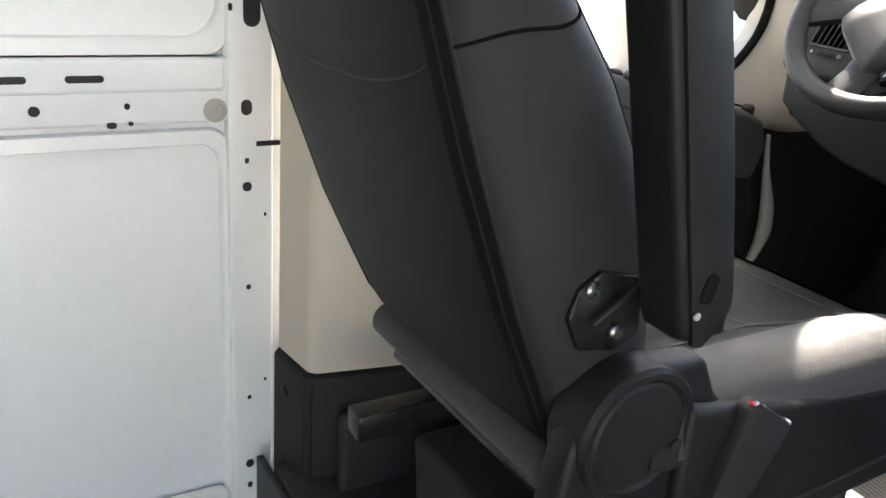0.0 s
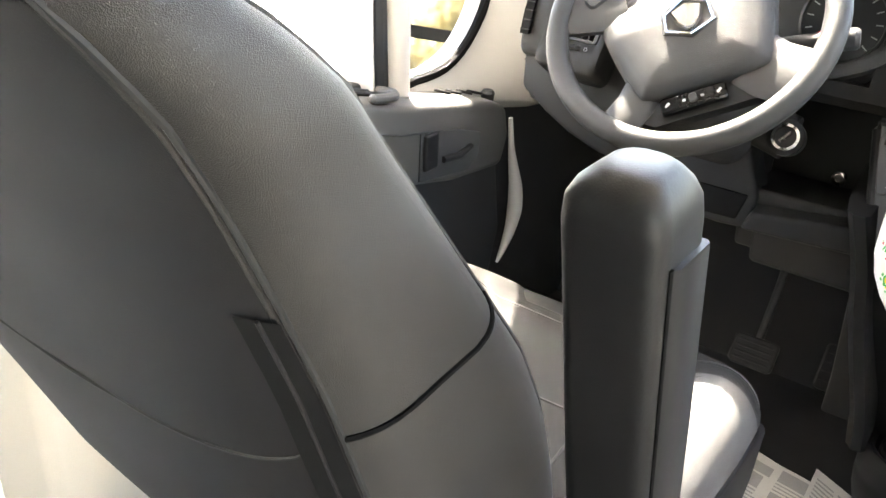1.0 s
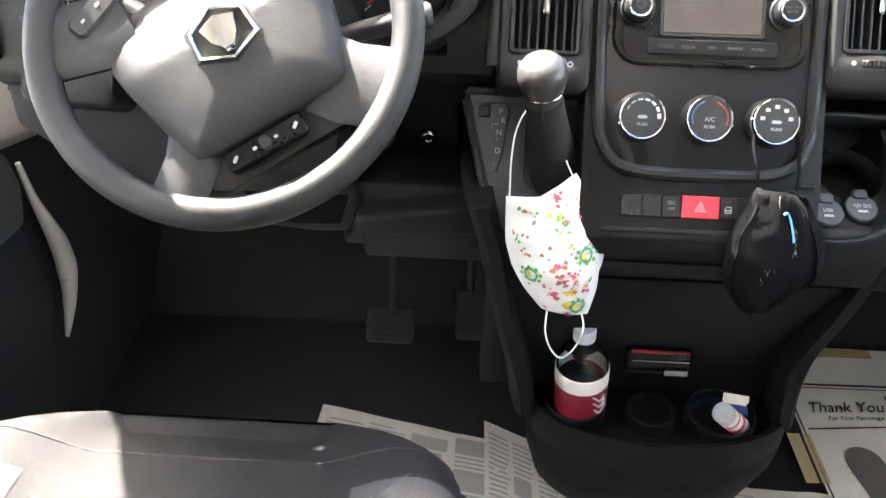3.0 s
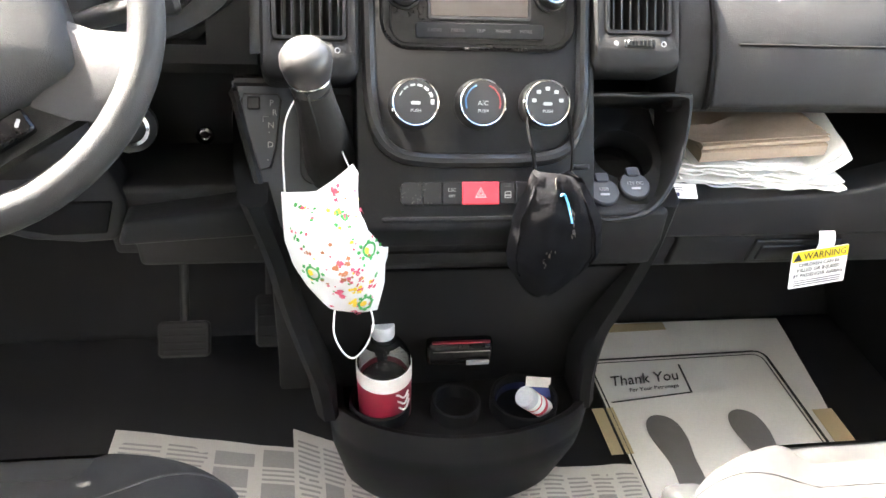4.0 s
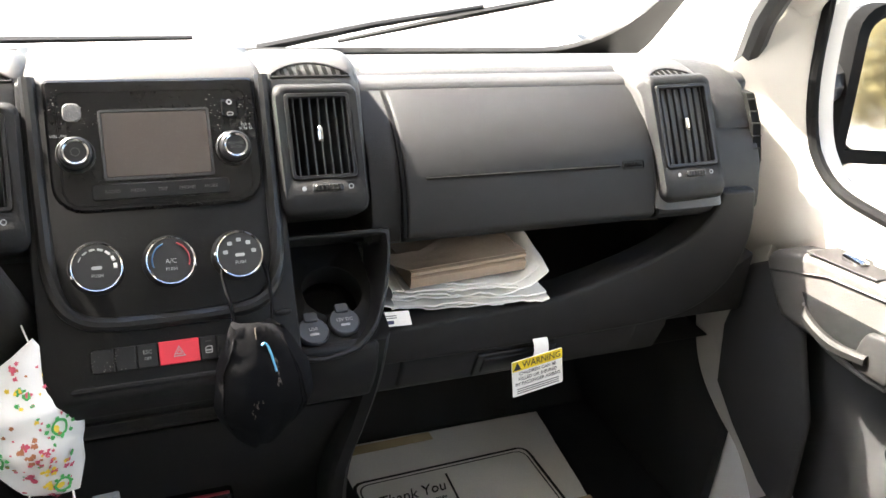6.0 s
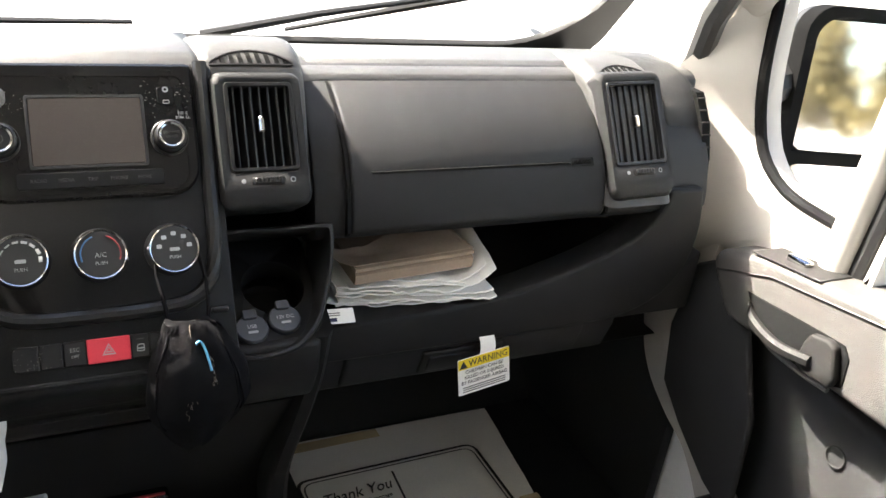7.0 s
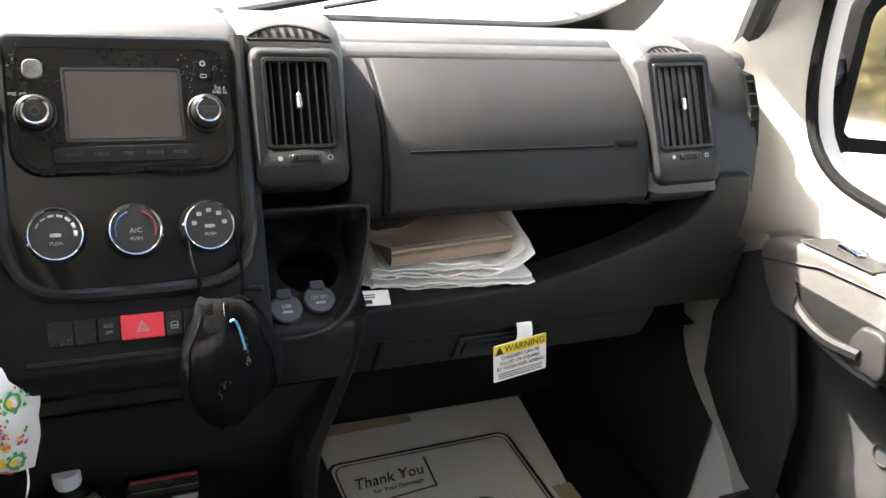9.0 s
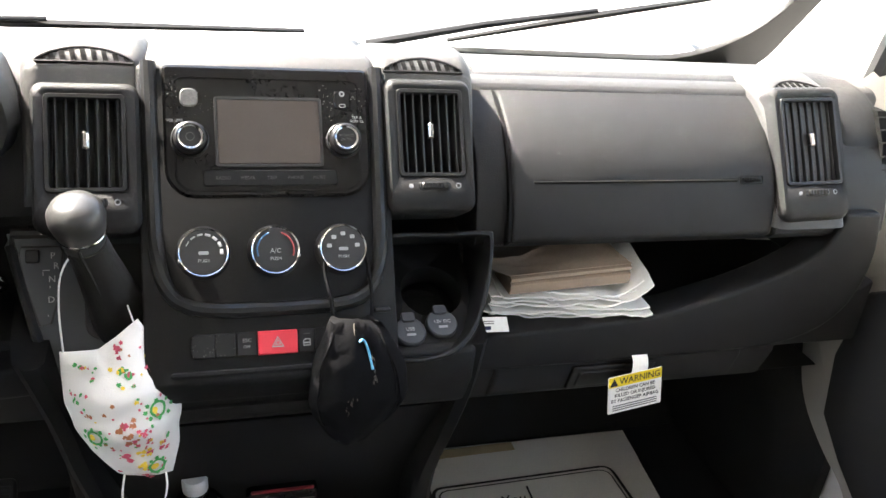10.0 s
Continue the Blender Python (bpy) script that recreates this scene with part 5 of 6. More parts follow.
    part("hinge_cover", prism([(0.14, 0.50), (0.20, 0.525), (0.262, 0.52), (0.285, 0.475), (0.34, 0.44), (0.36, 0.33), (0.14, 0.34), (0.10, 0.39), (0.11, 0.46)], "x", -0.285, -0.249, 0.010, 3), ARM, th)
    part("cover_hole", revolve([(0.007, 0), (0.007, 0.002), (0, 0.002)], 12, R @ pose(0.045, -0.020, 0.019)), BLACK, th)
    part("lift_lever", prism([(0.290, 0.350), (0.335, 0.365), (0.372, 0.430), (0.368, 0.440), (0.316, 0.474), (0.304, 0.468), (0.276, 0.38)], "x", -0.245, -0.224, 0.004), DASH_LOW, th, "black lift lever")
    part("lever_tip", tube([(-0.230, 0.306, 0.4745), (-0.230, 0.340, 0.4545), (-0.230, 0.374, 0.433)], 0.0022, 8), REDMARK, th, "red lever tip")
    # Two pale strips drawn as the glint along the lever's edge.
    for a, b in (((0.311, 0.4725), (0.326, 0.4640)), ((0.362, 0.4415), (0.372, 0.4355))):
        part("tip_glint", tube([(-0.2285, a[0], a[1] + 0.001), (-0.2285, b[0], b[1] + 0.001)], 0.0024, 8), CAP, th, "pale strip standing in for a glint")
    part("bellows", tube([(-0.25, 0.25 + 0.012 * i, 0.35 - 0.006 * i) for i in range(8)], [0.012 if i % 2 else 0.016 for i in range(8)], 10), RUBBER, th)

    def arm_y(z):
        return 0.1665 - 0.265 * (z - 0.715)

    def arm_loop(z, x0, x1, y0, y1, r=0.011):
        """One level of the leaning armrest: from x0 to x1, and y0 to y1 about its axis."""
        return [Vector((x, y + arm_y(z), z)) for x, y in rr_loop(x1 - x0, y1 - y0, r, 6, (x0 + x1) / 2, (y0 + y1) / 2)]
    arm = [arm_loop(z, -0.265 + k, -0.2115 - k, -0.0295 + k * 1.3, 0.028 - k * 0.5) for z, k in ((0.566, 0.006), (0.570, 0.001), (0.58, 0.0), (0.72, 0.0), (0.880, 0.0), (0.892, 0.0012), (0.900, 0.005), (0.905, 0.010), (0.907, 0.0135))]
    ar = part("armrest", loft(arm), ARM, th, "raised black armrest with rounded top", 50)
    side = [[Vector((x, y + arm_y(z), z)) for x, y in ((-0.216, -0.017 + k), (-0.2105, -0.017 + k), (-0.2085, -0.014 + k), (-0.2085, 0.027 - e), (-0.2105, 0.030 - e), (-0.216, 0.030 - e))]
            for z, k, e in ((0.564, 0.0, 0.036), (0.580, 0.0, 0.014), (0.596, 0.0, 0.002), (0.61, 0.0, 0.0), (0.72, 0.0, 0.0), (0.862, 0.0, 0.004), (0.865, 0.001, 0.005))]
    part("armrest_plate", loft(side), ARM, ar)
    part("plate_seam", tube([Vector((-0.2112, arm_y(z) - 0.0185, z)) for z in (0.568, 0.65, 0.75, 0.866)], 0.0014, 6), VOID, ar)
    hm = frame_m((-0.2086, 0.193, 0.616), (0, 1, 0), (1, 0, 0)) @ pose(0, 0, 0, 0, 0, -15)
    part("plate_hole", plate(0.015, 0.026, 0.007, 0.0012, hm, 0.0003), VOID, ar)
    part("plate_pin", revolve([(0.0035, 0), (0.0035, 0.002), (0, 0.003)], 12, frame_m((-0.2088, 0.184, 0.594), (0, 1, 0), (1, 0, 0))), LEGEND, ar)
    bp = [(0.112, 0.572), (0.120, 0.598), (0.142, 0.612), (0.19, 0.600), (0.195, 0.545), (0.168, 0.533), (0.128, 0.540)]
    br = part("bracket", prism(bp, "x", -0.292, -0.276, 0.003), STEEL, ar, "black zinc armrest bracket")
    for y, z in ((0.132, 0.597), (0.165, 0.553)):
        part("screw", revolve([(0.0075, 0), (0.0075, 0.003), (0.005, 0.005), (0.0028, 0.005), (0.0028, 0.002), (0, 0.002)], 16, frame_m((-0.276, y, z), (0, 1, 0), (1, 0, 0))), SCREW, br)
    part("rib", box((-0.003, -0.030, -0.004), (0.005, 0.030, 0.004), 0.003, 2, Matrix.Translation((-0.272, 0.158, 0.582)) @ Matrix.Rotation(radians(32), 4, "X")), STEEL, br)
    return th


seat(-0.505, 0.0, True)
seat(0.435, -0.042, False)
# ---- steering wheel, column, instruments ----
TILT = radians(40)
wn_ = Vector((0, -math.cos(TILT), math.sin(TILT)))
W = frame_m((-0.484, 0.840, 0.819), (1, 0, 0), wn_) @ pose(0, 0, 0, 0, 0, 33.5)
sw = thing("steering_wheel", (-0.484, 0.86, 0.80), "grey-black four-spoke steering wheel with a plain badge", "steering wheel")
R0 = 0.172
part("rim", tube([W @ Vector((R0 * math.cos(2 * math.pi * i / 72), R0 * math.sin(2 * math.pi * i / 72), 0)) for i in range(72)], 0.0155, 14, True), WHEEL, sw, "", 70)
half = [(0.0, 0.074), (0.055, 0.072), (0.093, 0.060), (0.110, 0.034), (0.108, 0.004), (0.096, -0.046), (0.084, -0.088), (0.068, -0.103), (0.0, -0.104)]
pad = half + [(-x, y) for x, y in half[-2:0:-1]]
pl_ = [p[:2] for p in smooth_path([(x, y, 0) for x, y in pad], 5, True)]
part("airbag_pad", loft([[W @ Vector((x * k, (y + 0.014) * k - 0.014, d - 0.34 * max(0.0, (y + 0.014) * k - 0.014 + 0.004) * (d > -0.03))) for x, y in pl_] for k, d in ((0.97, -0.060), (1.0, -0.020), (0.995, -0.002), (0.95, 0.010), (0.80, 0.018), (0.5, 0.022), (0.1, 0.023))]), WHEEL, sw, "", 60)
for sgn, wide in ((-1, 1.0), (1, 2.0)):
    part("spoke", loft([[W @ Vector((sgn * x, y + dy_, d)) for dy_, d in ((-0.032, -0.014), (0.034, -0.014), (0.038, 0.0), (0.026, 0.005), (-0.026, 0.005), (-0.036, 0.0))] for x, y in ((0.07, 0.046), (0.10, 0.057), (0.13, 0.066), (0.158, 0.074))]), WHEEL, sw, "", 60)
    part("lower_spoke", loft([[W @ Vector((sgn * (x + a * 0.72), y + a * 0.69, d)) for a, d in ((-0.022 * wide, -0.016), (0.022, -0.016), (0.026, 0.0), (0.018, 0.005), (-0.018 * wide, 0.005), (-0.026 * wide, 0.0))] for x, y in ((0.066, -0.070), (0.085, -0.095), (0.104, -0.110), (0.122, -0.121))]), WHEEL, sw, "", 60)
    bk_ = part("switch_bank", plate(0.070, 0.024, 0.008, 0.008, W @ pose(sgn * 0.088, 0.079, 0.0, 0, 0, -sgn * 21), 0.003), SATIN, sw)
    for k in (-1, 0, 1):
        part("button_mark", plate(0.005, 0.003, 0.001, 0.0006, W @ pose(sgn * 0.088, 0.079, 0.0, 0, 0, -sgn * 21) @ pose(k * 0.02, 0, 0.0082), 0.0002), LEGEND, bk_)
part("lower_bridge", loft([[W @ Vector((x * k, y, d)) for x, y in ((-0.088, -0.098), (0.088, -0.098), (0.098, -0.116), (0.070, -0.134), (-0.070, -0.134), (-0.098, -0.116))] for k, d in ((1.0, -0.018), (1.0, -0.004), (0.98, -0.001))]), STACK, sw)
bank = part("control_bank", plate(0.080, 0.021, 0.004, 0.010, W @ pose(-0.017, -0.115, -0.001), 0.002), GLOSS, sw)
for k, x in enumerate((-0.048, -0.028, -0.006, 0.014)):
    part("button_mark", plate(0.007 if k in (0, 3) else 0.004, 0.003, 0.001, 0.0008, W @ pose(x, -0.115, 0.009, 0, 0, 40 if k in (0, 3) else 0), 0.0002), LEGEND, bank)
part("rocker", plate(0.010, 0.012, 0.004, 0.003, W @ pose(-0.017, -0.115, 0.009), 0.001), SATIN, bank)
badge = [(0.030 * math.cos(a) * (1.10 if i % 2 else 1.0), 0.026 * math.sin(a)) for i, a in enumerate(2 * math.pi * k / 6 + 0.52 for k in range(6))]
BY = -0.012
bd = part("badge_plate", loft([[W @ Vector((x * k, y * k + BY, d)) for x, y in badge] for k, d in ((1.25, 0.015), (1.25, 0.021), (1.12, 0.0235))]), SATIN, sw)
part("badge_ring", tube([W @ Vector((x, y + BY, 0.0245)) for x, y in badge], 0.0024, 6, True), CHROME, bd, "chrome badge outline")
part("badge_shape", loft([[W @ Vector((x * k * 1.55, y * k * 1.45 + BY, d)) for x, y in ((-0.014, 0.008), (0, 0.014), (0.014, 0.008), (0.010, -0.006), (0.003, -0.014), (-0.003, -0.014), (-0.010, -0.006))] for k, d in ((1.0, 0.022), (0.8, 0.029), (0.3, 0.030))]), CHROME, bd, "plain chrome shape")
part("airbag_mark", rim(rr_loop(0.014, 0.036, 0.001), rr_loop(0.012, 0.034, 0.001), 0, 0.001, W @ pose(-0.076, -0.030, 0.0125, 0, -8, 0), 0.0003), SATIN, sw)
# column shroud and stalks
col = thing("steering_column", (-0.484, 1.0, 0.66), "black plastic steering column shroud with stalks and ignition lock", "steering column")
C = frame_m((-0.484, 0.840, 0.819), (1, 0, 0), wn_)
part("shroud", loft([[C @ Vector((x * k, y * k - 0.015, d)) for x, y in rr_loop(0.15, 0.15, 0.04)] for k, d in ((0.80, -0.045), (0.95, -0.06), (1.0, -0.11), (1.0, -0.22), (0.9, -0.26))]), DASH_LOW, col)
lock = part("ignition_lock", revolve([(0.026, -0.03), (0.026, 0.0), (0.021, 0.006), (0.018, 0.008), (0.0, 0.008)], 32, frame_m((-0.366, 0.985, 0.652), (1, 0, 0), (0.10, -0.92, 0.35))), SATIN, col)
part("lock_ring", revolve([(0.019, 0.006), (0.019, 0.010), (0.015, 0.011), (0.014, 0.007)], 32, frame_m((-0.366, 0.985, 0.652), (1, 0, 0), (0.10, -0.92, 0.35))), CHROME, lock, "chrome ring")
part("key_slot", box((-0.003, -0.010, 0.0), (0.003, 0.010, 0.012), 0.001, 1, frame_m((-0.366, 0.985, 0.652), (1, 0, 0), (0.10, -0.92, 0.35)) @ pose(0, 0, 0.004, 0, 0, -35)), CHROME, lock)
part("lock_boss", tube([(-0.44, 1.02, 0.66), (-0.366, 1.015, 0.642)], 0.034, 12), DASH_LOW, col)
part("stalk", tube([C @ Vector((0.07, 0.012, -0.07)), C @ Vector((0.12, 0.030, -0.068)), C @ Vector((0.150, 0.038, -0.065)), C @ Vector((0.154, 0.039, -0.0645)), C @ Vector((0.185, 0.046, -0.062)), C @ Vector((0.189, 0.047, -0.062))], [0.011, 0.012, 0.013, 0.0165, 0.0165, 0.013], 14, False, 0.85), WHEEL, col, "grey wiper stalk")
part("stalk", tube([C @ Vector((-0.07, 0.02, -0.07)), C @ Vector((-0.13, 0.05, -0.065)), C @ Vector((-0.20, 0.08, -0.055))], [0.012, 0.013, 0.016], 12, False, 0.8), WHEEL, col, "grey indicator stalk")
# instrument binnacle
bn = thing("instrument_cluster", (-0.49, 1.06, 0.80), "instrument cluster with round gauges under a dark hood", "instruments")
hood = []
NH = 48


def hood_loop(k, y_top, y_low, grow):
    out = []
    for i in range(NH):
        a = 2 * math.pi * i / NH
        c, sn = math.cos(a), math.sin(a)
        t_ = (sn + 1) / 2
        out.append((-0.487 + (0.222 * k + grow) * math.copysign(abs(c) ** 0.62, c) * (1 - 0.28 * max(0.0, -sn) ** 1.2), y_low + (y_top - y_low) * t_ ** 2.2, 0.812 + (0.080 * k + grow) * math.copysign(abs(sn) ** 0.75, sn)))
    return out


for k, yt, yl, g in ((0.92, 1.08, 1.06, -0.006), (0.96, 1.02, 1.045, -0.002), (1.0, 0.962, 1.030, 0.0), (1.0, 0.955, 1.024, 0.006), (1.02, 0.962, 1.020, 0.014), (1.04, 1.00, 1.03, 0.018), (1.02, 1.10, 1.08, 0.016), (0.96, 1.25, 1.20, 0.0), (0.85, 1.36, 1.30, -0.02)):
    hood.append(hood_loop(k, yt, yl, g))
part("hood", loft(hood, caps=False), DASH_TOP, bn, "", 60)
face = frame_m((-0.487, 1.052, 0.806), (1, 0, 0), (0, -0.97, 0.24))
part("gauge_face", plate(0.43, 0.165, 0.05, 0.004, face), BLACK, bn)
for x, r in ((-0.140, 0.058), (0.145, 0.058)):
    g = part("gauge", revolve([(r, 0.0), (r, 0.006), (r - 0.004, 0.008), (r - 0.006, 0.004), (0, 0.004)], 40, face @ pose(x, 0, 0.003)), SATIN, bn)
    for i in range(13):
        a = radians(220 - 260 * i / 12)
        part("tick", box((-0.0045, -0.0008, 0), (0.0045, 0.0008, 0.001), 0, 1, face @ pose(x + (r - 0.013) * math.cos(a), (r - 0.013) * math.sin(a), 0.0075, 0, 0, math.degrees(a))), LEGEND, g)
    part("needle", box((0, -0.001, 0), (r - 0.016, 0.001, 0.0015), 0, 1, face @ pose(x, 0, 0.010, 0, 0, 215)), REDMARK, g)
part("display", plate(0.085, 0.07, 0.006, 0.003, face @ pose(0, 0.0, 0.004)), SCREEN, bn)

# ---- gear lever ----
gl = thing("gear_lever", (-0.16, 0.95, 0.65), "automatic gear lever with a grey knob and leather boot", "gear lever")
knob = smooth_path([(-0.150, 0.985, 0.580), (-0.156, 0.962, 0.630), (-0.167, 0.938, 0.685), (-0.177, 0.914, 0.732)], 4)
part("boot", tube(knob, [0.036, 0.0345, 0.032, 0.031, 0.030, 0.0285, 0.027, 0.0255, 0.024, 0.0225, 0.0215, 0.021, 0.0205], 16, False, 0.9), LEATHER, gl, "black stitched leather boot", 60)
part("boot_seam", tube([p + Vector((-0.004, -0.027 + 0.0006 * i, 0.0)) for i, p in enumerate(knob)], 0.0016, 6), BLACK, gl)
ks = [(0.0, -0.042), (0.0165, -0.042), (0.019, -0.032), (0.0205, -0.020), (0.0238, -0.008), (0.0258, 0.002), (0.0250, 0.011), (0.020, 0.0185), (0.011, 0.0225), (0.0, 0.0232)]
part("knob", revolve(ks, 32, frame_m((-0.181, 0.908, 0.758), (1, 0, 0), (-0.12, -0.30, 0.95))), KNOB, gl, "satin grey-black knob", 60)
part("knob_ring", revolve([(0.0215, -0.018), (0.0225, -0.016), (0.0215, -0.014)], 32, frame_m((-0.181, 0.908, 0.758), (1, 0, 0), (-0.12, -0.30, 0.95))), CHROME, gl)

# ---- loose things ----


def sheet(name, corners, n, lift, material, label, category, seed=0, amp=0.004, parent=None):
    """A thin sheet of paper between four corners, a little wavy."""
    a, b, c, d = [Vector(p) for p in corners]
    bm = bmesh.new()
    grid = []
    for i in range(n + 1):
        row = []
        for j in range(n + 1):
            u, v = i / n, j / n
            p = (a * (1 - u) + b * u) * (1 - v) + (d * (1 - u) + c * u) * v
            p = p + Vector((0, 0, lift + amp * abs(noise.noise(Vector((u * 4 + seed, v * 4, seed))))))
            row.append(bm.verts.new(p))
        grid.append(row)
    for i in range(n):
        for j in range(n):
            bm.faces.new((grid[i][j], grid[i + 1][j], grid[i + 1][j + 1], grid[i][j + 1]))
    bmesh.ops.recalc_face_normals(bm, faces=bm.faces)
    top = bmesh.ops.extrude_face_region(bm, geom=bm.faces[:])
    bmesh.ops.translate(bm, vec=(0, 0, 0.0006), verts=[v for v in top["geom"] if isinstance(v, bmesh.types.BMVert)])
    if parent is not None:
        return part(name, bm, material, parent, "", 60)
    return solid(name, bm, material, label, category, smooth=60)


# paper floor mat on the passenger side
MAT = frame_m((0.560, 1.155, 0.0), (1, 0.02, 0), (0, 0, 1))


def mat_z(y):
    return 0.004


def mp(x, y, h=0.0):
    p = MAT @ Vector((x, y, 0))
    return Vector((p.x, p.y, mat_z(y) + h))


pm = thing("paper_mat", (0.545, 1.10, 0.0), "white paper floor mat printed with a frame and two soles", "floor mat")
rows = [[mp(-0.215 + (0.463 + 0.136 * (j / 24 - 1) * 0.625) * i / 16, -0.36 + 0.61 * j / 24 + 0.012 * (1 - i / 16) * j / 24, 0.0025 * noise.noise(Vector((i * 0.4, j * 0.4, 3)))) for i in range(17)] for j in range(25)]
bm = loft(rows, caps=False, closed=False)
top = bmesh.ops.extrude_face_region(bm, geom=bm.faces[:])
bmesh.ops.translate(bm, vec=(0, 0, 0.0008), verts=[v for v in top["geom"] if isinstance(v, bmesh.types.BMVert)])
part("sheet", bm, PAPER, pm, "", 60)
for k, wd in ((0.0, 0.0035), (0.009, 0.0016)):
    loop = rr_loop(0.376 - 2 * k, 0.50 - 2 * k, 0.02, 6, -0.027, -0.102)
    pts = resample([(x, y, 0) for x, y in loop], 160)
    part("frame_line", tube([mp(x, y, 0.0035) for x, y, _ in pts], wd, 4, True, 0.25), INK, pm)
tm = MAT @ pose(-0.112, 0.088, 0.0085)
text("lettering", "Thank You", 0.037, tm @ pose(-0.004, 0, 0) @ pose(0, 0, 0, 0, 0, 3), INK, pm, 0.0004, shear=0.38, squeeze=0.85)
text("lettering", "For Your Patronage", 0.0125, MAT @ pose(-0.105, 0.062, 0.0085, 0, 0, 3), INK, pm, 0.0004, shear=0.3)
part("ruled_line", tube([mp(-0.198, 0.032, 0.004), mp(-0.036, 0.045, 0.004)], 0.0022, 4, False, 0.3), INK, pm)
part("ruled_line", tube([mp(-0.036, 0.045, 0.004), mp(-0.030, 0.122, 0.004)], 0.0022, 4, False, 0.3), INK, pm)
for x in (-0.125, 0.033):
    sole = [p[:2] for p in smooth_path([(-0.032, 0.02, 0), (-0.024, 0.055, 0), (0.0, 0.066, 0), (0.026, 0.05, 0), (0.034, 0.01, 0), (0.028, -0.04, 0), (0.026, -0.11, 0), (0.012, -0.16, 0), (-0.014, -0.16, 0), (-0.024, -0.11, 0), (-0.020, -0.05, 0)], 4, True)]
    part("printed_sole", loft([[mp(x + u, -0.072 + v, h) for u, v in sole] for h in (0.0030, 0.0036)]), GREYINK, pm, "grey printed sole")
for x0, y0, x1, y1 in ((-0.20, 0.228, -0.012, 0.252), (0.175, -0.11, 0.215, -0.02), (-0.24, -0.09, -0.20, 0.02)):
    part("tape_strip", loft([[mp(x, y, h) for x, y in ((x0, y0), (x1, y0), (x1, y1), (x0, y1))] for h in (0.0030, 0.0038)]), TAPE, pm, "yellowed masking tape")


def newspaper(corners, seed, label):
    th = thing("newspaper", corners[0], label, "newspaper", "newspapers on the floor")
    a, b, c, d = [Vector(p) for p in corners]
    sheet("sheet", corners, 14, 0.002, NEWS, "", "", seed, 0.006, th)
    rnd = random.Random(seed)

    def at(u, v):
        return (a * (1 - u) + b * u) * (1 - v) + (d * (1 - u) + c * u) * v + Vector((0, 0, 0.0032 + 0.006 * abs(noise.noise(Vector((u * 4 + seed, v * 4, seed))))))
    verts, faces = [], []
    for col in range(6):
        u0, u1 = 0.03 + col * 0.162, 0.03 + col * 0.162 + 0.142
        v = 0.04
        while v < 0.96:
            if rnd.random() < 0.06:
                hgt = rnd.uniform(0.04, 0.09)
            else:
                hgt = 0.008
            step = 3
            for k in range(step):
                ua, ub = u0 + (u1 - u0) * k / step, u0 + (u1 - u0) * (k + 1) / step - (0.0 if k < step - 1 else rnd.uniform(0, 0.03))
                n = len(verts)
                verts += [at(ua, v), at(ub, v), at(ub, min(0.98, v + hgt)), at(ua, min(0.98, v + hgt))]
                faces.append((n, n + 1, n + 2, n + 3))
            v += hgt + 0.010
    me = bpy.data.meshes.new("newsprint")
    me.from_pydata(verts, [], faces)
    me.materials.append(NEWSINK)
    ob = new("newsprint", me)
    ob.parent = th
    ob.matrix_parent_inverse = th.matrix_world.inverted()
    ob["kind"] = "stuff"
    return th


newspaper([(-0.54, 0.62, 0), (-0.02, 0.60, 0), (-0.03, 1.08, 0), (-0.50, 1.185, 0)], 3, "spread newspaper on the driver's floor")
newspaper([(-0.20, 0.55, 0.006), (0.06, 0.52, 0.006), (0.04, 1.03, 0.006), (-0.21, 1.16, 0.006)], 7, "newspaper sheet under the console tray")
newspaper([(0.06, 0.55, 0.012), (0.36, 0.56, 0.012), (0.35, 1.03, 0.012), (0.10, 1.04, 0.012)], 11, "folded newspaper beside the console")

# bottle in the tray
bt = thing("drink_bottle", (-0.092, 0.955, 0.15), "clear plastic drink bottle with a red label and white cap", "bottle")
B = pose(-0.070, 1.016, 0.116, 3, -3.5, 0) @ Matrix.Diagonal((1.06, 1.06, 1.0, 1.0))
part("body", revolve([(0.0, 0.0), (0.026, 0.0), (0.034, 0.006), (0.0355, 0.02), (0.034, 0.05), (0.0345, 0.11), (0.0355, 0.173), (0.033, 0.188), (0.024, 0.204), (0.0155, 0.214), (0.0130, 0.222), (0.0130, 0.228), (0.0120, 0.228), (0.0120, 0.222), (0.0140, 0.214), (0.022, 0.203), (0.031, 0.187), (0.0335, 0.172), (0.0325, 0.11), (0.032, 0.05), (0.0335, 0.02), (0.032, 0.008), (0.0, 0.003)], 40, B), PET, bt, "clear plastic", 60)
# Bottle is empty; this dark solid is added for its unlit inside.
part("drink", revolve([(0.0, 0.004), (0.031, 0.008), (0.0325, 0.02), (0.0315, 0.05), (0.032, 0.12), (0.032, 0.138), (0.0, 0.138)], 32, B), DARK_FILL, bt, "dark fill added inside the empty bottle", 60)
part("label", revolve([(0.0347, 0.070), (0.0356, 0.071), (0.0362, 0.146), (0.0352, 0.147)], 40, B, False), COLA, bt, "dark red label")
part("label_band", revolve([(0.0356, 0.145), (0.0366, 0.146), (0.0366, 0.171), (0.0356, 0.172)], 40, B, False), PAPER, bt, "white band")
part("cap", revolve([(0.0145, 0.222), (0.0150, 0.224), (0.0150, 0.240), (0.0138, 0.243), (0.0, 0.243)], 32, B), CAP, bt, "white screw cap")
part("neck_ring", revolve([(0.013, 0.214), (0.0165, 0.215), (0.0165, 0.2175), (0.013, 0.2185)], 32, B), PET, bt)
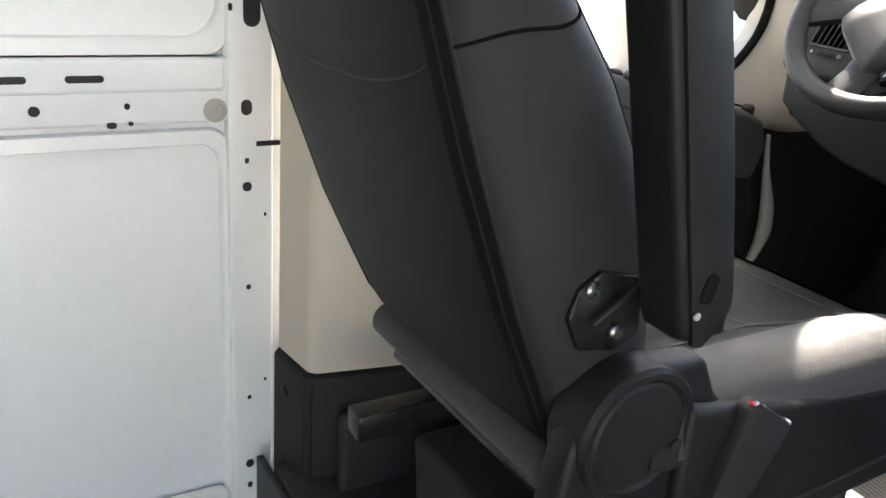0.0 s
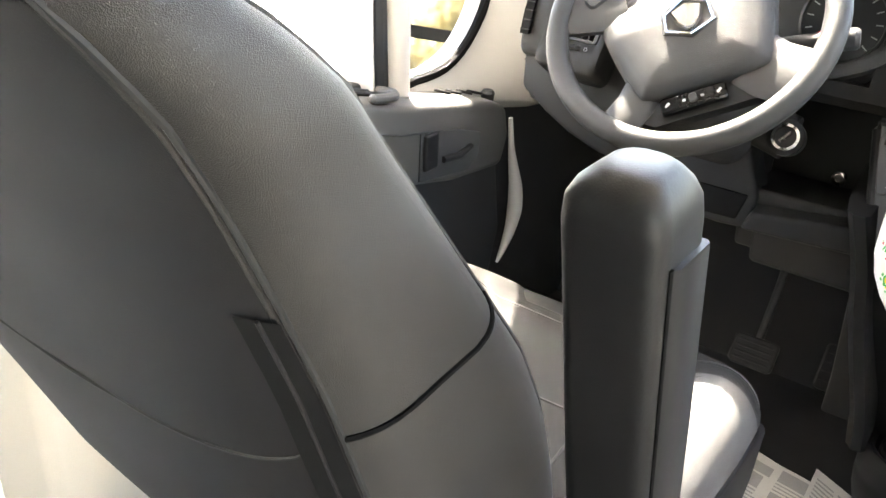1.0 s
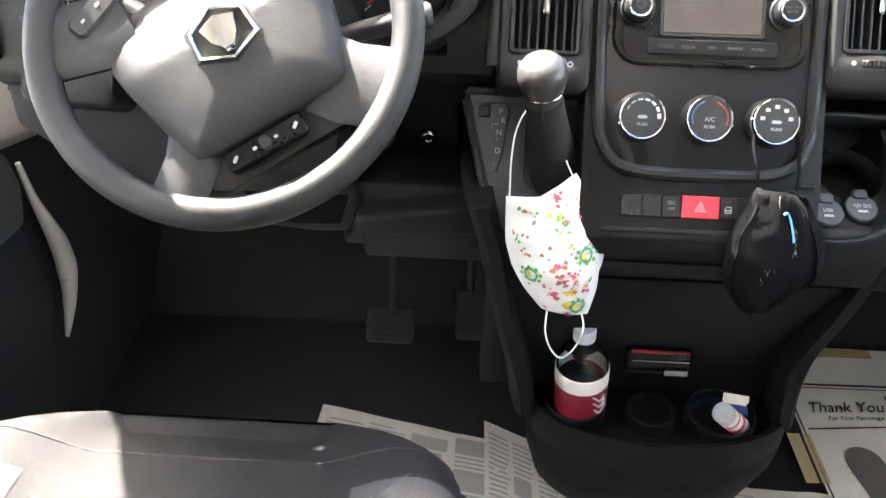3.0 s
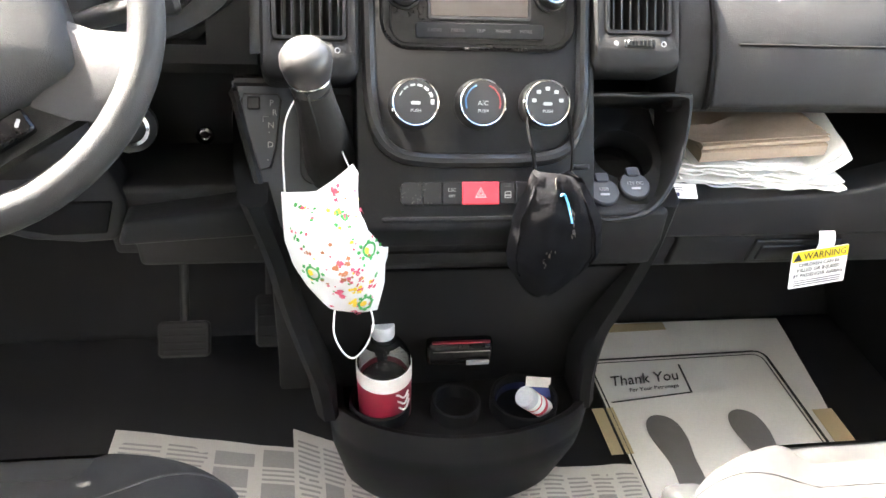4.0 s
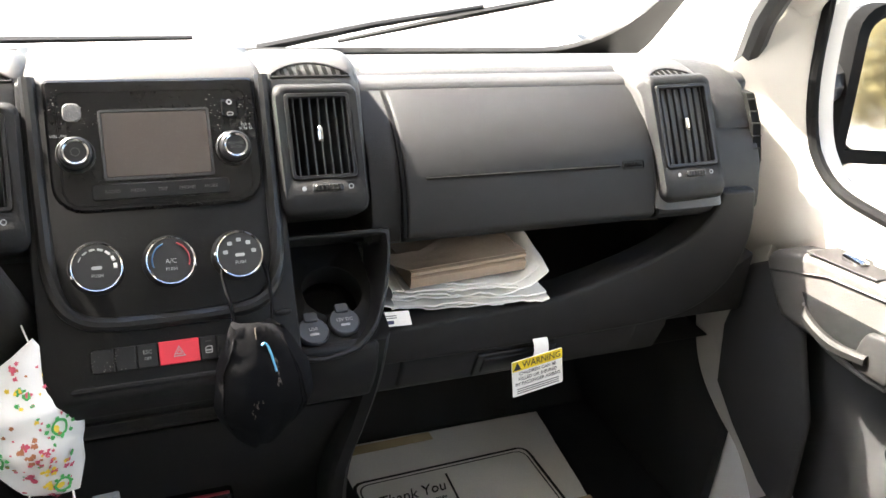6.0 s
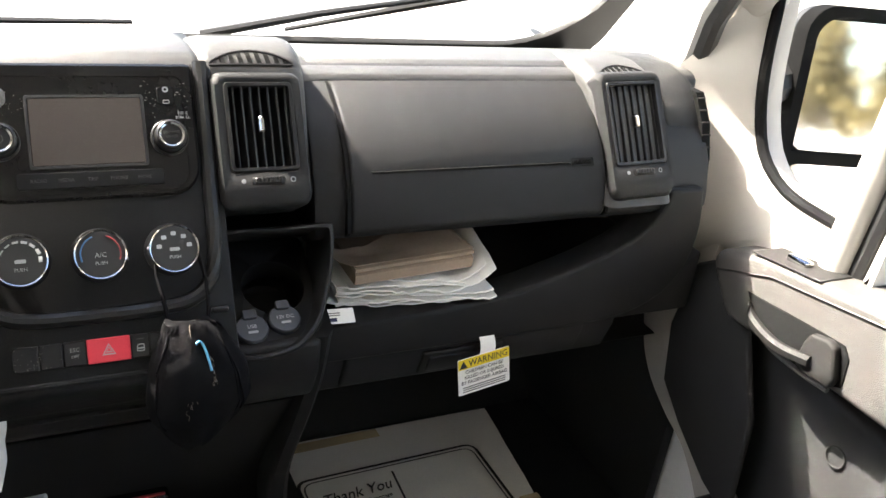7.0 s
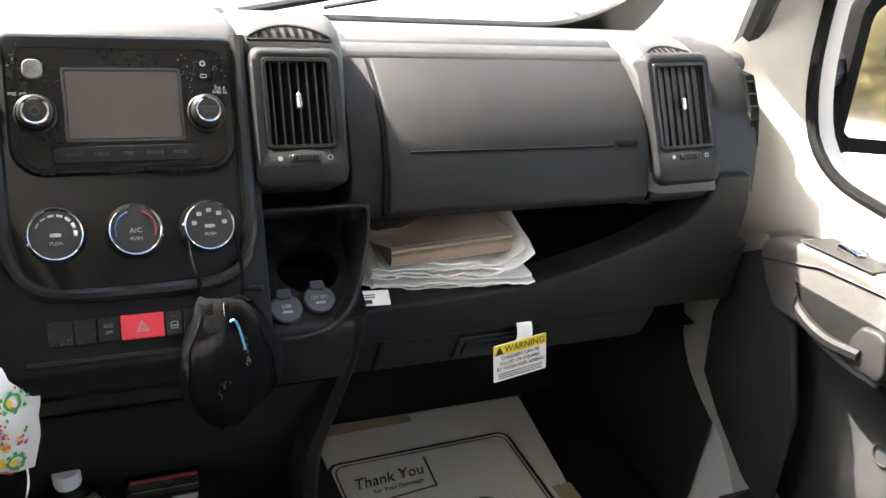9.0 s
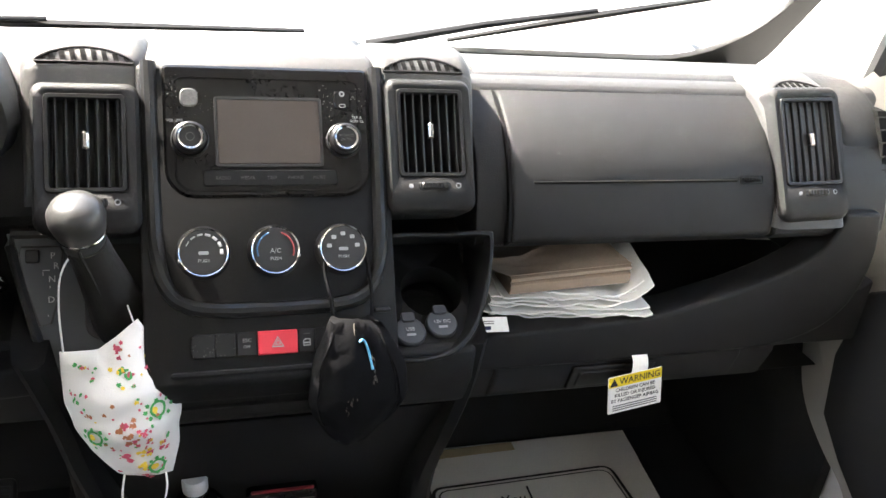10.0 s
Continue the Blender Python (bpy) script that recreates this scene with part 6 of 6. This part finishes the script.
for i, (h, w_) in enumerate(((0.134, 0.030), (0.122, 0.024), (0.110, 0.028))):
    part("label_stroke", tube([B @ Vector((0.0368 * math.cos(a), 0.0368 * math.sin(a), h + 0.006 * math.sin(a * 9))) for a in (radians(-70 + k * 4 + i * 3) for k in range(9))], 0.0016, 5), PAPER, bt)

# cup and small bottle in the other well
cup = thing("navy_cup", (0.128, 1.0, 0.15), "navy blue cup in the console well", "cup")
part("wall", revolve([(0.036, 0.0), (0.041, 0.052), (0.042, 0.053), (0.0405, 0.053), (0.035, 0.004), (0, 0.004), (0, 0)], 36, pose(0.128, 1.000, 0.150)), NAVY, cup, "", 50)
sb = thing("pill_bottle", (0.115, 0.96, 0.20), "small white bottle with red stripes lying in the cup", "bottle")
S = frame_m((0.157, 0.990, 0.196), (1, 0, 0), (-0.615, -0.307, 0.726)) @ Matrix.Scale(0.90, 4)
part("body", revolve([(0, 0), (0.0165, 0), (0.0165, 0.052), (0.014, 0.056), (0, 0.056)], 28, S), PAPER, sb)
part("stripe", revolve([(0.0166, 0.018), (0.0171, 0.019), (0.0171, 0.026), (0.0166, 0.027)], 28, S), RED, sb)
part("stripe", revolve([(0.0166, 0.040), (0.0171, 0.041), (0.0171, 0.043), (0.0166, 0.044)], 28, S), RED, sb)
part("cap", revolve([(0.0172, 0.056), (0.0172, 0.070), (0.0160, 0.0715), (0.0140, 0.0715), (0.0132, 0.0702), (0, 0.0702)], 28, S), CAP, sb, "grey-white cap")
cd = thing("folded_card", (0.145, 1.0, 0.21), "folded white and blue card in the cup", "card")
FLAP = Matrix.Translation((0.154, 1.018, 0.212)) @ Matrix.Rotation(radians(-38), 4, "X") @ Matrix.Rotation(radians(6), 4, "Y")
part("leaf", box((-0.020, -0.001, 0.001), (0.018, 0.001, 0.016), 0.0006, 1, FLAP), PAPER, cd)
part("leaf", box((-0.021, -0.0015, -0.014), (0.021, 0.0015, 0.0005), 0.0006, 1, FLAP), BLUE_CARD, cd, "deep blue lower half")

# dark phone with red edge at the back of the tray
ph = thing("black_case", (0.025, 1.01, 0.20), "flat black case with a red upper edge", "case")
part("body", box((-0.020, 1.005, 0.272), (0.074, 1.034, 0.313), 0.009, 3), GLOSS, ph)
part("red_edge", box((-0.014, 1.008, 0.3115), (0.068, 1.013, 0.3143), 0.0012, 2), DARKRED, ph, "red edge")
part("silver_line", box((-0.013, 1.0035, 0.3005), (0.068, 1.0065, 0.3022)), CHROME, ph)
part("sticker", box((0.036, 1.0025, 0.277), (0.068, 1.0055, 0.284)), LEGEND, ph)


# white printed mask on the gear lever
MASK_HALF = (0.0375, 0.0445, 0.0505, 0.0500, 0.0420, 0.0260)


def mask_point(u, v):
    """Across u in -1..1, down v in 0..1."""
    f = min(4.999, v * 5)
    k = int(f)
    wid = MASK_HALF[k] + (MASK_HALF[k + 1] - MASK_HALF[k]) * (f - k)
    wid *= 1 + 0.20 * max(0.0, u) * math.sin(math.pi * min(1.0, v * 1.5)) + 0.10 * max(0.0, v - 0.6)
    belly = 0.030 * math.sin(math.pi * v) * (1 - u * u)
    mid = Vector((-0.172, 0.905, 0.630)).lerp(Vector((-0.134, 0.868, 0.484)), v)
    across = Vector((1, -0.05, 0.10 - 0.15 * v)).normalized()
    fold = 0.0022 * math.sin(v * 22) * (1 - u * u * 0.5) + 0.003 * noise.noise(Vector((u * 2, v * 3, 1.3)))
    notch = 0.012 * max(0, 0.25 - v) * (1 - abs(u)) * 4
    return mid + across * (u * wid) + Vector((0, -1, 0.30)) * (belly + fold) + Vector((0, 0.006 * u * u, -notch + 0.014 * u * (1 - v)))


wm = thing("face_mask", (-0.15, 0.89, 0.48), "white cotton face mask with a bright holiday print on the lever", "face mask")
rows = [[mask_point(-1 + 2 * i / 30, j / 36) for i in range(31)] for j in range(37)]
bm = loft(rows, caps=False, closed=False)
top = bmesh.ops.extrude_face_region(bm, geom=bm.faces[:])
bmesh.ops.translate(bm, vec=(0, 0.0015, 0), verts=[v for v in top["geom"] if isinstance(v, bmesh.types.BMVert)])
part("cloth", bm, WHITE_CLOTH, wm, "", 70)


def blot(u, v, r, mt, ragged=0.35, seed=0, hole_=0.0):
    c, e1, e2 = mask_point(u, v), mask_point(u + 0.05, v) - mask_point(u - 0.05, v), mask_point(u, v + 0.02) - mask_point(u, v - 0.02)
    n = e1.cross(e2).normalized()
    if n.y > 0:
        n = -n
    e1.normalize()
    e2 = n.cross(e1)
    rnd = random.Random(seed)
    loop = [(a, r * (1 + rnd.uniform(-ragged, ragged))) for a in (2 * math.pi * k / 14 for k in range(14))]
    out = [c + n * 0.0016 + (e1 * math.cos(a) + e2 * math.sin(a)) * q for a, q in loop]
    if hole_:
        inn = [c + n * 0.0016 + (e1 * math.cos(a) + e2 * math.sin(a)) * q * hole_ for a, q in loop]
        bm = loft([out, inn], caps=False)
    else:
        bm = bmesh.new()
        bm.faces.new([bm.verts.new(p) for p in out])
    part("print_mark", bm, mt, wm, "", 0)


rnd = random.Random(5)
for u, v, sd in ((0.62, 0.50, 1), (-0.58, 0.62, 2), (0.45, 0.90, 3)):
    blot(u, v, 0.0092, GREEN, 0.06, sd, 0.70)
    for k in range(8):
        blot(u + 0.20 * math.cos(k * 0.785), v + 0.060 * math.sin(k * 0.785), 0.0022, GREEN, 0.3, sd + 20 + k)
    blot(u - 0.06, v, 0.0040, GOLD, 0.15, sd + 9)
for u, v, r, mt in ((0.35, 0.24, 0.0075, GREEN), (0.72, 0.27, 0.0075, PINK), (-0.62, 0.33, 0.006, GREEN), (0.0, 0.55, 0.009, BROWN), (0.05, 0.64, 0.006, BROWN), (0.35, 0.62, 0.006, PINK), (0.36, 0.68, 0.005, PINK),
                    (-0.15, 0.80, 0.0075, PINK), (0.62, 0.75, 0.006, PINK), (0.25, 0.80, 0.007, GOLD), (0.10, 0.88, 0.006, GOLD), (0.15, 0.97, 0.006, PINK), (-0.45, 0.12, 0.004, PINK), (0.45, 0.06, 0.006, PINK), (-0.55, 0.46, 0.004, BROWN)):
    for k in range(6):
        blot(u + rnd.gauss(0, r * 11), v + rnd.gauss(0, r * 3.2), r * rnd.uniform(0.22, 0.5), mt if k % 3 else rnd.choice((mt, PINK, GOLD)), 0.4, int(u * 100 + v * 1000) + k)
for _ in range(60):
    blot(rnd.uniform(-0.85, 0.85), rnd.uniform(0.08, 0.96), rnd.uniform(0.0010, 0.0026), rnd.choice((PINK, PINK, GOLD, GREEN, BROWN)), 0.4, rnd.randint(0, 999))
tl, tr_ = mask_point(-0.9, 0.0), mask_point(0.9, 0.0)
part("ear_loop", tube(smooth_path([tl, (-0.206, 0.918, 0.662), (-0.200, 0.926, 0.698), (-0.178, 0.951, 0.716), (-0.154, 0.945, 0.690), (-0.146, 0.935, 0.655), tr_], 6), 0.0010, 6), CORD, wm)
bl_, br_ = mask_point(-0.75, 1.0), mask_point(0.75, 1.0)
part("ear_loop", tube(smooth_path([bl_, (-0.156, 0.851, 0.470), (-0.147, 0.845, 0.448), (-0.134, 0.842, 0.440), (-0.120, 0.845, 0.456), (-0.113, 0.852, 0.478), br_], 6), 0.0011, 6), CORD, wm)

# black mask hung on the right climate knob
km = thing("black_face_mask", (0.085, 0.86, 0.47), "black cotton face mask hung from the climate knob", "face mask")
rings = []
for k in range(19):
    v = k / 18
    wid = float(np.interp(v, (0, 0.12, 0.30, 0.55, 0.72, 0.88, 1.0), (0.027, 0.036, 0.049, 0.0535, 0.046, 0.030, 0.014)))
    dep = 0.005 + 0.019 * math.sin(math.pi * v) ** 0.8
    c = Vector((0.080, 0.884, 0.648)).lerp(Vector((0.086, 0.874, 0.500)), v)
    if v > 0.97:
        dep = 0.004
    rings.append([c + Vector((wid * math.cos(a) * (1 + 0.05 * math.sin(3 * a + v * 5)), -dep * math.sin(a) - 0.012 * math.sin(math.pi * v) + 0.008 * noise.noise(Vector((math.cos(a) * 2.4, v * 6, 4))) + 0.0022 * math.sin(a * 4 + v * 7) * (1 - 0.6 * v) + 0.0016 * math.sin(v * 46 + math.cos(a)) * max(0.0, 1 - v * 1.9), 0.006 * noise.noise(Vector((a, v * 3, 9))) + 0.010 * math.cos(a) * (v - 0.3))) for a in (2 * math.pi * j / 36 for j in range(36))])
part("cloth", loft(rings), BLACK_CLOTH, km, "", 70)
part("centre_seam", tube([r[4] for r in rings[1:-1]], 0.0011, 6), BLACK_CLOTH, km)


def on_mask(k, j, out=0.0008):
    """A point of the cloth: k rings down, j steps round from the right-hand edge."""
    k0, j0 = int(k), int(j)
    a, b = (rings[n][j0].lerp(rings[n][j0 + 1], j - j0) for n in (k0, k0 + 1))
    return a.lerp(b, k - k0) + Vector((0, -out, 0))


part("blue_thread", tube(smooth_path([on_mask(k, j, 0.0012) for k, j in ((2.3, 9.0), (2.15, 8.4), (2.6, 7.9), (3.6, 7.6), (5.2, 7.5))], 6), 0.0013, 6), BLUE, km, "light blue thread")
part("side_binding", tube(smooth_path([on_mask(k, 4.2 - 0.12 * k) for k in range(1, 13)], 3), 0.0014, 6), BLACK_CLOTH, km)
part("side_binding", tube(smooth_path([on_mask(k, 14.2 + 0.1 * k) for k in range(1, 15)], 3), 0.0014, 6), BLACK_CLOTH, km)
wisp = random.Random(5)
for k_, j_, sk, sj, n_ in ((6.2, 7.3, 0.7, 0.16, 16), (4.3, 7.2, 0.8, 0.15, 8), (8.8, 10.2, 0.35, 0.25, 9), (0.7, 9.8, 0.3, 0.1, 5), (10.4, 10.6, 0.5, 0.1, 4)):
    for _ in range(n_):
        ka, ja = max(0.1, wisp.gauss(k_, sk)), wisp.gauss(j_, sj)
        part("wisp", tube([on_mask(ka, ja, 0.0006), on_mask(ka + wisp.uniform(0.05, 0.2), ja + wisp.uniform(-0.12, 0.12), 0.0012), on_mask(ka + wisp.uniform(0.2, 0.45), ja + wisp.uniform(-0.1, 0.1), 0.0006)], wisp.uniform(0.0002, 0.0005), 4), TAN_WISP, km, "pale wisp")
part("strap", tube(smooth_path([(0.060, 0.892, 0.638), (0.056, 0.905, 0.665), (0.052, 0.925, 0.690), (0.060, 0.935, 0.712)], 5), 0.0022, 6), BLACK_CLOTH, km)
part("strap", tube(smooth_path([(0.098, 0.890, 0.640), (0.100, 0.905, 0.665), (0.098, 0.925, 0.690), (0.092, 0.935, 0.708)], 5), 0.0022, 6), BLACK_CLOTH, km)

# papers on the shelf
st = thing("paper_stack", (0.40, 1.06, 0.55), "stack of creased white papers lying on the dash shelf", "papers")
rnd = random.Random(2)
for i in range(9):
    z = 0.5665 + 0.0042 * i
    bend = (0.034 + 0.016 * (i - 5)) if i > 4 else 0.004
    rows = []
    x0, x1 = 0.252 + rnd.uniform(-0.004, 0.030) + 0.003 * i, 0.490 - (0.014 if i > 4 else 0.0) + rnd.uniform(-0.020, 0.010)
    for j in range(25):
        u = j / 24
        row = []
        for k in range(9):
            v = k / 8
            zz = z + bend * max(0, (u - 0.84) / 0.16) ** 1.3 * (0.35 + 0.75 * v) * (1 + 0.35 * noise.noise(Vector((u * 9, v * 8, i * 5.3)))) + 0.0045 * noise.noise(Vector((u * 6, v * 4, i * 3.1))) + 0.0030 * noise.noise(Vector((u * 20, v * 9, i * 1.7)))
            row.append((x0 + (x1 - x0) * u + 0.02 * v * (i < 5) + 0.004 * noise.noise(Vector((u * 4, v * 9, i * 2.9))), 0.972 + 0.006 * math.sin(i * 2.4) + 0.185 * v + 0.035 * (1 - u), zz))
        rows.append(row)
    bm = loft(rows, caps=False, closed=False)
    top = bmesh.ops.extrude_face_region(bm, geom=bm.faces[:])
    bmesh.ops.translate(bm, vec=(0, 0, 0.0022), verts=[v for v in top["geom"] if isinstance(v, bmesh.types.BMVert)])
    part("sheet", bm, PAPER, st, "", 60)
card = thing("printed_card", (0.29, 0.972, 0.56), "small white printed card under the papers", "card")
CM = frame_m((0.263, 0.9695, 0.577), (1, -0.10, 0.07), (0, -0.55, 0.83))
part("card", plate(0.056, 0.020, 0.001, 0.0008, CM, 0.0002), PAPER, card)
for k in range(2):
    part("text_bar", plate(0.028, 0.0014, 0.0004, 0.0003, CM @ pose(-0.004, 0.004 - 0.003 * k, 0.0008), 0.0001), GREYINK, card)
part("printed_mark", plate(0.010, 0.005, 0.0004, 0.0003, CM @ pose(0.0, -0.005, 0.0008), 0.0001), NAVY, card)
kb = thing("kraft_bag", (0.39, 1.06, 0.60), "folded brown kraft paper bag on top of the papers", "paper bag")
for z0, deep in ((0.0, 0.0160), (0.0165, 0.0062)):
    rows = []
    for j in range(13):
        u = j / 12
        zb = 0.601 + z0 + 0.016 * u + (0.0014 * u if z0 else 0.0) + 0.0008 * noise.noise(Vector((u * 5, z0 * 90, 1)))
        x, yf = 0.300 + 0.158 * u, 0.984 + 0.012 * (1 - u) + (0.0012 if z0 else 0.0)
        rows.append([(x, yf + 0.002, zb), (x, yf, zb + deep * 0.4), (x, yf + 0.0006, zb + deep * 0.85), (x, yf + 0.0035, zb + deep), (x, yf + 0.13, zb + deep), (x, yf + 0.13, zb)])
    part("fold", loft(rows), KRAFT, kb, "", 40)
rows = []
for j in range(25):
    u = j / 24
    reach = float(np.interp(u, (0, 0.12, 0.28, 0.5, 0.72, 0.88, 0.95, 1.0), (0.060, 0.050, 0.044, 0.064, 0.088, 0.094, 0.060, 0.020)))
    lift = float(np.interp(u, (0, 0.3, 0.6, 0.85, 1.0), (0.004, -0.004, 0.006, 0.016, 0.002)))
    row = []
    for k in range(13):
        v = k / 12
        crumple = 0.007 * noise.noise(Vector((u * 4.5, v * 3, 7.7))) + 0.0035 * noise.noise(Vector((u * 10, v * 7, 2.2)))
        row.append((0.298 + 0.160 * u - 0.034 * v * (1 - u) ** 2 - 0.012 * v * v * u, 0.9875 + 0.012 * (1 - u) + reach * v, 0.6265 + 0.0172 * u + lift * v ** 1.4 + v * crumple - 0.004 * math.sin(math.pi * v) * (1 - u)))
    rows.append(row)
bm = loft(rows, caps=False, closed=False)
top = bmesh.ops.extrude_face_region(bm, geom=bm.faces[:])
bmesh.ops.translate(bm, vec=(0, 0, 0.0009), verts=[v for v in top["geom"] if isinstance(v, bmesh.types.BMVert)])
part("flap", bm, KRAFT, kb, "crumpled open end", 60)

# warning tag hanging from the lip
tg = thing("warning_tag", (0.49, 0.955, 0.44), "yellow and white warning tag on a white strap", "tag")
T = frame_m((0.485, 0.955, 0.4675), (1, 0.12, 0.075), (0.08, -0.97, 0.18))
part("card", plate(0.084, 0.054, 0.002, 0.0012, T, 0.0003), PAPER, tg)
part("header", plate(0.083, 0.015, 0.0015, 0.0006, T @ pose(0, 0.019, 0.0012), 0.0002), YELLOW, tg, "yellow header")
text("lettering", "WARNING", 0.0132, T @ pose(0.0065, 0.0188, 0.0022), INK, tg, 0.0002)
part("triangle", loft([[T @ Vector((x - 0.0335, y + 0.0185, d)) for x, y in ((-0.0065, -0.005), (0.0065, -0.005), (0, 0.006))] for d in (0.0019, 0.0022)]), INK, tg)
for i, w_ in enumerate(("CHILDREN CAN BE", "KILLED OR INJURED", "BY PASSENGER AIRBAG")):
    text("lettering", w_, 0.0072, T @ pose(0, 0.0065 - 0.0078 * i, 0.0016), INK, tg, 0.0002)
for i in range(3):
    part("text_bar", plate(0.070, 0.0016, 0.0004, 0.0003, T @ pose(0, -0.0165 - 0.0032 * i, 0.0012), 0.0001), GREYINK, tg)
part("strap", loft([[Vector((x + a, y, z)) for a in (-0.0115, 0.0115)] + [Vector((x + a, y + 0.001, z)) for a in (0.0115, -0.0115)] for x, y, z in ((0.489, 0.9605, 0.487), (0.490, 0.961, 0.500), (0.489, 0.9635, 0.510), (0.488, 0.970, 0.518))]), PAPER, tg, "white strap")

# right door: handle, switch, grille
R_ = door_right
# No hollow is cut: a near-black plate paints the shade behind the handle.
part("pull_recess", prism([(0.882, 0.588), (0.75, 0.600), (0.712, 0.602), (0.700, 0.588), (0.696, 0.548), (0.72, 0.536), (0.80, 0.536), (0.845, 0.548)], "x", 0.8600, 0.8632, 0.001), VOID, R_)
part("recess_lip", tube(smooth_path([(0.861, 0.874, 0.574), (0.860, 0.850, 0.550), (0.859, 0.815, 0.535), (0.859, 0.76, 0.531), (0.860, 0.712, 0.533)], 5), 0.0042, 8), DOORP, R_)
part("pull_handle", loft([[Vector((x + a, y, z + c_)) for a, c_ in ((-0.008, 0.004), (-0.004, 0.009), (0.004, 0.008), (0.008, 0.0), (0.004, -0.007), (-0.006, -0.005))] for x, y, z in smooth_path([(0.862, 0.868, 0.566), (0.852, 0.853, 0.560), (0.847, 0.82, 0.553), (0.846, 0.785, 0.552), (0.848, 0.742, 0.560)], 5)]), HANDLE, R_, "curved pull handle", 50)
part("pull_base", prism([(0.766, 0.548), (0.762, 0.580), (0.756, 0.596), (0.728, 0.602), (0.716, 0.598), (0.702, 0.556), (0.706, 0.541), (0.758, 0.538)], "x", 0.8475, 0.8636, 0.005, 3), HANDLE, R_)
part("switch_plate", box((0.868, -0.06, 0.0), (0.93, 0.06, 0.003), 0.001, 1, pose(-0.004, 0.838, 0.6495, -7.1)), HANDLE, R_)
part("window_switch", box((0.884, 0.822, 0.6495), (0.901, 0.857, 0.6605), 0.003, 2), CHROME, R_, "window switch")
part("rail_seam", tube([(0.8605, 0.95, 0.590), (0.8605, 0.85, 0.628), (0.8605, 0.70, 0.650), (0.8605, 0.5, 0.678), (0.8605, 0.2, 0.68)], 0.0015, 5), BLACK, R_)
part("speaker_panel", prism([(0.962, 0.598), (1.003, 0.57), (1.021, 0.45), (1.003, 0.35), (0.946, 0.30), (0.865, 0.245), (0.80, 0.22), (0.815, 0.40), (0.87, 0.522), (0.925, 0.545)], "x", 0.872, 0.886, 0.006, 3), DASH_LOW, R_)
part("door_emblem", rim(rr_loop(0.034, 0.034, 0.017), rr_loop(0.028, 0.028, 0.014), 0, 0.003, frame_m((0.9245, 0.705, 0.412), (0, -1, 0), (-1, 0, 0)), 0.001), DASH_LOW, R_)
# left door: handle, vents, cup, armrest
L_ = door_left
# Latch recess is a flat dark plate; its shadow is put into the colour.
part("latch_recess", prism([(0.79, 0.585), (0.90, 0.562), (0.965, 0.540), (0.960, 0.500), (0.93, 0.480), (0.79, 0.500)], "x", -0.8625, -0.8590, 0.0012), CARPET, L_)
part("latch_lever", box((-0.862, 0.797, 0.515), (-0.852, 0.832, 0.578), 0.005, 3), ARM, L_)
part("latch_bar", tube([(-0.856, 0.85, 0.523), (-0.851, 0.89, 0.520), (-0.856, 0.93, 0.524)], 0.006, 8), ARM, L_)
part("arm_pad", prism([(0.30, 0.690), (0.46, 0.690), (0.56, 0.672), (0.585, 0.645), (0.56, 0.615), (0.45, 0.60), (0.30, 0.60)], "x", -0.866, -0.835, 0.014, 4), DOORP, L_)
part("rail_seam", tube([(-0.8605, 0.58, 0.640), (-0.8605, 0.75, 0.590), (-0.8605, 0.80, 0.582)], 0.0015, 5), BLACK, L_)
for x, r_ in ((-0.952, 0.006), (-0.932, 0.004), (-0.914, 0.004)):
    part("sill_strip", tube(smooth_path([(x, 0.32, 0.698), (x, 0.50, 0.692), (x, 0.64, 0.671), (x, 0.745, 0.645)], 4), r_, 8), BLACK, L_, "black rubber window strip")
part("sill_scoop", tube(smooth_path([(-0.925, 0.756, 0.646), (-0.900, 0.758, 0.648), (-0.876, 0.742, 0.652), (-0.868, 0.715, 0.656), (-0.872, 0.680, 0.661)], 5), [0.004] + [0.008] * 19 + [0.004], 10), DOORP, L_)
for i in range(4):
    part("vent_slot", plate(0.030, 0.009, 0.004, 0.004, frame_m((-0.915 + 0.004 * i, 0.92 + 0.027 * i, 0.6085 - 0.0056 * i), (1, 0.3, 0), (0, 0.2, 0.98))), VOID, L_)
part("lock_knob", revolve([(0.010, -0.01), (0.012, 0.006), (0.013, 0.014), (0.009, 0.019), (0, 0.020)], 20, pose(-0.893, 1.03, 0.575)), BLACK, L_)

# pedals
for x, y, z, w_, h_ in ((-0.385, 1.26, 0.13, 0.085, 0.060), (-0.245, 1.29, 0.14, 0.05, 0.09)):
    pd = thing("pedal", (x, y, 0.0), "black rubber foot pedal under the dashboard", "pedal", "foot pedals")
    pmx = frame_m((x, y, z), (1, 0, 0), (0, -0.8, 0.6))
    part("pad", plate(w_, h_, 0.010, 0.014, pmx, 0.004), CARPET, pd)
    for i in range(4):
        part("tread", box((-w_ * 0.4, -0.002, 0.013), (w_ * 0.4, 0.002, 0.016), 0.0005, 1, pmx @ pose(0, (i - 1.5) * h_ / 5, 0)), CARPET, pd)
    part("arm", tube([(x, y + 0.01, z), (x, y + 0.08, z + 0.12), (x, y + 0.10, z + 0.27)], 0.008, 8), BLACK, pd)
